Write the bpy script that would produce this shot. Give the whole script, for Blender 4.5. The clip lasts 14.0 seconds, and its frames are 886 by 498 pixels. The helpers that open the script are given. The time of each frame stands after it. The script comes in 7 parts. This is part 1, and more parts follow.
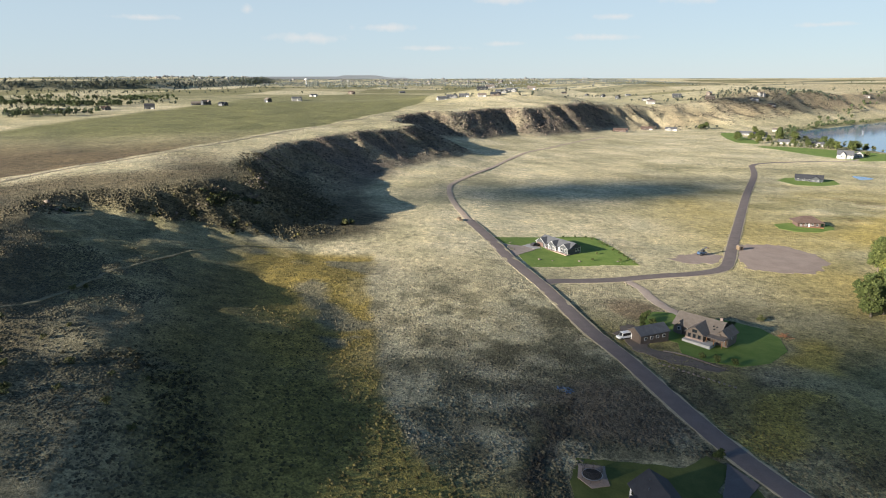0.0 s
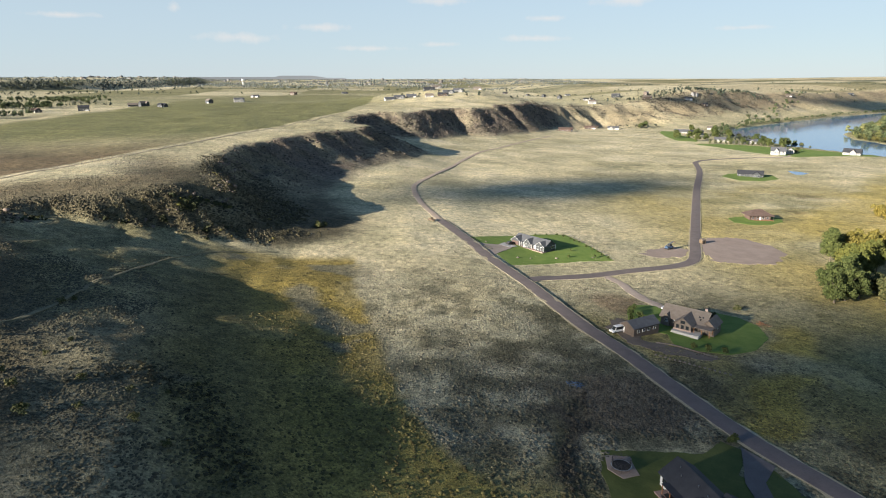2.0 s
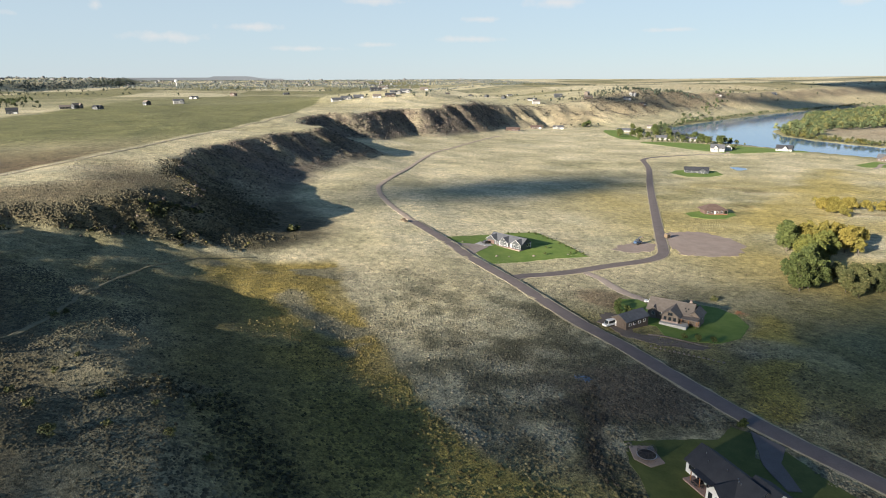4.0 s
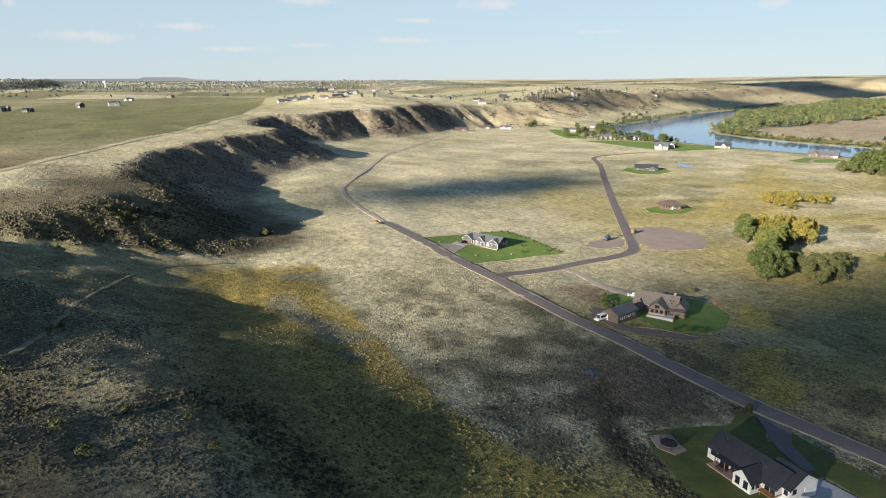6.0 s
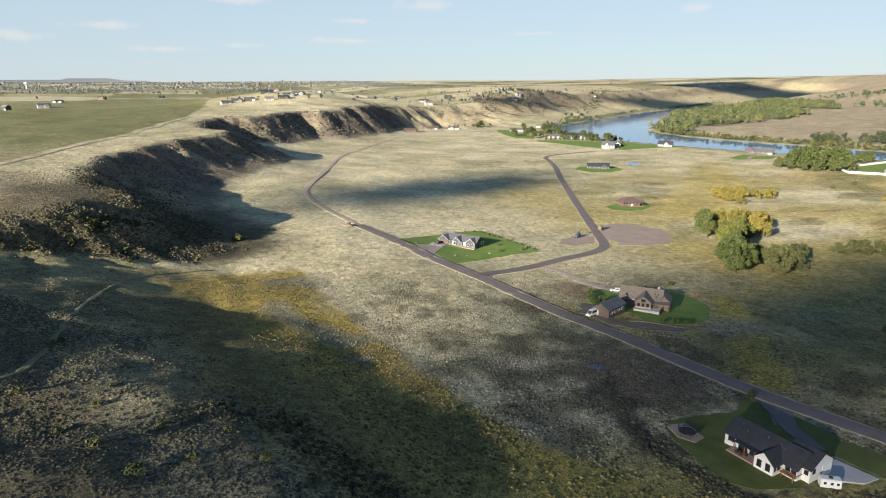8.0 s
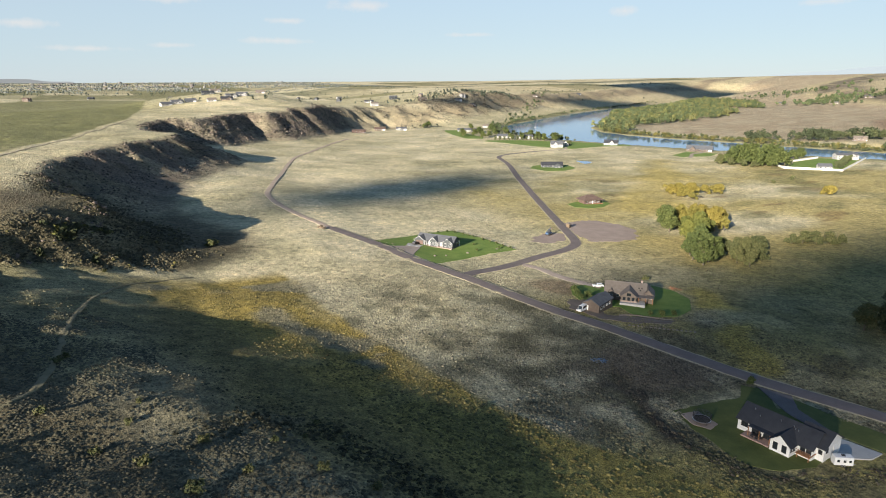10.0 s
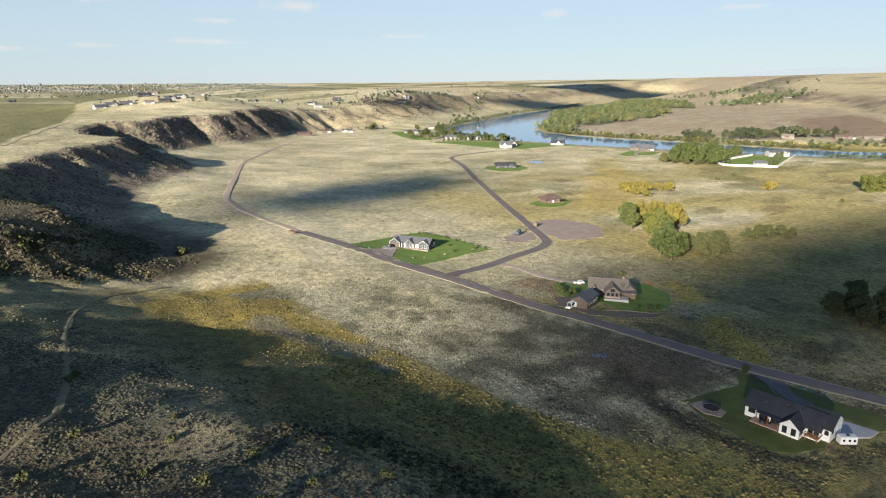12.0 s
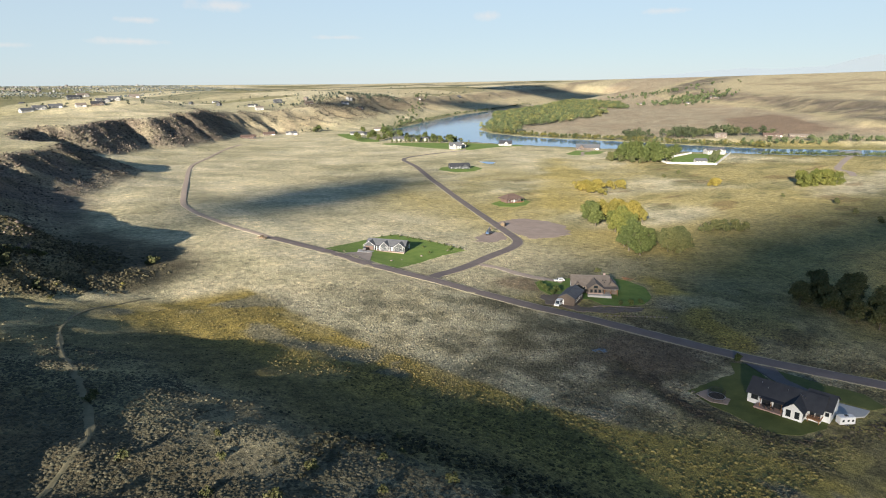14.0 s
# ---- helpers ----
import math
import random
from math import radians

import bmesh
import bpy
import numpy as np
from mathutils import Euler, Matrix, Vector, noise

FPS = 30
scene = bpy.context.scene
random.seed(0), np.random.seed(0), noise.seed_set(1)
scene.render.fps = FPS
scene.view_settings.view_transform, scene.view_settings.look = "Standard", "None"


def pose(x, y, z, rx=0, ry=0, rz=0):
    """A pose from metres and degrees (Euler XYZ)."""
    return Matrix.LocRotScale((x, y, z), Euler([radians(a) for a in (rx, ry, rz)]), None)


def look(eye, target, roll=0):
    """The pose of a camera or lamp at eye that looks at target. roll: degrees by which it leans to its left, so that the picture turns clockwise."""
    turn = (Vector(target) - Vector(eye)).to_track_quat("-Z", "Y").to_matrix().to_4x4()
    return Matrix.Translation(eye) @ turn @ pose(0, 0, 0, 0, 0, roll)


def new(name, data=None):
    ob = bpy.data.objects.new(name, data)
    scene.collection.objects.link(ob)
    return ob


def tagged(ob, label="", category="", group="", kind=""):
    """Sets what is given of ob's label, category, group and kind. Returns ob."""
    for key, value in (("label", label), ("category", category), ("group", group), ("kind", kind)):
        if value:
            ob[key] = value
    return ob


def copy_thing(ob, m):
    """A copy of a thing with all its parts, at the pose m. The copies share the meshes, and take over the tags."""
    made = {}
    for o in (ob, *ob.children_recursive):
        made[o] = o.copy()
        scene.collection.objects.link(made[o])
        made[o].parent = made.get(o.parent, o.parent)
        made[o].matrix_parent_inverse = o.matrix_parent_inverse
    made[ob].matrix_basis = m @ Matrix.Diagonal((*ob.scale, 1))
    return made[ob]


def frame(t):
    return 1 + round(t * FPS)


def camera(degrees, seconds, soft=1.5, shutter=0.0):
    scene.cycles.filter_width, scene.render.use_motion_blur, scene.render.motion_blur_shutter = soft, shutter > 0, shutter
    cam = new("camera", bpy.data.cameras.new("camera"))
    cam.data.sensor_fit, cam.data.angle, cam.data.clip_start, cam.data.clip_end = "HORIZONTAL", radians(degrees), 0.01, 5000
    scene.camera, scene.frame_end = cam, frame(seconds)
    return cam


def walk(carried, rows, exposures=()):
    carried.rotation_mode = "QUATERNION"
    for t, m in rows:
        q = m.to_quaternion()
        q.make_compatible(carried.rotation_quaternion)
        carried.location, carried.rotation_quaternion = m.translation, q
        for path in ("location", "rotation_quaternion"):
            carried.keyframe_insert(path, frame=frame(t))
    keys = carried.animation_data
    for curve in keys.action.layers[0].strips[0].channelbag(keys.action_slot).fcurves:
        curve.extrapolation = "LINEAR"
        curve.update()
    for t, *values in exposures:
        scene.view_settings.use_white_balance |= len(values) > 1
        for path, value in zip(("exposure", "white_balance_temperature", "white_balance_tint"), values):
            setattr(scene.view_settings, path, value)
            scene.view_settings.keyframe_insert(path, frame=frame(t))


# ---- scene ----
cam = camera(70.3, 14.0, 1.05)
METRES, EYE, TILT, LEAN, TURN = 130.0, 80.0, -15.45, 0.1, 0.0
ROWS = [
    (0.0, 0.0, 0.0, 0.0, -0.0, 0.0, 0.0),
    (0.5, -0.0355, 0.0002, 0.0002, -1.34, -0.0, 0.36),
    (1.0, -0.0709, 0.0013, 0.0005, -2.68, -0.01, 0.73),
    (1.5, -0.1064, 0.0031, 0.0009, -4.03, -0.02, 1.1),
    (2.0, -0.1418, 0.0059, 0.0018, -5.37, -0.03, 1.46),
    (2.5, -0.1771, 0.0095, 0.0026, -6.73, -0.06, 1.83),
    (3.0, -0.2123, 0.0139, 0.004, -8.06, -0.1, 2.19),
    (5.5, -0.3848, 0.0493, 0.0123, -14.67, -0.38, 4.06),
    (6.0, -0.419, 0.0588, 0.0147, -16.0, -0.46, 4.41),
    (6.5, -0.4528, 0.0693, 0.0172, -17.34, -0.54, 4.77),
    (7.0, -0.4865, 0.0807, 0.0201, -18.67, -0.64, 5.1),
    (7.5, -0.5201, 0.0928, 0.0234, -20.0, -0.74, 5.44),
    (8.0, -0.5534, 0.1057, 0.0266, -21.35, -0.85, 5.79),
    (10.5, -0.7138, 0.1835, 0.046, -28.12, -1.53, 7.47),
    (11.0, -0.7448, 0.201, 0.0509, -29.5, -1.67, 7.8),
    (11.5, -0.7756, 0.2192, 0.0561, -30.9, -1.85, 8.14),
    (12.0, -0.8058, 0.2382, 0.0615, -32.29, -2.02, 8.46),
    (12.5, -0.8354, 0.2579, 0.0671, -33.72, -2.21, 8.8),
    (13.0, -0.865, 0.2783, 0.0732, -35.11, -2.4, 9.11),
    (13.5, -0.8937, 0.2991, 0.0793, -36.5, -2.58, 9.44),
    (14.0, -0.9219, 0.3211, 0.0853, -37.91, -2.79, 9.76),
]
walk(cam, [(t, pose(0, 0, EYE, TILT, LEAN, TURN) @ pose(METRES * x, METRES * y, METRES * z, 90 + pitch, roll, yaw)) for t, x, y, z, yaw, pitch, roll in ROWS])

# ---- light ----
SUN_AZ, SUN_EL = 239.0, 16.2
world = bpy.data.worlds.new("world")
scene.world = world
world.use_nodes = True
wn = world.node_tree
sky = wn.nodes.new("ShaderNodeTexSky")
sky.sky_type, sky.sun_disc = "NISHITA", False
sky.sun_elevation, sky.sun_rotation = radians(SUN_EL), radians(SUN_AZ)
sky.altitude, sky.air_density, sky.dust_density, sky.ozone_density = 900, 1.0, 0.1, 3.0
tint = wn.nodes.new("ShaderNodeMix")
tint.data_type, tint.blend_type = "RGBA", "MULTIPLY"
tint.inputs[0].default_value = 1.0
tint.inputs[7].default_value = (0.97, 0.98, 0.98, 1)
pale = wn.nodes.new("ShaderNodeMix")
pale.data_type = "RGBA"
pale.inputs[7].default_value = (4.3, 5.15, 5.9, 1)
up = wn.nodes.new("ShaderNodeMapRange")
up.interpolation_type = "SMOOTHSTEP"
up.inputs[1].default_value, up.inputs[2].default_value, up.inputs[3].default_value, up.inputs[4].default_value = 0.06, 0.4, 0.8, 0.0
wup = wn.nodes.new("ShaderNodeTexCoord")
wsp = wn.nodes.new("ShaderNodeSeparateXYZ")
wn.links.new(wup.outputs["Generated"], wsp.inputs[0])
wn.links.new(wsp.outputs[2], up.inputs[0])
wn.links.new(up.outputs[0], pale.inputs[0])
wn.links.new(sky.outputs[0], pale.inputs[6])
wn.links.new(pale.outputs[2], tint.inputs[6])
wn.links.new(tint.outputs[2], wn.nodes["Background"].inputs[0])
wn.nodes["Background"].inputs[1].default_value = 0.053
# small fair-weather clouds in the open sky: azimuth, height, half width, half height in degrees
CLOUDS = [(-16.2, 5.2, 0.6, 0.5), (-11.6, 3.05, 3.2, 0.45), (-5.0, 3.95, 2.6, 0.35), (-0.7, 2.25, 3.4, 0.25), (5.2, 2.6, 2.0, 0.25), (14.4, 4.65, 2.0, 0.28), (20.6, 5.9, 2.6, 0.5), (5.3, 6.1, 2.6, 0.35),
          (13.5, 3.05, 3.2, 0.3), (42.7, 5.3, 1.2, 0.4), (57.5, 5.4, 2.4, 0.3), (30.0, 3.6, 2.0, 0.2), (-24.0, 4.4, 3.0, 0.25)]
wtc = wn.nodes.new("ShaderNodeTexCoord")
wxyz = wn.nodes.new("ShaderNodeSeparateXYZ")
wn.links.new(wtc.outputs["Generated"], wxyz.inputs[0])


def wmath(op, a, b=0.0, c=0.0):
    n = wn.nodes.new("ShaderNodeMath")
    n.operation = op
    for k, v in enumerate((a, b, c)):
        if isinstance(v, (int, float)):
            n.inputs[k].default_value = v
        else:
            wn.links.new(v, n.inputs[k])
    return n.outputs[0]


wnoise = wn.nodes.new("ShaderNodeTexNoise")
wnoise.inputs["Scale"].default_value, wnoise.inputs["Detail"].default_value, wnoise.inputs["Roughness"].default_value = 42.0, 6.0, 0.6
wn.links.new(wtc.outputs["Generated"], wnoise.inputs["Vector"])
waz = wmath("MULTIPLY", wmath("ARCTAN2", wxyz.outputs[0], wxyz.outputs[1]), 57.2958)
wal = wmath("MULTIPLY", wmath("ARCSINE", wxyz.outputs[2]), 57.2958)
wsum = 0.0
for ca, ce, cw, ch in CLOUDS:
    u = wmath("DIVIDE", wmath("SUBTRACT", waz, ca), cw)
    v = wmath("DIVIDE", wmath("SUBTRACT", wal, ce), ch)
    f = wmath("SUBTRACT", 1.0, wmath("SQRT", wmath("ADD", wmath("MULTIPLY", u, u), wmath("MULTIPLY", v, v))))
    wsum = f if isinstance(wsum, float) else wmath("MAXIMUM", wsum, f)
wmask = wmath("MULTIPLY_ADD", wnoise.outputs[0], 2.2, -1.05)
wmask = wmath("ADD", wsum, wmask)
wmask_n = wn.nodes.new("ShaderNodeMapRange")
wmask_n.inputs[1].default_value, wmask_n.inputs[2].default_value, wmask_n.inputs[3].default_value, wmask_n.inputs[4].default_value = 0.0, 1.0, 0.0, 0.55
wn.links.new(wmask, wmask_n.inputs[0])
wmix = wn.nodes.new("ShaderNodeMix")
wmix.data_type = "RGBA"
wn.links.new(wmask_n.outputs[0], wmix.inputs[0])
wn.links.new(tint.outputs[2], wmix.inputs[6])
wmix.inputs[7].default_value = (6.2, 5.9, 5.7, 1)
wn.links.new(wmix.outputs[2], wn.nodes["Background"].inputs[0])
sun = new("sun", bpy.data.lights.new("sun", "SUN"))
sun.data.energy, sun.data.angle, sun.data.color = 5.0, radians(0.5), (1.0, 0.9, 0.77)
_to = Vector((math.sin(radians(SUN_AZ)) * math.cos(radians(SUN_EL)), math.cos(radians(SUN_AZ)) * math.cos(radians(SUN_EL)), math.sin(radians(SUN_EL))))
sun.matrix_world = look(_to * 500, (0, 0, 0))
scene.view_settings.exposure = 1.4


# ---- materials ----
def nodes_of(name, rough=0.9):
    m = bpy.data.materials.new(name)
    m.use_nodes = True
    b = m.node_tree.nodes["Principled BSDF"]
    b.inputs["Roughness"].default_value = rough
    b.inputs["Specular IOR Level"].default_value = 0.25
    return m, m.node_tree, b


def noise_tex(nt, scale, detail=4.0, rough=0.6, coords="Object"):
    tc = nt.nodes.new("ShaderNodeTexCoord")
    n = nt.nodes.new("ShaderNodeTexNoise")
    n.inputs["Scale"].default_value, n.inputs["Detail"].default_value, n.inputs["Roughness"].default_value = scale, detail, rough
    nt.links.new(tc.outputs[coords], n.inputs["Vector"])
    return n


def ramp(nt, fac, stops):
    r = nt.nodes.new("ShaderNodeValToRGB")
    while len(r.color_ramp.elements) < len(stops):
        r.color_ramp.elements.new(0.5)
    for e, (p, c) in zip(r.color_ramp.elements, stops):
        e.position, e.color = p, (*c, 1)
    nt.links.new(fac, r.inputs[0])
    return r.outputs[0]


def mix(nt, a, b, fac, blend="MIX"):
    n = nt.nodes.new("ShaderNodeMix")
    n.data_type, n.blend_type = "RGBA", blend
    for sock, v in ((n.inputs[6], a), (n.inputs[7], b), (n.inputs[0], fac)):
        if isinstance(v, (int, float)):
            sock.default_value = v
        elif isinstance(v, tuple):
            sock.default_value = (*v, 1)
        else:
            nt.links.new(v, sock)
    return n.outputs[2]


def bump(nt, b, height, strength, distance):
    n = nt.nodes.new("ShaderNodeBump")
    n.inputs["Strength"].default_value, n.inputs["Distance"].default_value = strength, distance
    nt.links.new(height, n.inputs["Height"])
    nt.links.new(n.outputs[0], b.inputs["Normal"])


def mottled(name, c1, c2, scale=1.0, rough=0.85, fine=12.0, metal=0.0, relief=0.02):
    """A surface that varies between two colours at two scales."""
    m, nt, b = nodes_of(name, rough)
    b.inputs["Metallic"].default_value = metal
    n1, n2 = noise_tex(nt, scale), noise_tex(nt, fine, 3)
    c = ramp(nt, n1.outputs[0], [(0.3, c1), (0.7, c2)])
    g = ramp(nt, n2.outputs[0], [(0.25, (0.78,) * 3), (0.75, (1.0,) * 3)])
    nt.links.new(mix(nt, c, g, 1.0, "MULTIPLY"), b.inputs["Base Color"])
    if relief:
        bump(nt, b, n2.outputs[0], 0.5, relief)
    return m


# ---- the lie of the land ----
RIM = [(-60, -1500), (-70, -200), (-76, 0), (-82, 90), (-90, 122), (-100, 145), (-113, 168), (-126, 190), (-142, 212), (-160, 238), (-170, 260), (-158, 276), (-141, 276),
       (-122, 296), (-103, 317), (-101, 343), (-117, 380), (-126, 430), (-122, 500), (-95, 560), (-62, 612), (-38, 652), (-26, 688), (-46, 712), (-56, 750), (-50, 836), (-28, 900),
       (8, 902), (45, 950), (78, 1002), (98, 1024), (122, 1004), (150, 1030), (172, 1048), (186, 1088), (206, 1084), (258, 1168), (310, 1212), (420, 1275), (560, 1340), (720, 1440),
       (900, 1560), (1100, 1680), (1400, 1850), (2000, 2130), (2800, 2500), (5000, 3500)]
RIVER = [(2700, 2230, 45), (1950, 1900, 46), (1560, 1690, 48), (1170, 1480, 52), (920, 1270, 82), (720, 1110, 92), (656, 985, 88), (657, 880, 80), (682, 780, 72),
         (718, 695, 68), (750, 615, 58), (787, 525, 48), (828, 450, 42), (905, 360, 42), (1015, 235, 44), (1220, -90, 46), (1650, -870, 50)]
WATER = -21.0
MESA = [(-2600, 1500), (-1500, 1830), (-1230, 1990), (-1010, 2330), (-900, 2700), (-880, 3300), (-1200, 5000)]


def along(px, py, line):
    """Distance to a polyline, the side (+ left of its way), and the value along it."""
    best, side, where = np.full(px.shape, 1e9), np.zeros(px.shape), np.zeros(px.shape)
    run = 0.0
    for (ax, ay), (bx, by) in zip(line[:-1], line[1:]):
        dx, dy = bx - ax, by - ay
        ll = math.hypot(dx, dy)
        t = np.clip(((px - ax) * dx + (py - ay) * dy) / ll ** 2, 0, 1)
        d = np.hypot(px - ax - t * dx, py - ay - t * dy)
        s = (dx * (py - ay) - dy * (px - ax)) / ll
        near = d < best - 1e-6
        best = np.where(near, d, best)
        side = np.where(near, np.sign(s), side)
        where = np.where(near, run + t * ll, where)
        run += ll
    return best, side, where


def rim_side(px, py):
    """+1 on the plateau, -1 below the rim."""
    ring = RIM + [(5000, 9000), (-9000, 9000), (-9000, -1500)]
    inside = np.zeros(px.shape, bool)
    for (ax, ay), (bx, by) in zip(ring, ring[1:] + ring[:1]):
        if ay == by:
            continue
        cross = ((ay > py) != (by > py)) & (px < (bx - ax) * (py - ay) / (by - ay) + ax)
        inside ^= cross
    return np.where(inside, 1.0, -1.0)


def rim(px, py):
    """Signed distance to the rim and the run along it."""
    d, _, run = along(px, py, RIM)
    return d * rim_side(px, py), run


def smooth(a, b, v):
    t = np.clip((v - a) / (b - a), 0, 1)
    return t * t * (3 - 2 * t)


_lat = np.random.RandomState(5).rand(256, 256)


def vnoise(x, y, size, octaves=4, seed=0):
    """Smooth value noise in 0..1."""
    out, amp, tot = np.zeros(np.broadcast(x, y).shape), 1.0, 0.0
    for o in range(octaves):
        u, v = x / size + 37.1 * o + seed * 13.7, y / size + 17.3 * o + seed * 7.9
        i, j = np.floor(u).astype(int), np.floor(v).astype(int)
        f, g = u - i, v - j
        f, g = f * f * (3 - 2 * f), g * g * (3 - 2 * g)
        a, b = _lat[i % 256, j % 256], _lat[(i + 1) % 256, j % 256]
        c, d = _lat[i % 256, (j + 1) % 256], _lat[(i + 1) % 256, (j + 1) % 256]
        out = out + amp * ((a * (1 - f) + b * f) * (1 - g) + (c * (1 - f) + d * f) * g)
        tot += amp
        amp, size = amp * 0.5, size * 0.5
    return out / tot


def river_distance(px, py):
    best = np.full(px.shape, 1e9)
    for (ax, ay, wa), (bx, by, wb) in zip(RIVER[:-1], RIVER[1:]):
        dx, dy = bx - ax, by - ay
        t = np.clip(((px - ax) * dx + (py - ay) * dy) / (dx * dx + dy * dy), 0, 1)
        best = np.minimum(best, np.hypot(px - ax - t * dx, py - ay - t * dy) - (wa + t * (wb - wa)))
    return best


FAR_BLUFF = [(4900, 2500), (2900, 1930), (2440, 1657), (2342, 1498), (2112, 1078), (1673, 705), (1370, 519), (1330, 250), (1500, -400), (1900, -1200)]


def far_bluff(px, py):
    """Distance past the foot of the bluff beyond the river."""
    d, side, _ = along(px, py, FAR_BLUFF)
    return d * side


def hollow(px, py):
    """Height of the hollow's floor, and where the hollow lies."""
    floor = 14.3 - 0.26 * (px + 101) - 0.1 * (py - 232) + (vnoise(px, py, 24, 3, 71) - 0.5) * 2.4
    return floor, smooth(140, 172, py) * smooth(318, 296, py) * smooth(-178, -152, px) * smooth(-30, -48, px)


def terrain(px, py):
    s, run = rim(px, py)
    r = np.hypot(px, py)
    az = np.degrees(np.arctan2(px, py))
    valley = -19.0 * (1 - np.exp(-np.maximum(px + 5, 0) / 240.0)) - 2.0 * smooth(150, 260, py) * smooth(15, 60, px)
    # the bluff: gullies and spurs bend its edge
    cliffy = smooth(188, 248, py)
    bend = (vnoise(px, py, 46, 3, 1) - 0.5) * 16 * np.exp(-(s / 70) ** 2)
    rib = (np.abs(vnoise(run, s * 0.35 + run * 0.2, 20, 4, 2) - 0.5) - 0.12) * (24 - 9 * smooth(480, 400, py) - 18 * smooth(740, 880, py)) * np.exp(-((s + 20) / 26) ** 2)
    se = (s + cliffy * (bend * 0.8 + rib)) / (1 + 1.3 * smooth(380, 620, px))
    near = np.interp(se, [-110, -90, -71, -52, -35, -20, 0, 40, 90], [0, 1.2, 3.8, 7.3, 12.7, 18.8, 23, 27, 30])
    far = np.interp(se, [-110, -74, -56, -40, -23, -8, -1, 1, 12, 60], [0, 0.6, 2.6, 8.0, 15.6, 24.0, 28.6, 29.2, 30.3, 32.0])
    spur = np.interp(se, [-110, -72, -48, -32, -18, -9, -2, 2, 14, 60], [0, 0.6, 2.6, 6.2, 12.0, 20.5, 27.5, 28.8, 30.2, 32.0])
    steep = smooth(470, 390, py)
    far = far * (1 - steep) + spur * steep
    lift = near * (1 - cliffy) + far * cliffy
    height = 1 - 0.42 * smooth(1020, 1250, py) * smooth(120, 400, px) * (1 - smooth(520, 760, px)) + 0.15 * smooth(650, 900, px)
    z = valley * (1 - smooth(-60, 5, se)) + lift * height
    z += (vnoise(px, py, 9, 3, 7) - 0.5) * 3.6 * cliffy * np.exp(-((se + 18) / 18) ** 2)
    z -= 3.2 * smooth(0.6, 0.72, vnoise(px + 0.4 * py, py, 34, 2, 8)) * cliffy * np.exp(-((se + 20) / 16) ** 2)
    z += 5.0 * np.exp(-(((px + 55) / 24) ** 2 + ((py - 234) / 26) ** 2))
    # the floor of the hollow rises gently to the head of the cove
    floor, in_hollow = hollow(px, py)
    gap = floor - z
    z += in_hollow * np.where(gap > -6, np.sqrt(np.maximum(gap, 0) ** 2 + 2.0) - np.sqrt(2.0) * smooth(0, -4, gap), 0) * smooth(-4, 0, gap)
    # rocky ledges and runnels in the face
    ledge = cliffy * np.exp(-((se + 16) / 17) ** 2)
    z += (np.abs(vnoise(run, se * 0.5, 11, 3, 72) - 0.5) - 0.14) * 7.0 * ledge
    z += (vnoise(px, py, 5.5, 3, 73) - 0.5) * 2.2 * ledge
    # the spur's nose falls away to the valley
    z -= 8.0 * np.exp(-(((px + 101) / 12) ** 2 + ((py - 319) / 9.5) ** 2))
    # a knoll west of the hollow, out of view, added to shade it
    z += 9.0 * np.exp(-(((px + 143) / 16) ** 2 + ((py - 145) / 19) ** 2))
    # gullied hills above the river bend
    z -= 30 * np.abs(vnoise(px, py, 85, 3, 76) - 0.5) * smooth(300, 400, px) * np.exp(-((s + 25) / 75) ** 2)
    # the mound on the bluff, rolling prairie behind
    z += 25 * np.exp(-(((px - 120) / 150) ** 2 + ((py - 1265) / 120) ** 2))
    z += 20 * np.exp(-(((px - 640) / 240) ** 2 + ((py - 1520) / 190) ** 2)) * smooth(-80, 20, s)
    z += (vnoise(px, py, 420, 3, 3) - 0.5) * 26 * smooth(1500, 2300, r) * smooth(-20, 60, s)
    # the far side of the river: flood plain, terrace, bluff and prairie
    rd = river_distance(px, py)
    _, bank, _ = along(px, py, [(q[0], q[1]) for q in RIVER])
    over = np.where(bank > 0, np.maximum(rd, 0), 0) * smooth(-60, 0, -s)
    fs = far_bluff(px, py) + (vnoise(px, py, 150, 4, 4) - 0.5) * 150
    there = smooth(20, 140 + 200 * smooth(1800, 2300, px), over)
    z += there * np.interp(fs, [-320, -90, -20, 60, 110, 160, 260, 500, 1200], [0, 2.5, 7, 20, 27, 38, 41, 46, 62])
    z += there * ((vnoise(px, py, 80, 4, 9) - 0.5) * 7 - np.abs(vnoise(px, py, 60, 3, 99) - 0.5) * 6) * smooth(-80, 60, fs)
    z += 4.5 * smooth(45, 75, over) * smooth(230, 150, over) * smooth(680, 560, py)
    z += smooth(0, 60, over) * 1.5
    # slumped hummocks on the near hill
    z += (vnoise(px, py, 17, 3, 44) - 0.5) * 4.2 * smooth(-48, -28, s) * smooth(40, 20, s) * smooth(215, 180, py) * smooth(70, 95, py)
    # small waves of the ground
    z += (vnoise(px, py, 55, 3, 6) - 0.5) * (1.6 + 2.6 * smooth(5, 45, s + 20)) * smooth(0, 30, rd)
    # the rise to the skyline
    top = np.interp(az, [-60, -35, 0, 30, 40, 50, 60, 75, 90], [56, 56, 54, 57, 70, 80, 98, 132, 140])
    z = z + (top - z) * smooth(2300, 4650, r)
    # a wooded mesa beyond the river bottoms
    md, mside, _ = along(px, py, MESA)
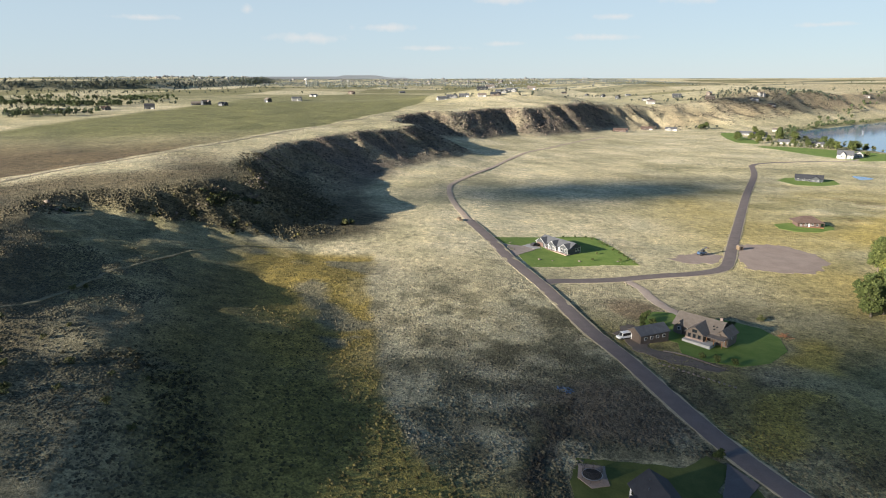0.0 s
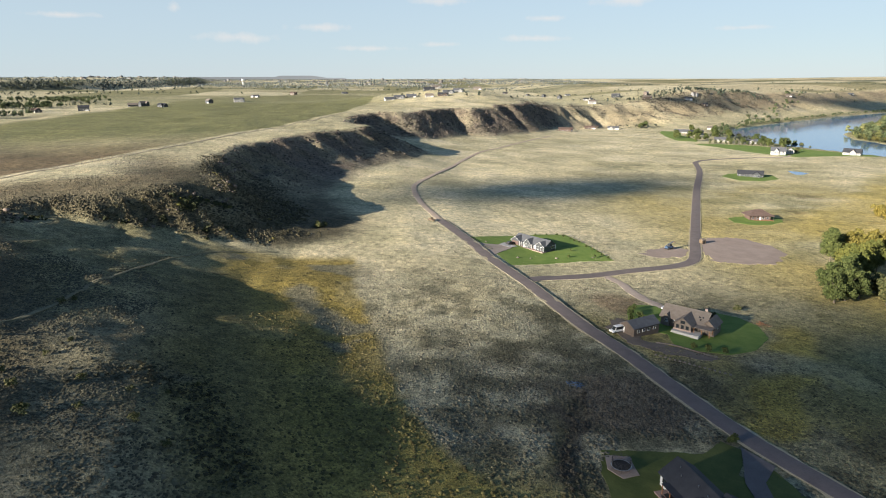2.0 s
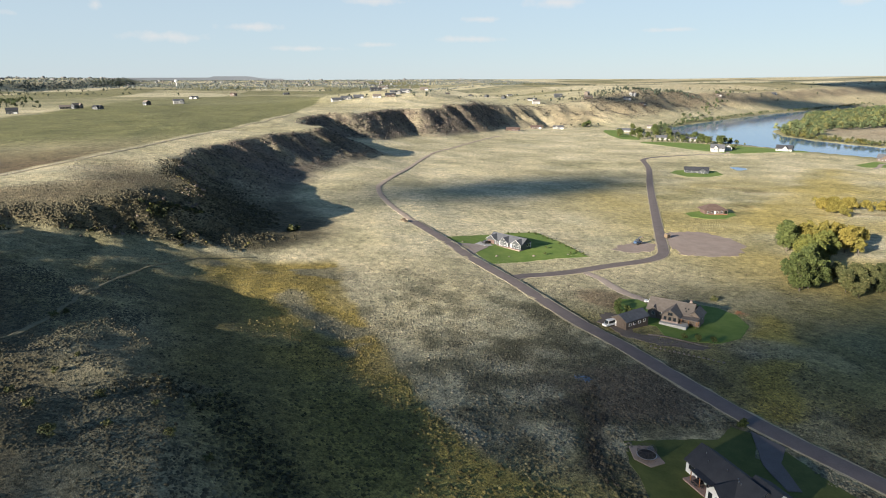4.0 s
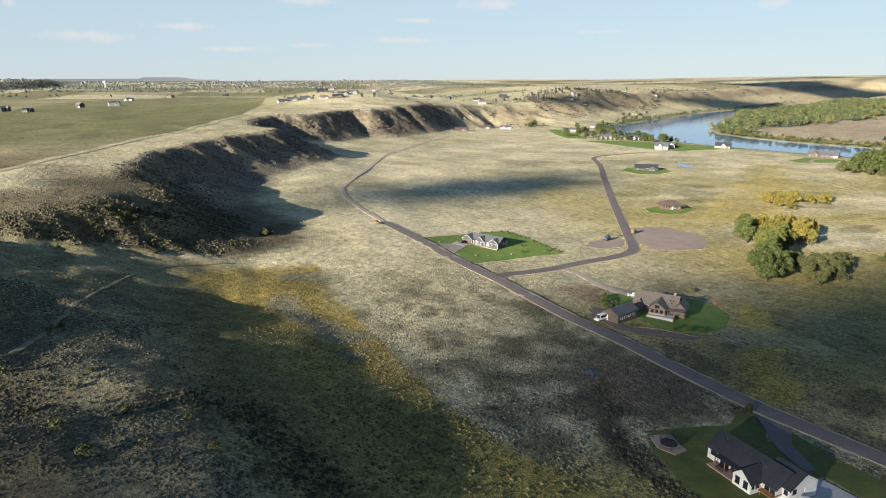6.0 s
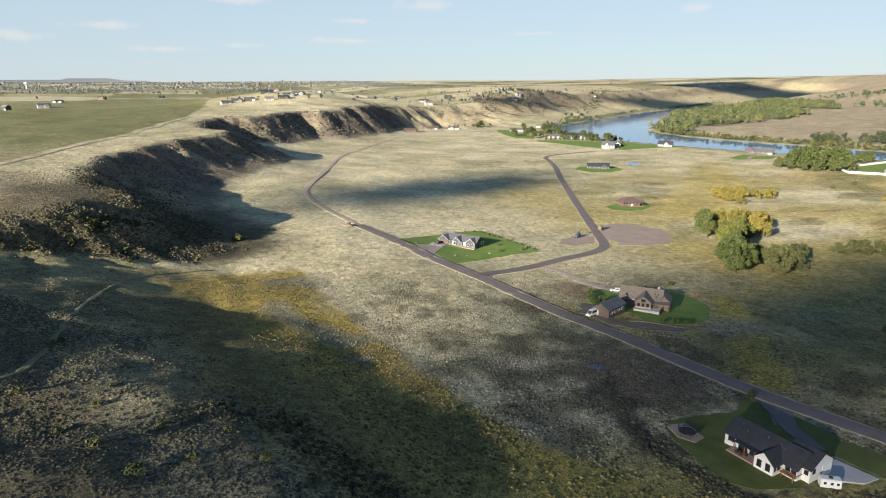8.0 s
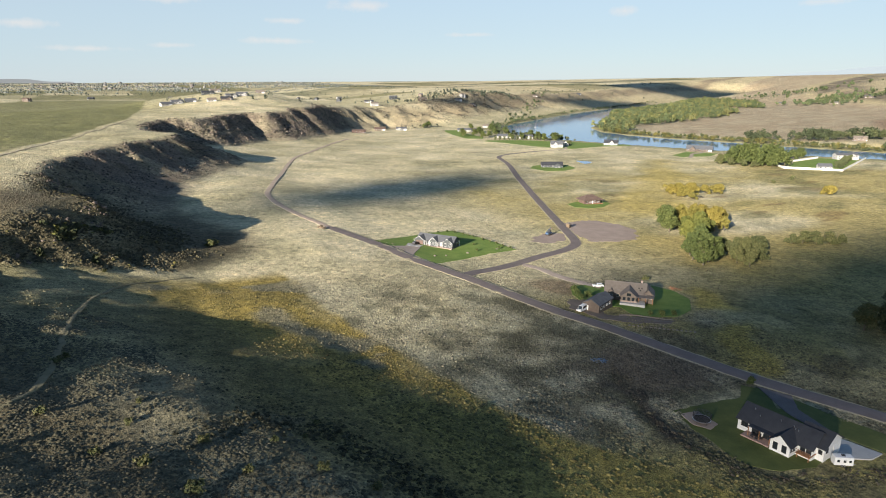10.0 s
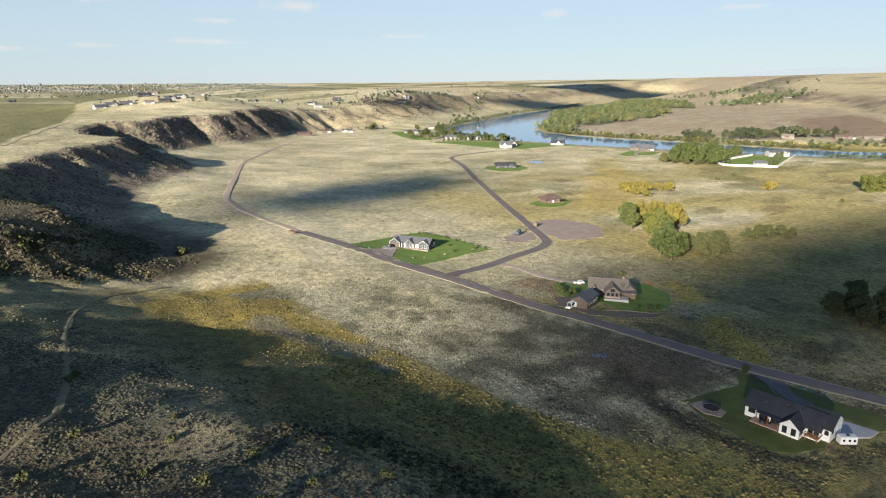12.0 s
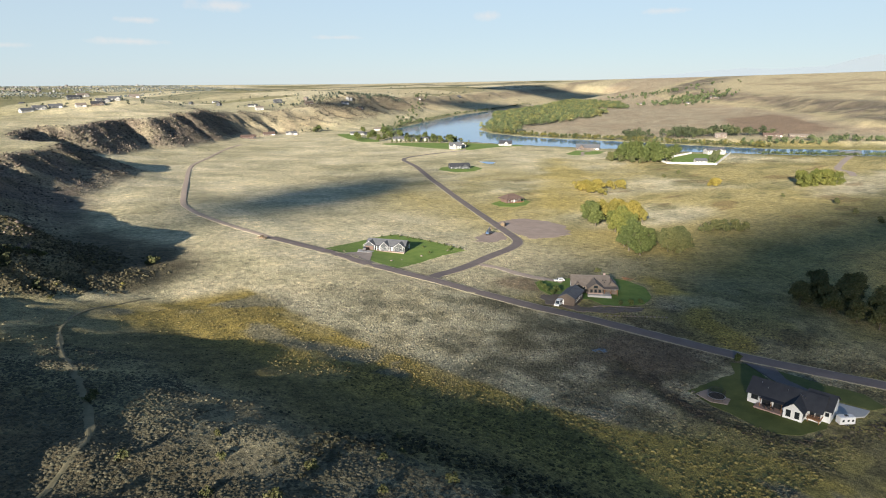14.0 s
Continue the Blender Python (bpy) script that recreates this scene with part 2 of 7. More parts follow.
    z += 26 * smooth(0, 75, md * mside + 30 * (vnoise(px, py, 160, 3, 74) - 0.5)) * smooth(4600, 3600, r)
    z -= smooth(4750, 5200, r) * 60
    # the river's bed
    bed = WATER - 3 + np.clip(rd + 6, -8, 12) * 0.55
    z = np.where(rd < 400, np.minimum(z, np.maximum(bed, WATER - 3) + np.maximum(rd, 0) * 0.35), z)
    z = np.where((rd > 4) & (rd < 400), np.maximum(z, WATER + 1.0 + 0.004 * rd), z)
    return z


def axis(lo, hi, fine_lo, fine_hi, step, grow, grow_down=0.06):
    mid = list(np.arange(fine_lo, fine_hi, step))
    up, s = [mid[-1]], step
    while up[-1] < hi:
        s *= 1 + grow
        up.append(up[-1] + s)
    down, s = [mid[0]], step
    while down[-1] > lo:
        s *= 1 + grow_down
        down.append(down[-1] - s)
    return np.array(down[:0:-1] + mid + up[1:])


GX = axis(-5000, 5000, -210, 330, 2.5, 0.021)
GY = axis(-2600, 560, 80, 560, 2.5, 0.022, 0.15)
GY = np.concatenate([GY[GY < 559], np.arange(560, 1180, 4.0), axis(1184, 5000, 1184, 1196, 5.0, 0.018)])
XX, YY = np.meshgrid(GX, GY)
ZZ = terrain(XX, YY)


def ground(x, y):
    """Height of the ground sheet."""
    i = int(np.clip(np.searchsorted(GX, x) - 1, 0, len(GX) - 2))
    j = int(np.clip(np.searchsorted(GY, y) - 1, 0, len(GY) - 2))
    u, v = (x - GX[i]) / (GX[i + 1] - GX[i]), (y - GY[j]) / (GY[j + 1] - GY[j])
    return float((ZZ[j, i] * (1 - u) + ZZ[j, i + 1] * u) * (1 - v) + (ZZ[j + 1, i] * (1 - u) + ZZ[j + 1, i + 1] * u) * v)


def grounds(x, y):
    i = np.clip(np.searchsorted(GX, x) - 1, 0, len(GX) - 2)
    j = np.clip(np.searchsorted(GY, y) - 1, 0, len(GY) - 2)
    u, v = (x - GX[i]) / (GX[i + 1] - GX[i]), (y - GY[j]) / (GY[j + 1] - GY[j])
    return (ZZ[j, i] * (1 - u) + ZZ[j, i + 1] * u) * (1 - v) + (ZZ[j + 1, i] * (1 - u) + ZZ[j + 1, i + 1] * u) * v


def on_floor(px, py):
    """1 on the floor of the hollow, 0 on the slopes above it."""
    floor, there = hollow(px, py)
    return there * smooth(3.2, 1.4, grounds(px, py) - floor)


# ---- land cover: colours of soil and growth by place ----
# DRY and STRAW carry extra blue that stands in for far haze
DRY, STRAW, SAGE, GREEN, GOLD, EARTH, ROCK, FIELD, STUBBLE = [np.array(c) for c in (
    (0.46, 0.41, 0.28), (0.56, 0.5, 0.36), (0.165, 0.15, 0.1), (0.135, 0.135, 0.052), (0.27, 0.208, 0.06),
    (0.155, 0.115, 0.08), (0.19, 0.135, 0.1), (0.165, 0.165, 0.075), (0.15, 0.115, 0.07))]


FIELD_EDGE = [(-250, 120), (-225, 230), (-208, 296), (-200, 332), (-190, 375), (-178, 425), (-155, 512), (-124, 615), (-95, 760), (-60, 900), (-20, 1250)]


def cover(px, py, pz):
    s, run = rim(px, py)
    rd = river_distance(px, py)
    col = np.empty(px.shape + (3,))
    col[:] = DRY

    def lay(c, w):
        col[:] = col * (1 - w[..., None]) + c * w[..., None]

    lay(STRAW, smooth(0.45, 0.65, vnoise(px, py, 60, 4, 11)))
    lay(GREEN, 0.4 * smooth(0.52, 0.75, vnoise(px, py, 150, 4, 12)))
    lay(np.array((0.25, 0.235, 0.14)), 0.38 * smooth(0.5, 0.62, vnoise(px * 0.8 + py * 0.2, py, 26, 4, 40)) * smooth(230, 300, py))
    lay(np.array((0.6, 0.53, 0.35)), 0.5 * smooth(0.5, 0.66, vnoise(px * 0.7 - py * 0.2, py, 15, 4, 41)) * smooth(250, 330, py))
    lay(np.array((0.27, 0.245, 0.165)), 0.8 * smooth(330, 215, py + 50 * vnoise(px, py, 40, 3, 20)) * smooth(-60, -20, px))
    # sage flat near the road, damp golden swale, grassy hollow
    lay(SAGE * 1.45, 0.8 * smooth(235, 175, py + 25 * vnoise(px, py, 30, 3, 13)) * smooth(-20, 15, px) * smooth(75, 55, px))
    lay(np.array((0.075, 0.07, 0.055)), 0.75 * smooth(0.5, 0.6, vnoise(px, py, 26, 4, 27)) * smooth(-5, 10, px) * smooth(62, 46, px) * smooth(108, 120, py) * smooth(178, 150, py))
    flat = smooth(262, 215, py) * smooth(-26, -10, px) * smooth(82, 60, px + (py - 150) * 0.25) * smooth(104, 122, py)
    tufts = vnoise(px, py, 9, 3, 101)
    lay(np.array((0.37, 0.345, 0.25)), 0.7 * flat * smooth(0.52, 0.62, tufts))
    lay(np.array((0.11, 0.105, 0.068)), 0.7 * flat * smooth(0.46, 0.37, tufts))
    # olive meadow below and beside the farmhouse, and across the road
    olive = np.array((0.22, 0.19, 0.066))
    lay(olive, 0.85 * smooth(128, 108, py + 10 * vnoise(px, py, 14, 2, 28)) * smooth(-12, 2, px) * smooth(32, 20, px))
    lay(olive, 0.85 * smooth(100, 86, py) * smooth(-12, 2, px))
    lay(olive, 0.8 * smooth(62, 76, px + (py - 128) * 0.3) * smooth(150, 120, px) * smooth(235, 190, py) * (0.5 + 0.5 * smooth(0.4, 0.55, vnoise(px, py, 18, 3, 29))))
    ditch, _, _ = along(px, py, [(30, 144), (21, 126), (17, 115), (20, 106), (24, 96), (30, 88)])
    lay(np.array((0.04, 0.045, 0.025)), 0.85 * smooth(3.4, 1.2, ditch))
    edge_x = np.interp(py, [90, 118, 144, 170, 200, 224, 274], [14, -7, -16, -19, -25, -28, -32]) + 5 * (vnoise(px, py, 16, 2, 14) - 0.5)
    damp = smooth(edge_x + 1.5, edge_x - 1.5, px) * smooth(edge_x - 75, edge_x - 45, px) * smooth(284, 268, py)
    lay(GOLD, damp * (0.8 + 0.2 * smooth(0.4, 0.5, vnoise(px, py, 13, 3, 25))))
    lay(np.array((0.23, 0.195, 0.06)), damp * 0.85 * smooth(165, 135, py))
    lay(SAGE * 1.25, damp * 0.9 * smooth(0.68, 0.71, vnoise(px, py, 20, 3, 26)))
    isle_d, _, _ = along(px, py, [(-48, 222), (-44, 206), (-38, 200), (-34, 189)])
    lay(SAGE * 1.3, damp * 0.9 * smooth(6.5, 4.5, isle_d + 6 * (vnoise(px, py, 7, 2, 30) - 0.5)))
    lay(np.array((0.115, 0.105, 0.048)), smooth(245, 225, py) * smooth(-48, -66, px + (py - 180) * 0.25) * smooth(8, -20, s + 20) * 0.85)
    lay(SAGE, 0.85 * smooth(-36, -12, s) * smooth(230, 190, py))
    lay(np.array((0.085, 0.08, 0.05)), 0.7 * (1 - damp) * smooth(0.54, 0.66, vnoise(px, py, 11, 3, 22)) * smooth(300, 200, py))
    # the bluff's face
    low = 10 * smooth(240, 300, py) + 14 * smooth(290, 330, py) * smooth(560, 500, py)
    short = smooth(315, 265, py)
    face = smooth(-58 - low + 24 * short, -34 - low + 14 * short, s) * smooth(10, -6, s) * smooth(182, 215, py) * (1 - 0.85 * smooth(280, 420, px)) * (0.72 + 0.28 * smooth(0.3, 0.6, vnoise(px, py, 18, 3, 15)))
    bed = on_floor(px, py)
    face = face * (1 - bed)
    lay(np.array((0.2, 0.185, 0.095)), 0.7 * bed * smooth(-78, -100, px))
    lay(np.array((0.1, 0.095, 0.05)), 0.5 * bed * smooth(0.52, 0.62, vnoise(px, py, 12, 3, 75)) * smooth(-78, -100, px))
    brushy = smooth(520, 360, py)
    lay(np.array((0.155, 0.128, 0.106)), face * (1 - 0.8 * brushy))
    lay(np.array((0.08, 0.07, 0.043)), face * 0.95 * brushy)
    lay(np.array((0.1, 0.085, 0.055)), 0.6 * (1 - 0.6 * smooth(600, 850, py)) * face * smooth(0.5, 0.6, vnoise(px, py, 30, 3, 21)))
    lay(np.array((0.125, 0.104, 0.064)), 0.85 * smooth(-8, 4, s) * smooth(50, 25, s) * smooth(420, 350, py))
    lay(np.array((0.165, 0.135, 0.085)), 0.8 * smooth(12, 26, s) * smooth(62, 34, s) * smooth(470, 330, py) * (0.6 + 0.4 * smooth(0.4, 0.6, vnoise(px, py, 25, 3, 23))))
    lay(np.array((0.27, 0.215, 0.15)), 0.65 * smooth(280, 420, px) * smooth(-95, -50, s) * smooth(50, 5, s) * (0.55 + 0.45 * smooth(0.4, 0.55, vnoise(px, py, 45, 3, 77))))
    # tilled fields on the plateau
    fd, fside, _ = along(px, py, FIELD_EDGE)
    edge = fd * fside - 5 + 2 * vnoise(px, py, 12, 2, 16)
    tilled = smooth(0, 6, edge) * smooth(230, 300, py) * smooth(-420, -400, px) * smooth(1560, 1400, py + px * 0.2)
    lay(STUBBLE, tilled * smooth(640, 440, py - 0.2 * px))
    lay(FIELD, tilled * smooth(440, 640, py - 0.2 * px))
    # wet meadow on the flat to the river
    lay(np.array((0.35, 0.285, 0.105)), 0.8 * smooth(100, 190, px) * smooth(0.3, 0.58, vnoise(px * 0.6, py, 80, 4, 17)) * smooth(640, 470, py))
    lay(np.array((0.16, 0.1, 0.045)), 0.55 * smooth(0.7, 0.76, vnoise(px * 0.45, py, 22, 3, 42)) * smooth(190, 260, px) * smooth(560, 430, py))
    lay(np.array((0.15, 0.15, 0.06)), 0.5 * smooth(0.56, 0.66, vnoise(px * 0.6, py, 30, 3, 43)) * smooth(160, 230, px) * smooth(620, 480, py))
    lay(GREEN, 0.5 * smooth(95, 150, px) * smooth(260, 200, py))
    gold_d, _, _ = along(px, py, [(78, 132), (86, 143), (104, 162), (116, 181), (128, 196)])
    lay(np.array((0.36, 0.29, 0.075)), 0.85 * smooth(9, 3, gold_d + 9 * (vnoise(px, py, 11, 3, 90) - 0.5)))
    gold_d, _, _ = along(px, py, [(262, 350), (280, 372), (330, 420), (390, 470), (500, 580)])
    lay(np.array((0.42, 0.33, 0.1)), 0.6 * smooth(34, 8, gold_d + 40 * (vnoise(px, py, 30, 3, 91) - 0.5)))
    lay(np.array((0.3, 0.29, 0.22)), 0.6 * smooth(1.2, 0.6, np.hypot((px - 106) / 13, (py - 171) / 9) + 0.6 * (vnoise(px, py, 8, 3, 92) - 0.5)))
    lay(np.array((0.2, 0.135, 0.085)), 0.7 * smooth(1.2, 0.6, np.hypot((px - 74) / 11, (py - 227) / 13) + 0.7 * (vnoise(px, py, 9, 3, 93) - 0.5)))
    # disturbed soil across the road from the workshop
    lay(np.array((0.13, 0.105, 0.08)), 0.8 * smooth(1.25, 0.7, np.hypot((px - 44) / 18, (py - 146) / 15) + 0.9 * (vnoise(px, py, 10, 4, 94) - 0.5)))
    lay(np.array((0.045, 0.04, 0.036)), 0.8 * smooth(3.2, 1.4, along(px, py, [(24, 140), (28, 132), (22, 122), (18, 112)])[0] + 3 * (vnoise(px, py, 5, 3, 95) - 0.5)))
    lay(GREEN * 1.1, 0.7 * smooth(60, 5, rd) * smooth(-5, 5, rd))
    # far side
    _, bank, _ = along(px, py, [(q[0], q[1]) for q in RIVER])
    over = np.where((bank > 0) & (s < 0), rd, -1)
    fs = far_bluff(px, py)
    beyond = smooth(60, 110, over)
    furrow = vnoise(px * 0.25 + py * 0.18, px * 0.5 - py * 0.75, 16, 3, 18)
    lay(np.array((0.36, 0.3, 0.22)) , beyond * 0.9)
    lay(np.array((0.3, 0.235, 0.165)), beyond * 0.7 * smooth(0.4, 0.6, furrow))
    lay(np.array((0.235, 0.165, 0.115)), 0.9 * beyond * smooth(-260, -235, fs) * smooth(-60, -80, fs) * smooth(900, 860, py) * smooth(520, 560, py))
    lay(np.array((0.41, 0.36, 0.22)), 0.8 * beyond * smooth(240, 200, over) * smooth(640, 560, py) * smooth(0.35, 0.5, vnoise(px, py, 30, 3, 33)))
    lay(np.array((0.4, 0.345, 0.22)), beyond * smooth(-60, 0, fs))
    crag = smooth(-10, 40, fs) * smooth(300, 190, fs)
    lay(np.array((0.16, 0.132, 0.105)), beyond * crag * (0.45 + 0.5 * smooth(0.42, 0.55, vnoise(px, py, 60, 4, 34))))
    lay(np.array((0.09, 0.085, 0.06)), beyond * crag * 0.7 * smooth(0.58, 0.66, vnoise(px, py, 34, 3, 35)))
    # one even tan, laid on more strongly from 1500 to 2600 m out
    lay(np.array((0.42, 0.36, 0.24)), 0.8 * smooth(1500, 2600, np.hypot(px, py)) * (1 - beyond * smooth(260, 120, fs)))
    lay(np.array((0.2, 0.165, 0.12)), 0.85 * smooth(-70, -40, s) * smooth(8, -4, s) * smooth(640, 900, px) * (0.5 + 0.5 * smooth(0.4, 0.55, vnoise(px, py, 40, 3, 36))))
    lay(EARTH, 0.5 * smooth(0.55, 0.7, vnoise(px, py, 160, 4, 38)) * smooth(200, 400, fs) * beyond)
    lay(np.array((0.075, 0.09, 0.055)), 0.85 * smooth(0.56, 0.62, vnoise(px / 5, py, 90, 3, 24)) * smooth(1900, 2600, py) * smooth(0, 60, s))
    lay(np.array((0.27, 0.258, 0.165)), 0.55 * smooth(1120, 1350, py) * smooth(0, 60, s) * smooth(900, 500, px))
    md, mside, _ = along(px, py, MESA)
    lay(np.array((0.07, 0.078, 0.05)), 0.8 * smooth(-20, 10, md * mside) * smooth(110, 70, md * mside))
    lay(FIELD, 0.5 * smooth(1000, 1300, py) * smooth(2300, 1900, py) * smooth(30, 90, s) * smooth(60, -60, px) * smooth(0.4, 0.52, vnoise(px * 0.3, py, 70, 3, 97)))
    patch = vnoise(np.floor(px / 260) * 97.0, np.floor(py / 330) * 53.0, 31, 1, 19)
    lay(GREEN, 0.65 * smooth(0.55, 0.6, patch) * smooth(1300, 1700, py) * smooth(0, 60, s))
    lay(STRAW, 0.7 * smooth(0.40, 0.35, patch) * smooth(1300, 1700, py) * smooth(0, 60, s))
    return np.clip(col, 0.01, 0.8)


def grid_mesh(name, vx, vy, vz):
    ny, nx = vx.shape
    me = bpy.data.meshes.new(name)
    co = np.stack([vx, vy, vz], -1).reshape(-1, 3)
    idx = np.arange(nx * ny).reshape(ny, nx)
    quads = np.stack([idx[:-1, :-1], idx[:-1, 1:], idx[1:, 1:], idx[1:, :-1]], -1).reshape(-1, 4)
    me.vertices.add(len(co))
    me.vertices.foreach_set("co", co.ravel())
    me.loops.add(quads.size)
    me.loops.foreach_set("vertex_index", quads.ravel().astype(np.int32))
    me.polygons.add(len(quads))
    me.polygons.foreach_set("loop_start", np.arange(0, quads.size, 4, dtype=np.int32))
    me.update(calc_edges=True)
    me.shade_smooth()
    return me


def colour_layer(me, rgb, name="cover"):
    a = me.color_attributes.new(name, "FLOAT_COLOR", "POINT")
    a.data.foreach_set("color", np.concatenate([rgb.reshape(-1, 3), np.ones((rgb.size // 3, 1))], 1).ravel().astype(np.float32))


def ground_material():
    m, nt, b = nodes_of("prairie", 0.95)
    at = nt.nodes.new("ShaderNodeAttribute")
    at.attribute_name = "cover"
    n1, n2, n3 = noise_tex(nt, 0.3, 9, 0.78), noise_tex(nt, 0.035, 5, 0.65), noise_tex(nt, 1.6, 4, 0.75)
    g1 = ramp(nt, n1.outputs[0], [(0.37, (0.5, 0.52, 0.5)), (0.5, (0.97, 0.97, 0.97)), (0.63, (1.42, 1.39, 1.32))])
    g2 = ramp(nt, n2.outputs[0], [(0.3, (0.85, 0.88, 0.85)), (0.7, (1.38, 1.34, 1.27))])
    g3 = ramp(nt, n3.outputs[0], [(0.36, (0.45, 0.46, 0.43)), (0.64, (1.5, 1.47, 1.4))])
    c = mix(nt, mix(nt, mix(nt, at.outputs[0], g1, 1.0, "MULTIPLY"), g2, 1.0, "MULTIPLY"), g3, 1.0, "MULTIPLY")
    nt.links.new(c, b.inputs["Base Color"])
    add = nt.nodes.new("ShaderNodeMath")
    nt.links.new(n1.outputs[0], add.inputs[0])
    nt.links.new(n3.outputs[0], add.inputs[1])
    bump(nt, b, add.outputs[0], 0.8, 0.6)
    return m


PRAIRIE = ground_material()
land = grid_mesh("ground", XX, YY, ZZ)
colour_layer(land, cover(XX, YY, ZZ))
land.materials.append(PRAIRIE)
ground_ob = tagged(new("ground", land), "dry prairie ground with sagebrush, bluff and distant fields", "ground", kind="structure")


def part(name, bm, material, parent, label=""):
    me = bpy.data.meshes.new(name)
    bm.to_mesh(me)
    bm.free()
    me.materials.append(material)
    ob = new(name, me)
    ob.parent = parent
    if label:
        ob["label"] = label
    return ob


# ---- roads, paths, water ----
ASPHALT = mottled("asphalt", (0.15, 0.125, 0.118), (0.19, 0.16, 0.15), 0.25, 0.9, 3.0)
GRAVEL = mottled("gravel", (0.34, 0.275, 0.23), (0.42, 0.35, 0.29), 0.3, 0.95, 4.0)
TRACK = mottled("bare_track", (0.14, 0.12, 0.072), (0.19, 0.16, 0.1), 0.3, 0.95, 3.0)
# darker copy of LAWN for the farmhouse, cloud shade put into its colour
SHADED_LAWN = mottled("shaded_lawn", (0.07, 0.09, 0.022), (0.135, 0.15, 0.042), 0.16, 0.95, 2.2, relief=0.06)
LANEDIRT = mottled("tan_gravel", (0.38, 0.3, 0.235), (0.47, 0.38, 0.3), 0.3, 0.95, 4.0)
HOLLOWTRACK = mottled("worn_grass_track", (0.17, 0.155, 0.085), (0.26, 0.225, 0.135), 0.4, 0.95, 3.0)
PALETRACK = mottled("pale_track", (0.36, 0.31, 0.2), (0.46, 0.4, 0.27), 0.3, 0.95, 3.0)
CONCRETE = mottled("concrete", (0.42, 0.41, 0.39), (0.5, 0.49, 0.47), 0.4, 0.85, 6.0)
LAWN = mottled("lawn", (0.115, 0.19, 0.034), (0.19, 0.26, 0.058), 0.14, 0.95, 2.5, relief=0.06)


def spline(points, step=3.0):
    """Catmull-Rom through plan points, resampled."""
    p = [np.array(q[:2], float) for q in points]
    p = [2 * p[0] - p[1]] + p + [2 * p[-1] - p[-2]]
    out = []
    for a, b, c, d in zip(p[:-3], p[1:-2], p[2:-1], p[3:]):
        n = max(2, int(np.hypot(*(c - b)) / step))
        for t in np.arange(n) / n:
            out.append(0.5 * (2 * b + (c - a) * t + (2 * a - 5 * b + 4 * c - d) * t ** 2 + (3 * b - a - 3 * c + d) * t ** 3))
    out.append(p[-2])
    return np.array(out)


def ribbon(name, points, width, material, label, raise_=0.13, category="road", ragged=0.0, seed=1):
    c = spline(points)
    t = np.gradient(c, axis=0)
    t /= np.hypot(t[:, 0], t[:, 1])[:, None]
    nrm = np.stack([-t[:, 1], t[:, 0]], 1)
    rag = np.random.RandomState(seed)
    offs = np.array([-1.06, -1, -0.5, 0, 0.5, 1, 1.06]) * width / 2
    jit = (rag.rand(len(c), 7) - 0.5) * ragged
    jit[:, 2:5] = 0
    vx = c[:, :1] + nrm[:, :1] * (offs + jit)
    vy = c[:, 1:] + nrm[:, 1:] * (offs + jit)
    vz = grounds(vx, vy)
    mid = vz.max(axis=1, keepdims=True) * 0.6 + vz * 0.4
    vz = np.maximum(mid, vz) + raise_ + np.array([0, 0, 0.05, 0.08, 0.05, 0, 0])
    vz[:, [0, 6]] -= raise_ + 0.6
    me = grid_mesh(name, vx, vy, vz)
    me.shade_flat()
    me.materials.append(material)
    return tagged(new(name, me), label, category, kind="structure")


PAVED = [(124, -60), (100, 30), (88, 75), (79.5, 98), (74.5, 110), (67.5, 128), (61.5, 151), (56, 178), (50, 200), (44.5, 230), (40.2, 250), (31, 284), (20.8, 333), (15.2, 358)]
LANE = [(16.5, 352), (13.2, 368), (8, 400), (5.2, 430), (4.6, 458), (6, 474), (9, 487), (19, 519), (44, 595), (66, 660), (79, 698), (94, 737), (118, 784), (154, 846), (196, 919), (250, 995)]
MAIN = PAVED + LANE[1:7]
SIDE = [(41.5, 251), (50, 256.5), (66, 261), (93, 271), (118, 279.5), (135, 290), (146, 308), (156, 328), (205, 424), (252, 515), (304, 612), (330, 670), (338, 688), (356, 708), (388, 723), (440, 733)]
VERGE = mottled("pale_verge", (0.34, 0.29, 0.19), (0.46, 0.4, 0.27), 0.5, 0.95, 3.0, relief=0.04)
ribbon("verge", PAVED, 6.9, VERGE, "pale mown verge beside the road", 0.05, "verge", 0.9, 5)
ribbon("verge", SIDE, 6.7, VERGE, "pale mown verge beside the side road", 0.06, "verge", 1.0, 6)
ribbon("road", PAVED, 5.7, ASPHALT, "dark paved country road through dry grass")
ribbon("gravel_lane", LANE, 3.9, LANEDIRT, "reddish gravel lane curving below the bluff", ragged=0.5)
ribbon("side_road", SIDE, 5.5, ASPHALT, "paved side road bending towards the river houses", 0.15)

water_bm = bmesh.new()
WATER_MAT, wnt, wb = nodes_of("river_water", 0.06)
wb.inputs["Base Color"].default_value = (0.05, 0.15, 0.31, 1)
wb.inputs["Specular IOR Level"].default_value = 0.5
wn1 = noise_tex(wnt, 0.25, 4, 0.6)
bump(wnt, wb, wn1.outputs[0], 0.16, 0.2)
rp = spline([(q[0], q[1]) for q in RIVER], 12)
rw = np.interp(np.linspace(0, 1, len(rp)), np.linspace(0, 1, len(RIVER)), [q[2] for q in RIVER]) + 45
rt = np.gradient(rp, axis=0)
rt /= np.hypot(rt[:, 0], rt[:, 1])[:, None]
vx = np.stack([rp[:, 0] + rt[:, 1] * rw * k for k in (-1, 0, 1)], 1)
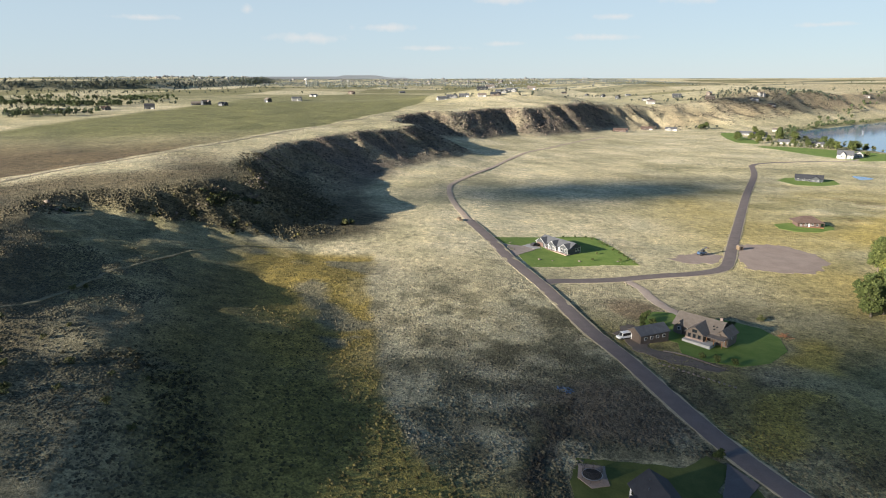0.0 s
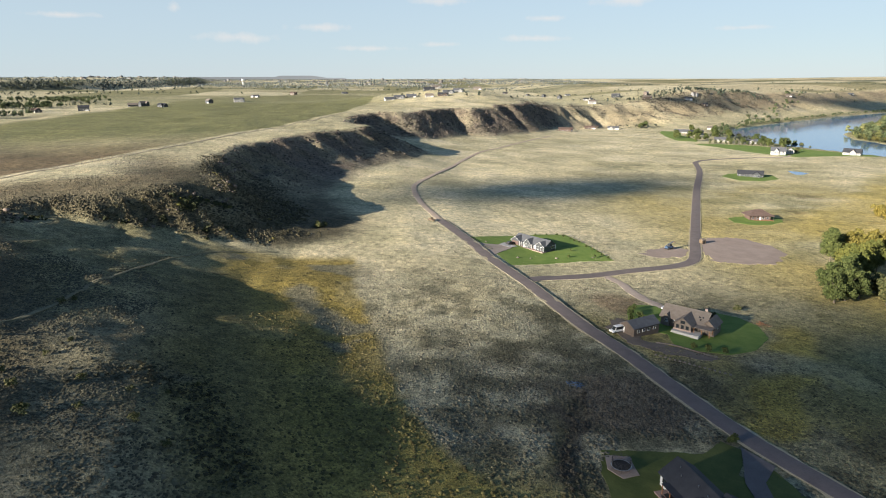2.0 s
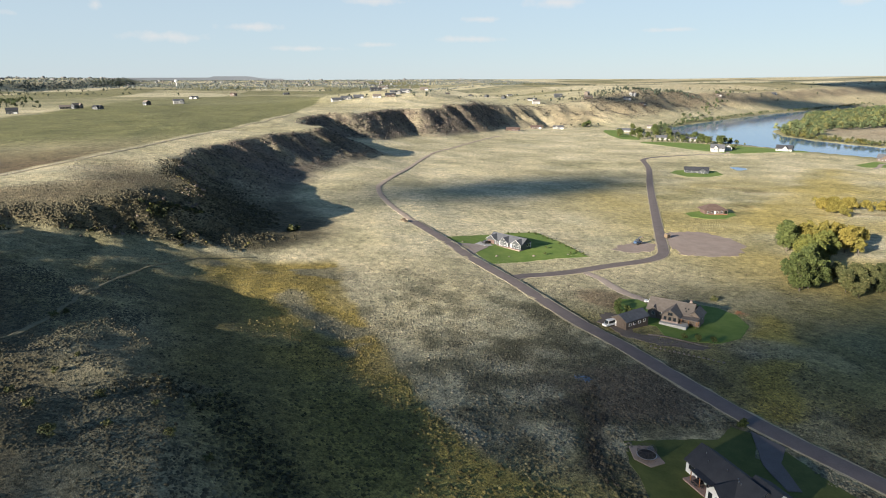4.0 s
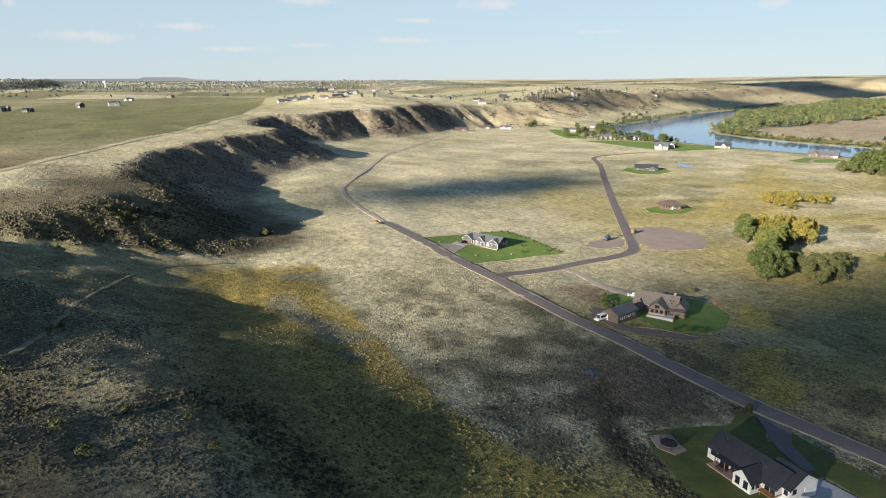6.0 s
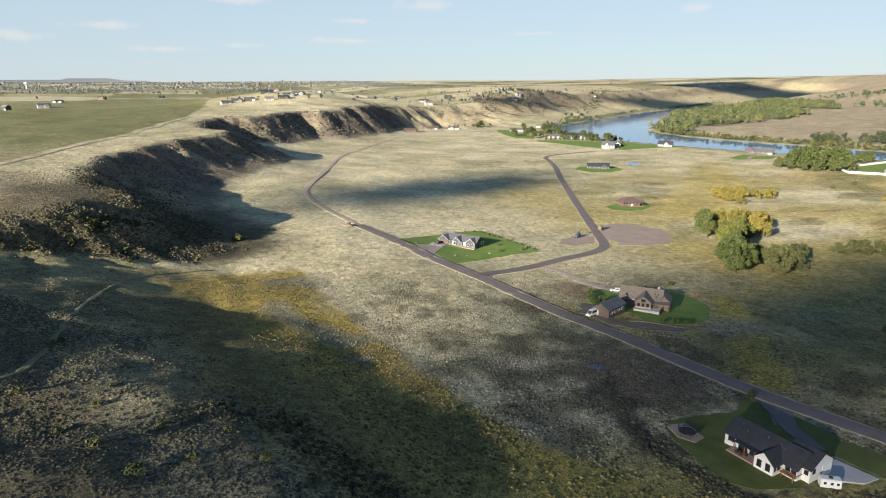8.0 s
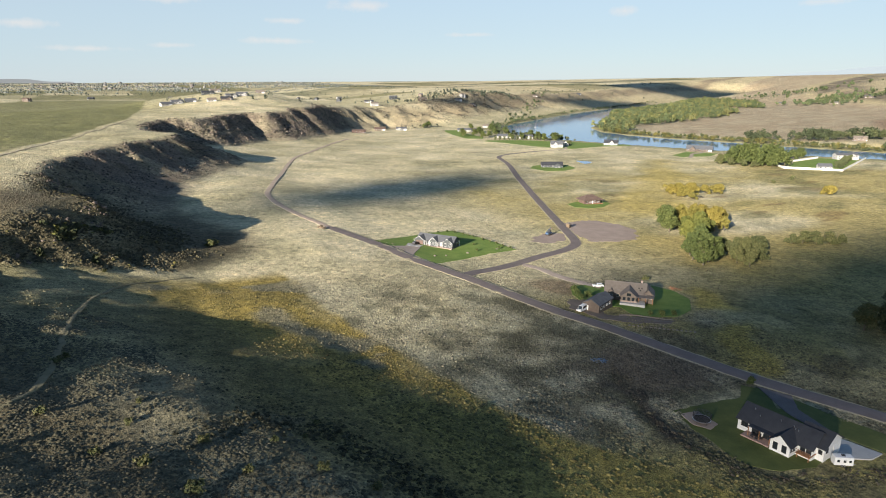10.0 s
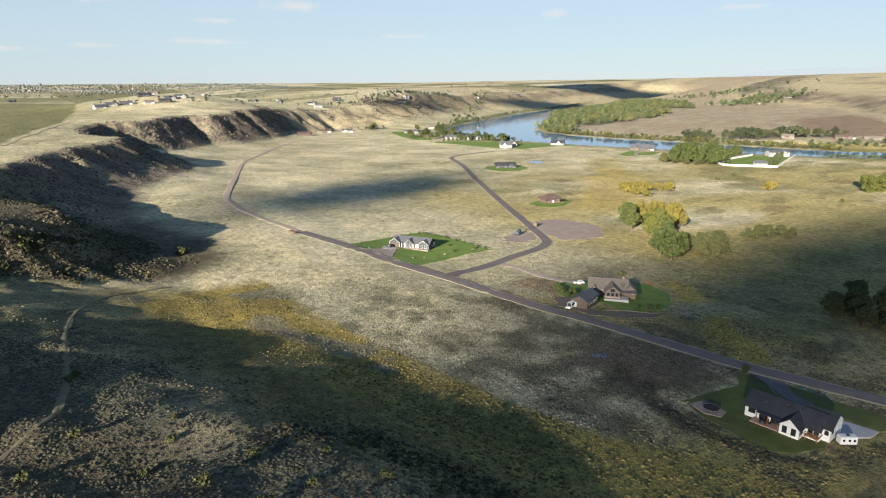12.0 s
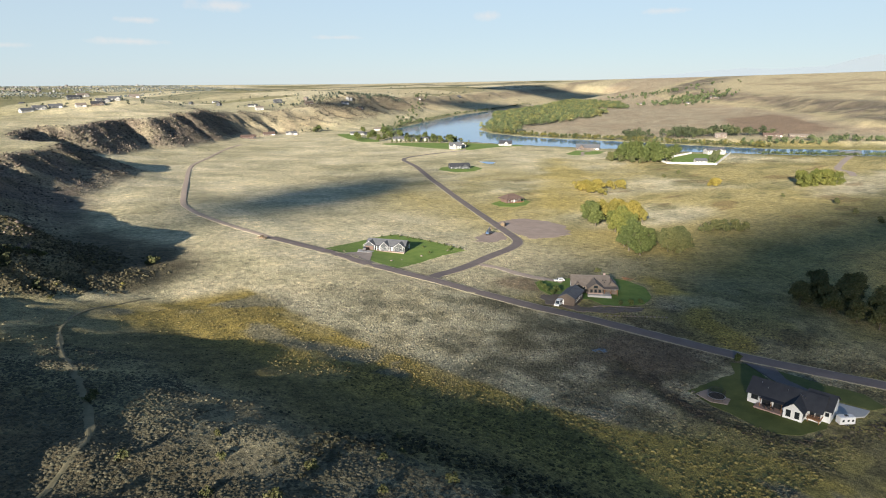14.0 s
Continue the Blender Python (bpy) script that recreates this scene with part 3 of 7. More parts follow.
vy = np.stack([rp[:, 1] - rt[:, 0] * rw * k for k in (-1, 0, 1)], 1)
wme = grid_mesh("river", vx, vy, np.full(vx.shape, WATER))
wme.materials.append(WATER_MAT)
tagged(new("river", wme), "calm blue river winding past wooded banks", "river", kind="structure")
water_bm.free()


# ---- helpers for building ----
def flat_patch(name, outline, material, label, category, raise_=0.12, step=2.5, ragged=0.3, seed=3, dense=2.0):
    """A patch of ground cover that follows the ground, with an uneven edge."""
    rag = random.Random(seed)
    pts = []
    for (ax, ay), (bx, by) in zip(outline, outline[1:] + outline[:1]):
        n = max(1, int(math.hypot(bx - ax, by - ay) / dense))
        for k in range(n):
            pts.append((ax + (bx - ax) * k / n + rag.uniform(-ragged, ragged), ay + (by - ay) * k / n + rag.uniform(-ragged, ragged)))
    bm = bmesh.new()
    bm.faces.new([bm.verts.new((x, y, 0)) for x, y in pts])
    xs, ys = [p[0] for p in pts], [p[1] for p in pts]
    for lo, hi, no in ((min(xs), max(xs), (1, 0, 0)), (min(ys), max(ys), (0, 1, 0))):
        for v in np.arange(lo + step, hi, step):
            bmesh.ops.bisect_plane(bm, geom=bm.verts[:] + bm.edges[:] + bm.faces[:], plane_co=(v * no[0], v * no[1], 0), plane_no=no)
    bmesh.ops.triangulate(bm, faces=bm.faces[:])
    rim = [e for e in bm.edges if e.is_boundary]
    for v in bm.verts:
        v.co.z = ground(v.co.x, v.co.y) + raise_
    for f in bm.faces:
        if f.normal.z < 0:
            f.normal_flip()
    ext = bmesh.ops.extrude_edge_only(bm, edges=rim)
    for g in ext["geom"]:
        if isinstance(g, bmesh.types.BMVert):
            g.co.z -= raise_ + 0.5
    me = bpy.data.meshes.new(name)
    bm.to_mesh(me)
    bm.free()
    me.materials.append(material)
    return tagged(new(name, me), label, category, kind="structure")


def box(bm, x0, x1, y0, y1, z0, z1):
    v = [bm.verts.new((x, y, z)) for x in (x0, x1) for y in (y0, y1) for z in (z0, z1)]
    for q in ((0, 1, 3, 2), (4, 6, 7, 5), (0, 4, 5, 1), (2, 3, 7, 6), (0, 2, 6, 4), (1, 5, 7, 3)):
        bm.faces.new([v[i] for i in q])
    return v


def rod(bm, a, b, r, n=8, r2=None):
    a, b = Vector(a), Vector(b)
    m = Matrix.Translation((a + b) / 2) @ (b - a).to_track_quat("Z", "Y").to_matrix().to_4x4()
    bmesh.ops.create_cone(bm, cap_ends=True, segments=n, radius1=r, radius2=r if r2 is None else r2, depth=(b - a).length, matrix=m)


def lump(bm, centre, size, rough, seed, sub=2):
    """A rounded, uneven lump."""
    got = bmesh.ops.create_icosphere(bm, subdivisions=sub, radius=1.0)
    for v in got["verts"]:
        n = noise.noise(v.co * 1.7 + Vector((seed * 3.1, seed * 1.7, seed)))
        k = 1 + rough * n
        v.co = Vector(centre) + Vector((v.co.x * size[0] * k, v.co.y * size[1] * k, v.co.z * size[2] * k))


def thing(name, x, y, yaw, label, category, group="", z=None, sink=0.0):
    e = new(name)
    e.empty_display_size = 0.5
    e.matrix_basis = pose(x, y, (ground(x, y) if z is None else z) - sink, 0, 0, yaw)
    return tagged(e, label, category, group)


def big_mesh(name, verts, tris, rgb, material, label, category):
    """Joined small pieces that nobody could count."""
    me = bpy.data.meshes.new(name)
    me.vertices.add(len(verts))
    me.vertices.foreach_set("co", verts.astype(np.float32).ravel())
    me.loops.add(tris.size)
    me.loops.foreach_set("vertex_index", tris.astype(np.int32).ravel())
    me.polygons.add(len(tris))
    me.polygons.foreach_set("loop_start", np.arange(0, tris.size, 3, dtype=np.int32))
    me.update(calc_edges=True)
    colour_layer(me, rgb)
    me.materials.append(material)
    return tagged(new(name, me), label, category, kind="stuff")


def scatter(name, shapes, x, y, size, tall, rgb, material, label, category, seed=1, sink=0.05, z=None):
    """Many copies of small shapes, joined: shapes is a list of (verts, tris)."""
    rs = np.random.RandomState(seed)
    z = grounds(x, y) if z is None else z
    yaw = rs.rand(len(x)) * 2 * np.pi
    pick = rs.randint(0, len(shapes), len(x))
    V, T, C, base = [], [], [], 0
    for k, (sv, st) in enumerate(shapes):
        m = pick == k
        if not m.any():
            continue
        n = int(m.sum())
        c, s = np.cos(yaw[m])[:, None], np.sin(yaw[m])[:, None]
        vx = (sv[None, :, 0] * c - sv[None, :, 1] * s) * size[m][:, None] + x[m][:, None]
        vy = (sv[None, :, 0] * s + sv[None, :, 1] * c) * size[m][:, None] + y[m][:, None]
        vz = sv[None, :, 2] * (size[m] * tall[m])[:, None] + (z[m] - sink * size[m])[:, None]
        V.append(np.stack([vx, vy, vz], -1).reshape(-1, 3))
        T.append((st[None] + (np.arange(n) * len(sv))[:, None, None]).reshape(-1, 3) + base)
        C.append(np.repeat(rgb[m], len(sv), axis=0))
        base += n * len(sv)
    return big_mesh(name, np.concatenate(V), np.concatenate(T), np.concatenate(C), material, label, category)


def brush_shape(seed, n):
    """A small bush: a few bent leaf sprays in a low dome."""
    rs = np.random.RandomState(seed + 900)
    a, r = rs.rand(n) * 2 * np.pi, 0.75 * np.sqrt(rs.rand(n))
    c = np.stack([np.cos(a) * r, np.sin(a) * r, 0.18 + 0.65 * (1 - r * r) * rs.rand(n)], 1)
    up = c * [1.0, 1.0, 0.6] + [0, 0, 0.5] + 0.45 * rs.randn(n, 3)
    up /= np.linalg.norm(up, axis=1)[:, None]
    t = np.cross(up, rs.randn(n, 3))
    t /= np.linalg.norm(t, axis=1)[:, None]
    b = np.cross(up, t)
    q = 0.42 * (0.7 + 0.6 * rs.rand(n, 1))
    v = np.stack([c - t * q, c - b * q * 0.8, c + t * q, c + b * q * 0.8 + up * 0.2], 1).reshape(-1, 3)
    v[:, 2] = np.maximum(v[:, 2], -0.05)
    k = np.arange(n)[:, None] * 4
    return v, np.concatenate([k + [0, 1, 2], k + [0, 2, 3]], 0)


def dome_shape(seed, n=6):
    """A rounded bush: a bumpy low dome with ragged sides."""
    rs = np.random.RandomState(seed + 300)
    a = np.arange(n) * 2 * np.pi / n
    rings = []
    for r, z in ((1.0, 0.0), (0.62, 0.66)):
        q = r * (0.6 + 0.7 * rs.rand(n))
        b = a + rs.uniform(-0.4, 0.4, n)
        rings.append(np.stack([np.cos(b) * q, np.sin(b) * q, z + 0.5 * (rs.rand(n) - 0.5) * (z > 0)], 1))
    v = np.concatenate(rings + [np.array([[0.2 * rs.randn(), 0.2 * rs.randn(), 0.85]])])
    t = []
    for k in range(n):
        m = (k + 1) % n
        t += [(k, m, n + m), (k, n + m, n + k), (n + k, n + m, 2 * n)]
    return v, np.array(t)


def bush_shape(seed, n=20):
    """A leafy bush: small sprays over an uneven dome, lumps of shade between them."""
    rs = np.random.RandomState(seed + 70)
    d = rs.randn(n, 3)
    d[:, 2] = np.abs(d[:, 2]) * 0.9 + 0.05
    d /= np.linalg.norm(d, axis=1)[:, None]
    c = d * (0.55 + 0.45 * rs.rand(n, 1)) * [1.0, 0.8, 0.85]
    up = d + 0.6 * rs.randn(n, 3)
    up /= np.linalg.norm(up, axis=1)[:, None]
    t = np.cross(up, rs.randn(n, 3))
    t /= np.linalg.norm(t, axis=1)[:, None]
    b = np.cross(up, t)
    q = 0.36 * (0.6 + 0.8 * rs.rand(n, 1))
    v = np.stack([c - t * q, c - b * q * 0.8, c + t * q, c + b * q * 0.8 + up * 0.15], 1).reshape(-1, 3)
    v[:, 2] = np.maximum(v[:, 2], -0.05)
    k = np.arange(n)[:, None] * 4
    return v, np.concatenate([k + [0, 1, 2], k + [0, 2, 3]], 0)


def rock_shape(seed):
    bm = bmesh.new()
    lump(bm, (0, 0, 0.25), (1, 0.75, 0.6), 1.1, seed, 1)
    bmesh.ops.triangulate(bm, faces=bm.faces[:])
    bm.verts.ensure_lookup_table()
    v = np.array([tuple(q.co) for q in bm.verts])
    t = np.array([[q.index for q in f.verts] for f in bm.faces])
    bm.free()
    return v, t


def leaf_cloud(seed, lobes, count, leaf):
    """Leaves as small bent quads over the lobes of a crown: (verts, tris)."""
    rs = np.random.RandomState(seed)
    w = np.array([l[3] * l[4] for l in lobes], float)
    pick = rs.choice(len(lobes), count, p=w / w.sum())
    L = np.array(lobes, float)[pick]
    d = rs.randn(count, 3)
    d /= np.linalg.norm(d, axis=1)[:, None]
    d[:, 2] = np.where(d[:, 2] < -0.55, -d[:, 2], d[:, 2])
    r = 0.72 + 0.3 * rs.rand(count) ** 0.6
    r *= 0.82 + 0.36 * np.sin(d[:, 0] * 5 + pick) * np.sin(d[:, 2] * 6 + d[:, 1] * 4 + pick * 2.0)
    c = L[:, :3] + d * r[:, None] * np.stack([L[:, 3], L[:, 3], L[:, 4]], 1)
    n = d + 0.7 * rs.randn(count, 3)
    n /= np.linalg.norm(n, axis=1)[:, None]
    a = np.cross(n, rs.randn(count, 3))
    a /= np.linalg.norm(a, axis=1)[:, None]
    b = np.cross(n, a)
    s = leaf * (0.6 + 0.8 * rs.rand(count, 1))
    v = np.stack([c - a * s, c + b * s * 0.7, c + a * s, c - b * s * 0.7 + n * s * 0.2], 1).reshape(-1, 3)
    k = np.arange(count)[:, None] * 4
    t = np.concatenate([k + [0, 1, 2], k + [0, 2, 3]], 0)
    return v, t


def foliage(name, c1, c2, c3):
    m, nt, b = nodes_of(name, 0.75)
    gi = nt.nodes.new("ShaderNodeNewGeometry")
    oi = nt.nodes.new("ShaderNodeObjectInfo")
    c = ramp(nt, gi.outputs["Random Per Island"], [(0.0, c1), (0.55, c2), (1.0, c3)])
    v = ramp(nt, oi.outputs["Random"], [(0.0, (0.8, 0.85, 0.8)), (1.0, (1.15, 1.1, 1.0))])
    nt.links.new(mix(nt, c, v, 1.0, "MULTIPLY"), b.inputs["Base Color"])
    return m


def attr_material(name, rough=0.92, spread=0.35):
    m, nt, b = nodes_of(name, rough)
    at = nt.nodes.new("ShaderNodeAttribute")
    at.attribute_name = "cover"
    gi = nt.nodes.new("ShaderNodeNewGeometry")
    v = ramp(nt, gi.outputs["Random Per Island"], [(0.0, (1 - spread,) * 3), (1.0, (1 + spread, 1 + spread * 0.95, 1 + spread * 0.85))])
    nt.links.new(mix(nt, at.outputs[0], v, 1.0, "MULTIPLY"), b.inputs["Base Color"])
    return m


WHITE = mottled("white_siding", (0.74, 0.74, 0.72), (0.82, 0.82, 0.8), 0.4, 0.6, 8.0, relief=0.01)
CREAM = mottled("pale_siding", (0.36, 0.355, 0.34), (0.43, 0.425, 0.41), 0.4, 0.65, 8.0)
GREY = mottled("grey_siding", (0.06, 0.066, 0.07), (0.085, 0.092, 0.097), 0.4, 0.65, 8.0)
BROWN = mottled("brown_siding", (0.1, 0.078, 0.062), (0.14, 0.11, 0.09), 0.4, 0.75, 6.0)
TANWALL = mottled("tan_stone_siding", (0.165, 0.135, 0.112), (0.22, 0.18, 0.15), 0.5, 0.8, 5.0)
RUST = mottled("rust_brown_siding", (0.12, 0.08, 0.066), (0.165, 0.112, 0.094), 0.4, 0.75, 6.0)
STONEBASE = mottled("stone_base", (0.3, 0.22, 0.18), (0.42, 0.33, 0.28), 1.2, 0.9, 4.0, relief=0.06)
SHINGLE_DARK = mottled("charcoal_shingles", (0.035, 0.038, 0.045), (0.055, 0.058, 0.066), 0.5, 0.8, 5.0, relief=0.03)
SHINGLE_GREY = mottled("grey_shingles", (0.085, 0.09, 0.1), (0.125, 0.13, 0.14), 0.5, 0.8, 5.0, relief=0.03)
SHINGLE_TAN = mottled("weathered_tan_shingles", (0.17, 0.145, 0.12), (0.23, 0.195, 0.165), 0.5, 0.85, 5.0, relief=0.03)
SHINGLE_BROWN = mottled("brown_shingles", (0.1, 0.07, 0.058), (0.15, 0.105, 0.088), 0.5, 0.85, 5.0, relief=0.03)
TRIM = mottled("white_trim", (0.76, 0.76, 0.75), (0.82, 0.82, 0.81), 1.0, 0.5, 9.0, relief=0)
DARKTRIM = mottled("dark_trim", (0.03, 0.03, 0.033), (0.05, 0.05, 0.052), 1.0, 0.5, 9.0, relief=0)
TIMBER = mottled("stained_deck_timber", (0.27, 0.13, 0.065), (0.36, 0.19, 0.1), 0.8, 0.7, 7.0)
BRICKPAVE = mottled("red_paving", (0.3, 0.2, 0.17), (0.38, 0.27, 0.23), 0.8, 0.9, 5.0)
STEEL = mottled("galvanised_steel", (0.45, 0.46, 0.47), (0.55, 0.56, 0.57), 1.0, 0.35, 8.0, metal=0.9, relief=0)
RUBBER = mottled("rubber", (0.02, 0.02, 0.02), (0.035, 0.035, 0.035), 2.0, 0.85, 9.0, relief=0)
GLASS, gnt, gb = nodes_of("window_glass", 0.08)
gb.inputs["Base Color"].default_value = (0.02, 0.025, 0.03, 1)
gb.inputs["Specular IOR Level"].default_value = 0.6
ROCKMAT = mottled("lichened_rock", (0.16, 0.125, 0.1), (0.3, 0.26, 0.22), 0.8, 0.9, 4.0, relief=0.1)
PAINT_BLUE = mottled("blue_paint", (0.06, 0.1, 0.17), (0.08, 0.13, 0.21), 1.0, 0.4, 6.0, relief=0)
PAINT_WHITE = mottled("white_vehicle_paint", (0.72, 0.72, 0.71), (0.8, 0.8, 0.79), 0.8, 0.35, 6.0, relief=0)
PAINT_DARK = mottled("dark_vehicle_paint", (0.03, 0.03, 0.035), (0.05, 0.05, 0.055), 0.8, 0.35, 6.0, relief=0)
PAINT_OCHRE = mottled("ochre_boards", (0.15, 0.11, 0.07), (0.2, 0.15, 0.1), 0.8, 0.7, 6.0)
BARK = mottled("bark", (0.1, 0.085, 0.065), (0.16, 0.135, 0.105), 0.8, 0.95, 5.0, relief=0.05)
DIRT = mottled("bare_dirt", (0.3, 0.235, 0.195), (0.38, 0.305, 0.255), 0.15, 0.95, 2.0, relief=0.05)

# ---- houses ----
SIDES = {"s": (0, -1), "n": (0, 1), "w": (-1, 0), "e": (1, 0)}


def gable_wall(bm, x0, x1, y0, y1, eave, ridge, axis, deep=1.4):
    """Walls of one wing up to its gables, with a footing below ground."""
    if axis == "x":
        ym = (y0 + y1) / 2
        a = [(x0, y0, -deep), (x0, y1, -deep), (x0, y1, eave), (x0, ym, ridge), (x0, y0, eave)]
        b = [(x1, *p[1:]) for p in a]
    else:
        xm = (x0 + x1) / 2
        a = [(x1, y0, -deep), (x0, y0, -deep), (x0, y0, eave), (xm, y0, ridge), (x1, y0, eave)]
        b = [(p[0], y1, p[2]) for p in a]
    va, vb = [bm.verts.new(p) for p in a], [bm.verts.new(p) for p in b]
    bm.faces.new(va[::-1])
    bm.faces.new(vb)
    for i in range(5):
        j = (i + 1) % 5
        bm.faces.new((va[i], va[j], vb[j], vb[i]))
    bmesh.ops.recalc_face_normals(bm, faces=bm.faces[:])


def gable_roof(bm, x0, x1, y0, y1, eave, ridge, axis, over=0.45, thick=0.22):
    if axis == "y":
        x0, x1, y0, y1 = y0, y1, x0, x1
    ym, half = (y0 + y1) / 2, (y1 - y0) / 2
    slope = (ridge - eave) / half
    prof = [(y0 - over, eave - over * slope), (ym, ridge), (y1 + over, eave - over * slope)]
    low = [(p[0], p[1] + 0.03) for p in prof]
    top = [(p[0], p[1] + thick) for p in prof]
    ring = low + top[::-1]

    def place(x, q):
        return (x, q[0], q[1]) if axis == "x" else (q[0], x, q[1])

    va = [bm.verts.new(place(x0 - over, q)) for q in ring]
    vb = [bm.verts.new(place(x1 + over, q)) for q in ring]
    n = len(ring)
    for i in range(n):
        j = (i + 1) % n
        bm.faces.new((va[i], va[j], vb[j], vb[i]))
    for v in (va, vb):
        bm.faces.new((v[0], v[1], v[4], v[5]))
        bm.faces.new((v[1], v[2], v[3], v[4]))
    bmesh.ops.recalc_face_normals(bm, faces=bm.faces[:])


def hip_roof(bm, x0, x1, y0, y1, eave, ridge, over=0.6):
    x0, x1, y0, y1 = x0 - over, x1 + over, y0 - over, y1 + over
    inset = (y1 - y0) / 2
    base = [(x0, y0), (x1, y0), (x1, y1), (x0, y1)]
    lo = [bm.verts.new((x, y, eave - 0.05)) for x, y in base]
    up = [bm.verts.new((x, y, eave + 0.18)) for x, y in base]
    r1, r2 = bm.verts.new((x0 + inset, (y0 + y1) / 2, ridge)), bm.verts.new((x1 - inset, (y0 + y1) / 2, ridge))
    for i in range(4):
        j = (i + 1) % 4
        bm.faces.new((lo[i], lo[j], up[j], up[i]))
    bm.faces.new(lo[::-1])
    bm.faces.new((up[0], up[1], r2, r1))
    bm.faces.new((up[2], up[3], r1, r2))
    bm.faces.new((up[1], up[2], r2))
    bm.faces.new((up[3], up[0], r1))
    bmesh.ops.recalc_face_normals(bm, faces=bm.faces[:])


def add_window(house, x, y, side, z, w, h, frame_mat, bars=1, name="window"):
    """A framed window set 6 cm proud of a wall, its pane behind the frame."""
    nx, ny = SIDES[side]
    turn = math.atan2(nx, -ny)
    ob_m = Matrix.Translation((x, y, z)) @ Matrix.Rotation(turn, 4, "Z")
    bm = bmesh.new()
    t = 0.09
    box(bm, -w / 2 - t, w / 2 + t, -0.07, 0.05, h, h + t)
    box(bm, -w / 2 - t - 0.03, w / 2 + t + 0.03, -0.11, 0.05, -t, 0)
    box(bm, -w / 2 - t, -w / 2, -0.07, 0.05, 0, h)
    box(bm, w / 2, w / 2 + t, -0.07, 0.05, 0, h)
    for k in range(1, bars + 1):
        xx = -w / 2 + w * k / (bars + 1)
        box(bm, xx - 0.03, xx + 0.03, -0.055, 0.03, 0, h)
    fr = part(name, bm, frame_mat, house)
    fr.matrix_basis = ob_m
    bm = bmesh.new()
    box(bm, -w / 2, w / 2, -0.03, 0.02, 0, h)
    part("pane", bm, GLASS, fr, "dark reflecting pane")
    return fr


def add_slab(house, name, material, x0, x1, y0, y1, z0, z1, label=""):
    bm = bmesh.new()
    box(bm, x0, x1, y0, y1, z0, z1)
    bmesh.ops.bevel(bm, geom=bm.edges[:], offset=0.03, segments=1, affect="EDGES")
    return part(name, bm, material, house, label)


def add_door(house, x, y, side, w, h, material, name="door", ribs=0):
    nx, ny = SIDES[side]
    bm = bmesh.new()
    box(bm, -w / 2, w / 2, -0.06, 0.03, 0, h)
    d = part(name, bm, material, house)
    d.matrix_basis = Matrix.Translation((x, y, 0)) @ Matrix.Rotation(math.atan2(nx, -ny), 4, "Z")
    for k in range(ribs):
        zz = h * (k + 0.5) / ribs
        bm = bmesh.new()
        box(bm, -w / 2 + 0.05, w / 2 - 0.05, -0.085, -0.05, zz - h / ribs * 0.4, zz + h / ribs * 0.4)
        part("panel", bm, material, d)
    bm = bmesh.new()
    box(bm, -w / 2 - 0.1, -w / 2, -0.08, 0.03, 0, h + 0.1)
    box(bm, w / 2, w / 2 + 0.1, -0.08, 0.03, 0, h + 0.1)
    box(bm, -w / 2, w / 2, -0.08, 0.03, h, h + 0.1)
    part("door_frame", bm, material, d)
    return d


def add_wing(house, wall_mat, roof_mat, x0, x1, y0, y1, eave, ridge, axis="x", over=0.45, deep=1.4, roof="gable"):
    bm = bmesh.new()
    if roof == "hip":
        box(bm, x0, x1, y0, y1, -deep, eave)
    else:
        gable_wall(bm, x0, x1, y0, y1, eave, ridge, axis, deep)
    part("wall", bm, wall_mat, house)
    bm = bmesh.new()
    if roof == "hip":
        hip_roof(bm, x0, x1, y0, y1, eave, ridge, over)
    else:
        gable_roof(bm, x0, x1, y0, y1, eave, ridge, axis, over)
    part("roof", bm, roof_mat, house)


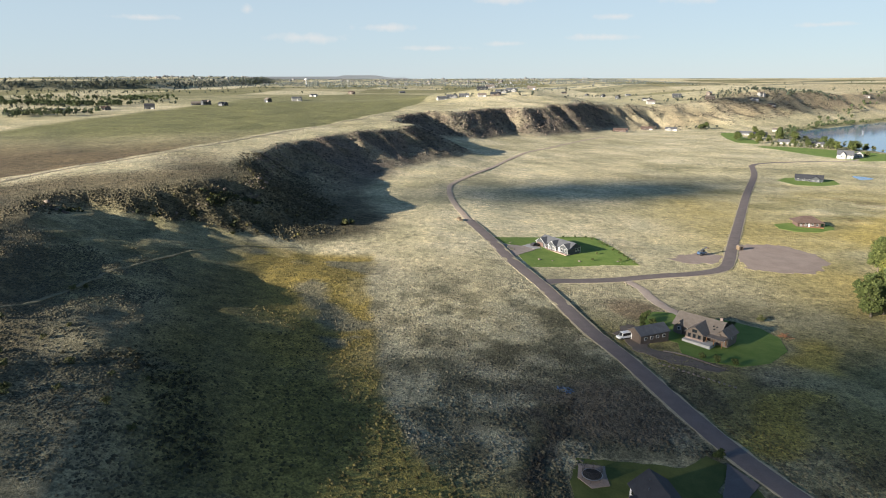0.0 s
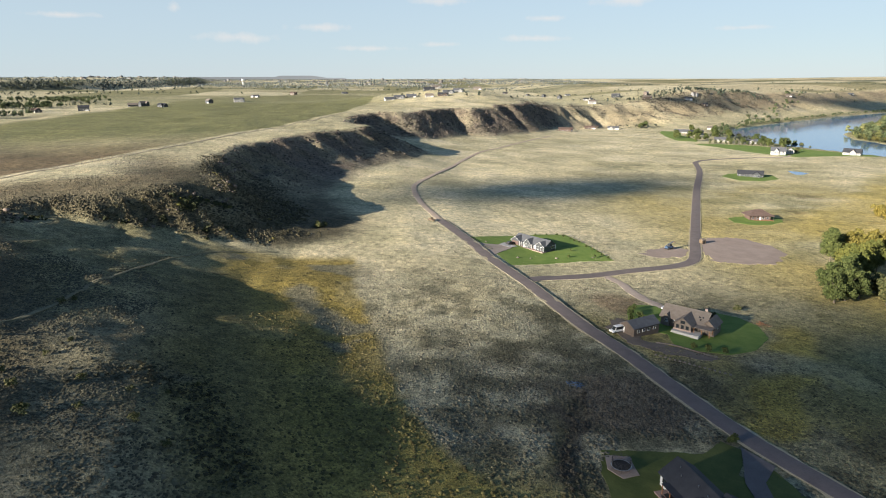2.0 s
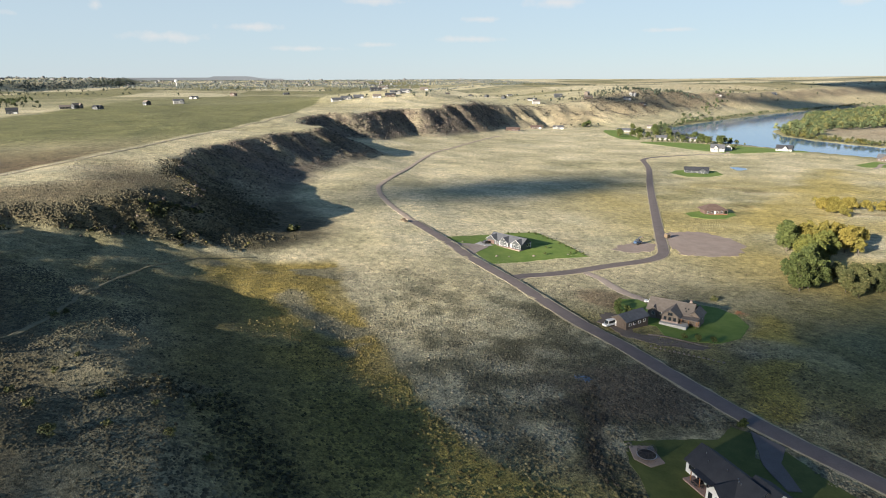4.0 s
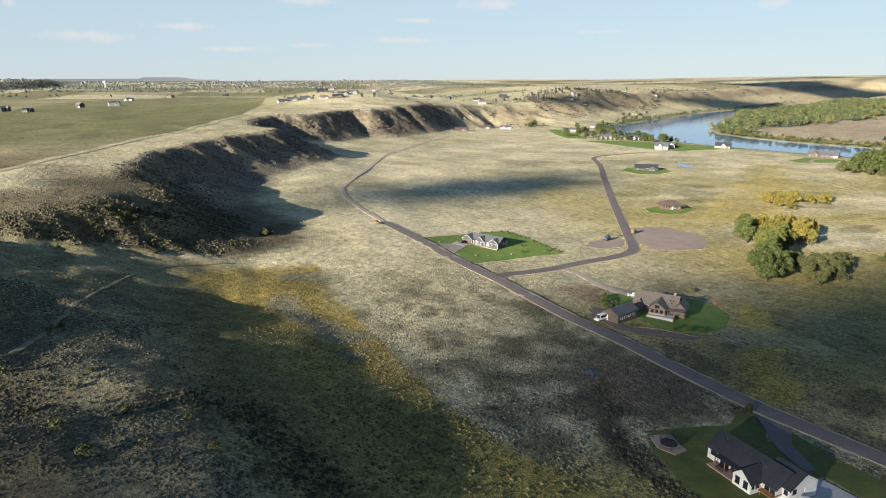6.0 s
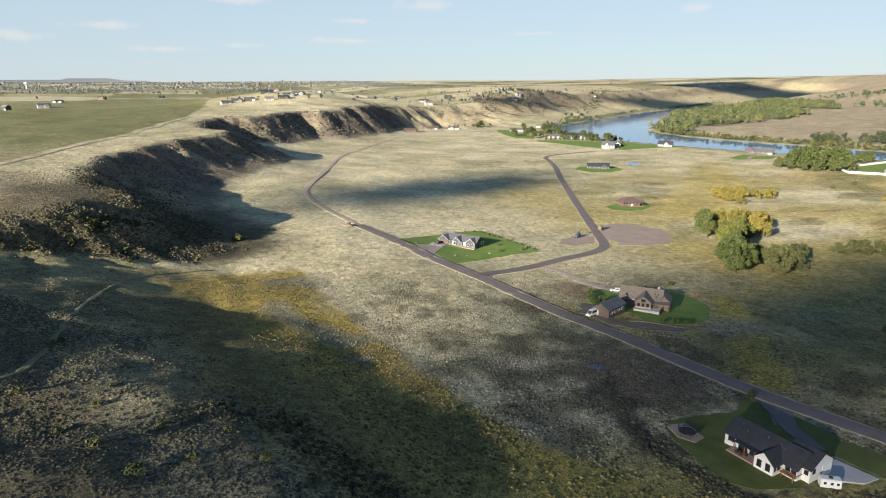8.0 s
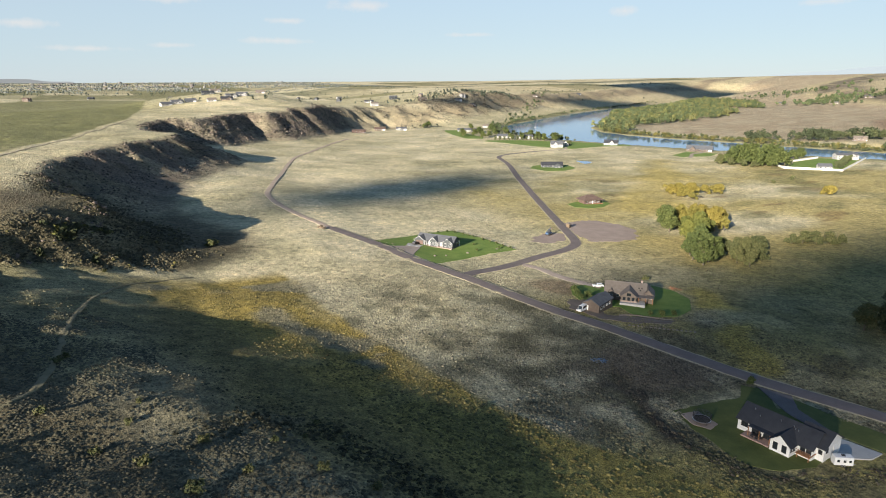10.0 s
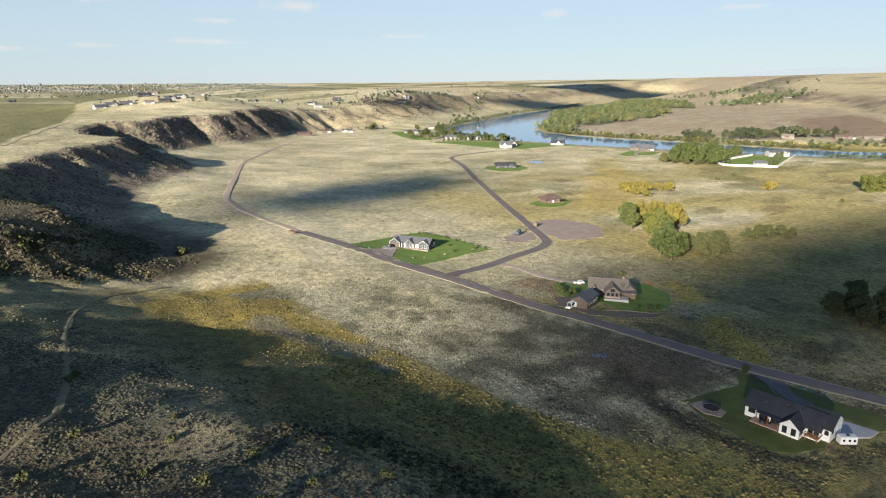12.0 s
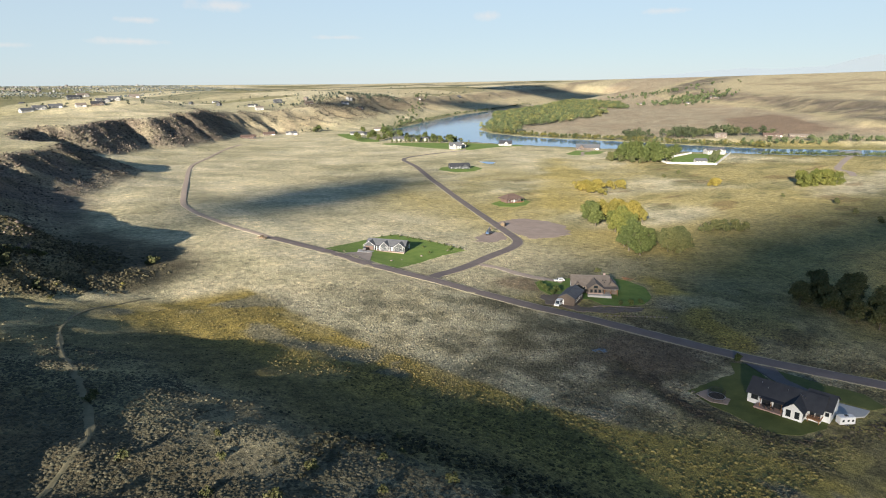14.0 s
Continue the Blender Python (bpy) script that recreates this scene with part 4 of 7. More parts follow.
def white_farmhouse():
    """White board-sided house with charcoal gables, patio and a raised deck."""
    h = thing("house", 37.4, 110.0, -82.0, "long white farmhouse with charcoal gabled roof on a lawn", "house", "houses of the valley", z=-2.35)
    add_wing(h, WHITE, SHINGLE_DARK, 0, 17.2, 0.4, 8.2, 2.55, 5.3, "x", deep=3.0)
    add_wing(h, WHITE, SHINGLE_DARK, 9.4, 13.8, -2.6, 4.0, 2.5, 4.4, "y", deep=1.5)
    add_wing(h, WHITE, SHINGLE_DARK, 13.0, 18.9, 2.2, 10.4, 2.9, 5.4, "x", deep=2.5)
    # covered patio beside the gable
    add_slab(h, "patio", BRICKPAVE, 2.4, 9.0, -2.4, 0.45, -1.2, 0.12, "reddish paved patio")
    add_slab(h, "porch_roof", SHINGLE_DARK, 3.4, 9.0, -1.6, 0.6, 2.42, 2.56)
    for x in (3.6, 6.2, 8.7):
        add_slab(h, "porch_post", TIMBER, x - 0.09, x + 0.09, -1.5, -1.32, 0.1, 2.43)
    add_window(h, 1.7, 0.4, "s", 0.95, 1.5, 1.3, DARKTRIM)
    for x in (4.6, 7.4):
        add_window(h, x, 0.4, "s", 0.2, 1.9, 2.05, DARKTRIM)
    for x in (10.6, 12.6):
        add_window(h, x, -2.6, "s", 0.55, 0.9, 1.6, DARKTRIM, 0)
    add_window(h, 13.8, -1.9, "e", 1.0, 0.5, 0.8, DARKTRIM, 0)
    add_window(h, 13.8, -0.6, "e", 0.9, 0.9, 1.1, DARKTRIM, 0)
    add_slab(h, "deck", TIMBER, 14.3, 17.4, -1.0, 2.2, 0.75, 0.95, "brown stained raised timber deck")
    for k in range(7):
        x = 14.4 + k * 0.48
        add_slab(h, "baluster", TIMBER, x, x + 0.06, -0.98, -0.9, 0.95, 1.85)
    add_slab(h, "deck_rail", TIMBER, 14.3, 17.4, -1.02, -0.88, 1.82, 1.92)
    for x in (14.6, 17.1):
        add_slab(h, "deck_post", TIMBER, x - 0.08, x + 0.08, -0.8, -0.64, -0.8, 0.8)
    add_window(h, 15.2, 0.4, "s", 1.05, 0.9, 1.2, DARKTRIM, 0)
    add_door(h, 16.5, 0.4, "s", 0.95, 2.35, DARKTRIM)
    add_window(h, 18.9, 3.6, "e", 1.5, 0.9, 0.95, DARKTRIM, 0)
    add_window(h, 18.1, 2.2, "s", 1.3, 0.7, 0.9, DARKTRIM, 0)
    add_door(h, 18.9, 8.2, "e", 3.0, 2.2, TRIM, "garage_door", 4)
    for k, (x, y) in enumerate(((2.4, 3.2), (4.2, 2.2), (12.2, 2.6), (11.7, 2.9), (8.7, 3.0), (12.9, 2.5))):
        zz = 5.3 - abs(y - 4.3) * 0.7
        bm = bmesh.new()
        rod(bm, (x, y, zz - 0.1), (x, y, zz + 0.55), 0.07)
        rod(bm, (x, y, zz + 0.5), (x, y, zz + 0.6), 0.11)
        part("vent_pipe", bm, STEEL, h, "galvanised roof vent pipe")
    return h


def timber_house():
    """Rustic tan house with several gables over a stone base."""
    h = thing("house", 82.5, 197.5, -45.0, "tan rustic house with weathered brown gables and stone terrace", "house", "houses of the valley", z=-5.75)
    h.scale = (0.7, 0.7, 0.72)
    add_wing(h, TANWALL, SHINGLE_TAN, -9.5, 12.5, 5.5, 19.5, 3.2, 7.4, "x", over=0.8, deep=3)
    add_wing(h, TANWALL, SHINGLE_TAN, -0.5, 7.8, -0.5, 12.0, 3.6, 6.5, "y", over=0.8, deep=3)
    add_wing(h, TANWALL, SHINGLE_TAN, 11.0, 17.0, 6.0, 17.0, 2.9, 5.6, "y", over=0.7, deep=3)
    add_wing(h, TANWALL, SHINGLE_TAN, -8.0, -4.6, 4.6, 10.0, 3.0, 5.0, "y", over=0.5, deep=3)
    for x, y in ((9.0, 0.6), (12.6, 0.6), (16.4, 0.6), (16.4, 5.2)):
        add_slab(h, "porch_post", TIMBER, x - 0.16, x + 0.16, y - 0.16, y + 0.16, -1.0, 2.75)
    add_slab(h, "porch_roof", SHINGLE_TAN, 7.9, 17.2, 0.0, 6.1, 2.7, 2.95)
    add_slab(h, "stone_base", STONEBASE, -0.7, 8.0, -0.75, -0.45, -2, 0.9, "pale stone base course")
    add_slab(h, "terrace", CONCRETE, -1.0, 12.5, -3.4, -0.75, -2.0, 0.1, "pale concrete terrace")
    add_slab(h, "terrace", CONCRETE, 8.0, 12.5, -0.75, 3.0, -2.0, 0.1, "pale concrete terrace")
    for x in (1.2, 3.6, 6.0):
        add_window(h, x, -0.5, "s", 0.9, 1.3, 1.8, DARKTRIM, 0)
    add_window(h, 3.6, -0.5, "s", 3.6, 2.2, 1.4, DARKTRIM, 1)
    for x in (12.6, 15.4):
        add_window(h, x, 6.0, "s", 0.7, 1.4, 1.6, TRIM)
    add_window(h, 9.4, 5.5, "s", 0.6, 1.6, 1.8, DARKTRIM)
    add_window(h, -2.4, 5.5, "s", 0.9, 1.3, 1.3, TRIM)
    add_window(h, -6.3, 4.6, "s", 0.9, 1.3, 1.3, TRIM)
    add_window(h, 17.0, 11.5, "e", 0.8, 1.8, 1.5, TRIM)
    add_door(h, -9.5, 10.5, "w", 2.6, 2.3, TRIM, "garage_door", 4)
    add_door(h, -9.5, 15.0, "w", 2.6, 2.3, TRIM, "garage_door", 4)
    for x, y, zz in ((8.8, 9.0, 5.55), (10.4, 9.0, 5.55), (9.6, 7.6, 4.72)):
        add_slab(h, "skylight", GLASS, x - 0.35, x + 0.35, y - 0.5, y + 0.5, zz - 0.4, zz + 0.12)
    add_slab(h, "chimney", STONEBASE, 9.6, 10.8, 13.6, 14.8, 4.0, 8.5, "stone chimney")
    return h


def workshop():
    h = thing("workshop", 64.5, 190.4, 23.0, "brown metal-sided workshop with grey gabled roof", "outbuilding", z=-4.95)
    h.scale = (0.9, 0.9, 0.88)
    add_wing(h, BROWN, SHINGLE_GREY, 0, 13.0, 0, 7.2, 3.1, 5.1, "x", 0.4)
    for x in (2.3, 5.0, 7.7, 10.6):
        add_window(h, x, 0, "s", 1.1, 1.1, 1.0, TRIM, 0)
    add_door(h, 0, 2.2, "w", 2.6, 2.5, BROWN, "garage_door", 4)
    add_door(h, 0, 5.4, "w", 1.0, 2.1, TRIM)
    return h


def gabled_ranch():
    """Pale house with grey siding, three small street gables and a garage."""
    h = thing("house", 50.3, 318.5, -55.0, "grey and white gabled house with dark shingle roof", "house", "houses of the valley", z=-5.9)
    h.scale = (0.88, 0.9, 0.9)
    add_wing(h, GREY, SHINGLE_GREY, 0, 24.5, 0.0, 8.6, 2.9, 5.5, "x", deep=3)
    add_wing(h, GREY, SHINGLE_GREY, -0.6, 6.2, -1.8, 4.4, 2.9, 5.1, "y", deep=3)
    add_wing(h, GREY, SHINGLE_GREY, 9.8, 14.6, -1.8, 4.4, 3.0, 5.1, "y", deep=3)
    add_wing(h, GREY, SHINGLE_GREY, 18.4, 24.7, -1.6, 4.4, 2.9, 5.1, "y", deep=3)
    add_slab(h, "porch", STONEBASE, 6.4, 25.0, -3.0, 0.05, -2.4, 0.05, "tan stone porch slab")
    for x in (7.2, 9.2, 15.2, 17.2):
        add_slab(h, "porch_post", TRIM, x - 0.12, x + 0.12, -1.6, -1.36, 0, 2.65, "white porch post")
    for x0, x1 in ((6.2, 9.8), (14.6, 18.4)):
        add_slab(h, "porch_roof", SHINGLE_GREY, x0, x1, -1.8, 0.1, 2.62, 2.8)
    # white gable trim boards
    for x0, x1, y, e, r in ((-0.6, 6.2, -1.8, 2.9, 5.1), (9.8, 14.6, -1.8, 3.0, 5.1), (18.4, 24.7, -1.6, 2.9, 5.1)):
        for sgn in (-1, 1):
            bm = bmesh.new()
            xm, half = (x0 + x1) / 2, (x1 - x0) / 2 + 0.5
            a = Vector((xm + sgn * half, y - 0.5, e - 0.5 * (r - e) / (x1 - x0) * 2 + 0.05))
            b = Vector((xm, y - 0.5, r + 0.08))
            rod(bm, a, b, 0.075, 4)
            part("barge_board", bm, TRIM, h, "white barge board")
        add_slab(h, "corner_board", TRIM, x0 - 0.04, x0 + 0.1, y - 0.04, y + 0.1, -1.0, e)
        add_slab(h, "corner_board", TRIM, x1 - 0.1, x1 + 0.04, y - 0.04, y + 0.1, -1.0, e)
    add_door(h, 2.8, -1.8, "s", 4.8, 2.4, RUST, "garage_door", 4)
    for x in (11.0, 13.2):
        add_window(h, x, -1.8, "s", 0.6, 1.0, 1.8, TRIM)
    for x in (20.2, 22.9):
        add_window(h, x, -1.6, "s", 0.6, 1.2, 1.8, TRIM)
    add_window(h, 8.0, 0.0, "s", 0.6, 1.4, 1.7, TRIM)
    add_door(h, 16.5, 0.0, "s", 1.1, 2.2, TRIM)
    for y in (5.6, 7.4):
        add_window(h, 24.5, y, "e", 0.8, 1.5, 1.6, TRIM)
    add_slab(h, "corner_board", TRIM, 24.4, 24.6, 8.4, 8.65, -1.0, 3.0)
    return h


def porch_house():
    """Reddish brown house with a hipped roof and a porch all round."""
    h = thing("house", 226.5, 391.5, -8.0, "reddish-brown house with hipped roof and wraparound porch", "house", "houses of the valley", sink=0.2)
    h.scale = (0.8, 0.8, 1.05)
    add_wing(h, RUST, SHINGLE_BROWN, 0, 17.0, 0, 11.0, 3.0, 6.4, roof="hip", over=2.2)
    add_slab(h, "porch", TIMBER, -2.0, 19.0, -2.0, 13.0, -2.0, 0.25, "timber porch floor")
    for k in range(7):
        add_slab(h, "porch_post", RUST, -1.9 + k * 3.43, -1.7 + k * 3.43, -1.9, -1.7, 0.2, 3.0)
    for k in range(1, 4):
        add_slab(h, "porch_post", RUST, 18.7, 18.9, -1.9 + k * 3.6, -1.7 + k * 3.6, 0.2, 3.0)
    for x in (2.5, 6.0, 11.0, 14.5):
        add_window(h, x, 0, "s", 0.9, 1.4, 1.5, TRIM)
    add_door(h, 8.5, 0, "s", 1.2, 2.3, TRIM)
    for y in (3.0, 7.5):
        add_window(h, 17.0, y, "e", 0.9, 1.4, 1.5, TRIM)
    return h


def plain_house(x, y, yaw, length, depth, eave, rise, wall_mat, roof_mat, label, cross=0.0, storeys=1, group="far houses", garage=True):
    """A gabled house with an optional cross gable and rows of windows."""
    h = thing("house", x, y, yaw, label, "house", group, sink=0.3)
    add_wing(h, wall_mat, roof_mat, -length / 2, length / 2, -depth / 2, depth / 2, eave, eave + rise, "x", 0.5, 3.0)
    if cross:
        c = cross * length / 2
        w = min(length * 0.34, 8.0)
        add_wing(h, wall_mat, roof_mat, c - w / 2, c + w / 2, -depth / 2 - 2.6, depth / 2 - 1.0, eave, eave + rise * 0.8, "y", 0.4, 3.0)
        for k in (-0.22, 0.22):
            add_window(h, c + k * w, -depth / 2 - 2.6, "s", eave - 2.1, 1.2, 1.4, TRIM)
    n = max(2, int(length / 4.5))
    for s in range(storeys):
        z = 1.0 + s * 2.8
        for k in range(n):
            xx = -length / 2 + length * (k + 0.5) / n
            if cross and abs(xx - cross * length / 2) < 4.4:
                continue
            add_window(h, xx, -depth / 2, "s", z, 1.4, 1.35, TRIM if wall_mat is not WHITE else DARKTRIM)
        add_window(h, -length / 2, 0, "w", z, 1.3, 1.3, TRIM)
        add_window(h, length / 2, 0, "e", z, 1.3, 1.3, TRIM)
    if garage:
        add_door(h, length / 2 - 3.0, -depth / 2, "s", 4.2, 2.3, TRIM, "garage_door", 4)
    return h


white_farmhouse()
timber_house()
workshop()
gabled_ranch()
porch_house()
near = "houses of the valley"
plain_house(344, 588, -28, 23, 10, 3.0, 3.2, GREY, SHINGLE_DARK, "long grey single-storey house on a small lawn", 0.45, 1, near)
plain_house(489, 768, -30, 17, 11, 5.2, 4.6, CREAM, SHINGLE_GREY, "tall white two-storey house near the river", -0.3, 2, near, garage=False)
plain_house(512, 778, 60, 10, 9, 4.4, 3.8, CREAM, SHINGLE_GREY, "white two-storey garage wing beside the tall house", 0, 2, near)
plain_house(583, 757, -50, 20, 10, 3.6, 4.6, CREAM, SHINGLE_DARK, "white riverside house with dark gabled roof", 0.2, 1, near, garage=False)
plain_house(640, 641, -55, 34, 12, 3.4, 4.6, BROWN, SHINGLE_GREY, "sprawling brown riverside house with grey roof", -0.5, 1, near)
plain_house(724, 489, -32, 26, 12, 6.0, 2.2, CREAM, SHINGLE_GREY, "white walled villa with a low roof", 0.3, 2, near)
plain_house(617, 449, -38, 14, 8, 3.0, 2.8, CREAM, SHINGLE_GREY, "small white pool house behind a garden wall", 0, 1, near, garage=False)
plain_house(862, 368, -60, 26, 12, 4.2, 4.4, CREAM, SHINGLE_GREY, "grey-roofed house on the river bank", 0.4, 1, near, garage=False)
plain_house(306, 1101, -12, 24, 10, 3.6, 2.8, RUST, SHINGLE_BROWN, "low brown house below the bluff", 0.4)
plain_house(370, 1160, -16, 20, 10, 3.4, 2.8, BROWN, SHINGLE_BROWN, "dark brown house below the bluff")
plain_house(413, 1156, -18, 20, 10, 3.6, 2.8, CREAM, SHINGLE_GREY, "pale house below the bluff", -0.4)
plain_house(509, 1079, -25, 24, 10, 3.2, 3.4, CREAM, SHINGLE_GREY, "white house among lawns beside the river trees", garage=False)
plain_house(528, 1062, -25, 22, 12, 3.8, 3.0, GREY, SHINGLE_DARK, "grey house with dark roof on a lawn", 0.4)
plain_house(606, 1150, -30, 22, 11, 4.0, 2.6, CREAM, SHINGLE_TAN, "tan house above the river bend")
plain_house(507, 936, -28, 24, 10, 3.4, 3.2, CREAM, SHINGLE_GREY, "long white building behind a row of shrubs", garage=False)
plain_house(530, 905, -28, 22, 11, 3.6, 2.6, CREAM, SHINGLE_GREY, "pale house with grey roof behind trees", 0.4)
for x, y, yaw, ln, wall, roof, words in (
        (-2, 1158, 20, 22, WHITE, SHINGLE_GREY, "long pale shed on the bluff top"), (16, 1168, 10, 24, CREAM, SHINGLE_GREY, "grey-roofed house on the bluff top"),
        (38, 1172, 0, 22, GREY, SHINGLE_GREY, "grey house on the bluff top"), (70, 1162, 5, 18, WHITE, SHINGLE_TAN, "small white house on the bluff top"),
        (95, 1166, -5, 24, BROWN, SHINGLE_DARK, "dark house on the bluff top"), (107, 1190, 5, 26, WHITE, SHINGLE_GREY, "white house on the bluff top"),
        (127, 1200, -8, 24, WHITE, SHINGLE_GREY, "white ranch house on the bluff top"), (75, 1236, 5, 26, GREY, SHINGLE_DARK, "grey house near the mound"),
        (92, 1262, 10, 24, CREAM, SHINGLE_TAN, "tan house near the mound"), (172, 1262, -10, 20, TANWALL, SHINGLE_TAN, "tan house beside the mound")):
    plain_house(x, y, yaw, ln * 0.8, 9.0, 3.0, 3.2, CREAM if wall is WHITE else wall, roof, words, 0.4 if ln > 23 else 0)
plain_house(1002, 536, -52, 30, 10, 4.0, 2.8, BROWN, SHINGLE_BROWN, "brown ranch buildings on the far river bank", 0.4)
plain_house(1035, 505, -52, 34, 9, 3.4, 2.2, TANWALL, SHINGLE_TAN, "long tan shed on the far river bank")
plain_house(930, 590, -50, 18, 10, 5.4, 2.8, TANWALL, SHINGLE_TAN, "tan house under the dark bank trees", 0.4, 2)
plain_house(2190, 1400, -50, 24, 10, 5.0, 3.0, TANWALL, SHINGLE_GREY, "tan farm buildings at the foot of the far bluff")
plain_house(2080, 1530, -50, 20, 9, 5.0, 3.0, TANWALL, SHINGLE_GREY, "tan barn at the foot of the far bluff")
plain_house(2330, 1360, -50, 36, 12, 5.0, 3.0, TANWALL, SHINGLE_GREY, "tan farm shed at the foot of the far bluff")
rs_far = random.Random(8)
for x, y in ((407, 1506), (441, 1396), (430, 1336), (521, 1443), (576, 1396), (590, 1440), (675, 1402), (708, 1388), (700, 1425), (1081, 1651), (1402, 1835), (-528, 806), (-497, 838),
             (-483, 926), (-441, 968), (-359, 1052), (-395, 1075), (-328, 1211), (-284, 1255), (-414, 1088), (-300, 1500), (-240, 1700), (470, 1900), (455, 2050), (420, 2250), (560, 1960), (-120, 1900), (60, 1800)):
    wall = rs_far.choice([CREAM, GREY, TANWALL, GREY, BROWN])
    roof = rs_far.choice([SHINGLE_GREY, SHINGLE_DARK, SHINGLE_BROWN, SHINGLE_TAN])
    plain_house(x, y, rs_far.uniform(-60, 60), rs_far.uniform(13, 20), 8.5, rs_far.choice([3.2, 3.4, 5.6]), 2.8, wall, roof, "distant house on the open prairie", rs_far.choice([0, 0.4, -0.4]))

# ---- lawns, drives and bare pads ----
flat_patch("lawn", [(29.5, 122.3), (42, 122), (53, 121), (60, 126), (64, 122), (57, 113), (60, 110), (66, 115.5), (67.5, 105), (70, 93), (66, 86.5), (60.5, 88), (58, 98), (50, 96), (45, 92), (39, 91.2), (33, 92.5), (28, 94.5), (25.5, 97.5), (24.5, 101), (26, 107), (26.5, 114)], SHADED_LAWN,
           "mown green lawn round the white farmhouse", "lawn", 0.08)
flat_patch("lawn", [(27.3, 322), (30.7, 311.7), (44, 309), (36, 293.5), (39.6, 274.5), (59.6, 281.5), (77, 286.5), (94, 288.5), (92, 305), (89, 321.5), (84.5, 341.5), (69, 340), (45, 331)], LAWN,
           "bright green watered lawn round the grey house", "lawn", 0.08)
flat_patch("lawn", [(69, 205), (75, 196), (78, 194), (76, 184), (82, 179.5), (92, 177.5), (103, 181), (114, 192), (117.5, 203), (115, 213), (108, 219), (98, 222), (86, 226), (80, 226), (72, 215)], LAWN,
           "green lawn wrapped round the tan house", "lawn")
flat_patch("lawn", [(211, 384), (219, 377), (232, 377), (247, 386), (251, 396), (247, 404), (228, 402), (214, 397)], LAWN, "green lawn round the reddish-brown house", "lawn")
flat_patch("lawn", [(314, 588), (318, 562), (340, 558), (362, 568), (370, 592), (350, 606), (330, 604)], LAWN, "green lawn round the long grey house", "lawn", step=5)
flat_patch("lawn", [(470, 790), (495, 740), (560, 745), (600, 735), (612, 745), (585, 785), (560, 830), (500, 880), (455, 905), (440, 890)], LAWN, "green grounds between the riverside houses", "lawn", step=6)
flat_patch("lawn", [(462, 930), (480, 960), (490, 1040), (520, 1110), (490, 1120), (470, 1080), (450, 1010), (440, 950)], LAWN, "green grounds below the hill houses", "lawn", step=8)
flat_patch("lawn", [(583, 470), (613, 430), (735, 478), (705, 510), (640, 500)], LAWN, "walled green lawn of the white villa", "lawn", step=6)
flat_patch("lawn", [(610, 640), (635, 605), (600, 590), (560, 600), (565, 620)], LAWN, "green grounds of the brown riverside house", "lawn", step=6)
flat_patch("dirt_pad", [(164, 338), (173, 341), (190, 342), (200, 325), (197, 308), (179, 288), (162, 286), (148, 292), (152, 313)], DIRT, "graded bare dirt pad beside the side road", "dirt pad", 0.05, ragged=1.6)
flat_patch("dirt_pad", [(112, 303), (121, 296), (134, 299), (146, 312), (139, 320), (128, 315)], DIRT, "small bare dirt yard beside the side road", "dirt pad", 0.05, ragged=1.6)
YARD = mottled("dark_yard_soil", (0.14, 0.115, 0.095), (0.2, 0.165, 0.135), 0.2, 0.95, 2.0, relief=0.05)
flat_patch("gravel_yard", [(58, 199), (61, 192), (60, 186), (70, 177), (80, 172), (86, 174), (74, 183), (66, 188), (73, 205), (66, 210)], YARD, "bare gravel yard round the workshop", "gravel yard", 0.14, ragged=0.8)
flat_patch("gravel_drive", [(26.8, 309), (29, 298), (33, 287), (36.5, 293), (46, 306), (50, 314), (45, 318), (40, 311)], GRAVEL, "reddish gravel turning circle in front of the house", "driveway", 0.2, ragged=0.2)
flat_patch("concrete_apron", [(44.5, 317), (41, 312), (46, 308), (50.5, 311)], CONCRETE, "pale concrete apron at the garage", "driveway", 0.26, ragged=0.05)
flat_patch("concrete_drive", [(56.3, 97.5), (59, 88), (54, 87.6), (47.5, 91), (51, 95)], CONCRETE, "pale concrete parking slab behind the farmhouse", "driveway", 0.3, ragged=0.05)
flat_patch("asphalt_drive", [(63.8, 123.5), (67.5, 116), (61.5, 110), (58.5, 100), (55.5, 100.5), (56.8, 110), (60.5, 117)], ASPHALT, "dark paved drive joining the road", "driveway", 0.24, ragged=0.1)
flat_patch("trampoline_pad", [(29.6, 120.2), (35.2, 119.8), (34.5, 113), (30.5, 111.8), (28.2, 115)], DIRT, "small gravel pad on the lawn", "gravel pad", 0.2, ragged=0.15)
ribbon("gravel_drive", [(80, 266), (84, 256), (84.5, 247), (86, 236), (89, 226), (91, 219)], 4.2, GRAVEL, "pale gravel drive to the tan house", 0.07, "driveway", 0.9)
ribbon("dirt_track", [(-117, 133), (-111.7, 142), (-108.3, 148), (-106.5, 158), (-105.1, 168), (-104.6, 178), (-104, 200), (-103.4, 211), (-101.6, 228), (-99.4, 239), (-94.3, 256), (-89, 265), (-79, 274), (-66, 281)], 1.25, HOLLOWTRACK, "worn pale dirt track through the hollow", 0.03, "track", 1.0)
ribbon("field_track", [(-225, 230), (-208, 296), (-200, 332), (-190, 375), (-178, 425), (-155, 512), (-124, 615), (-95, 760), (-60, 900)], 2.6, PALETRACK, "pale dirt track along the edge of the field", 0.15, "track", 0.9)
ribbon("river_drive", [(440, 733), (470, 738), (490, 748), (500, 760)], 4.0, GRAVEL, "gravel drive to the riverside houses", 0.2, "driveway", 0.4)
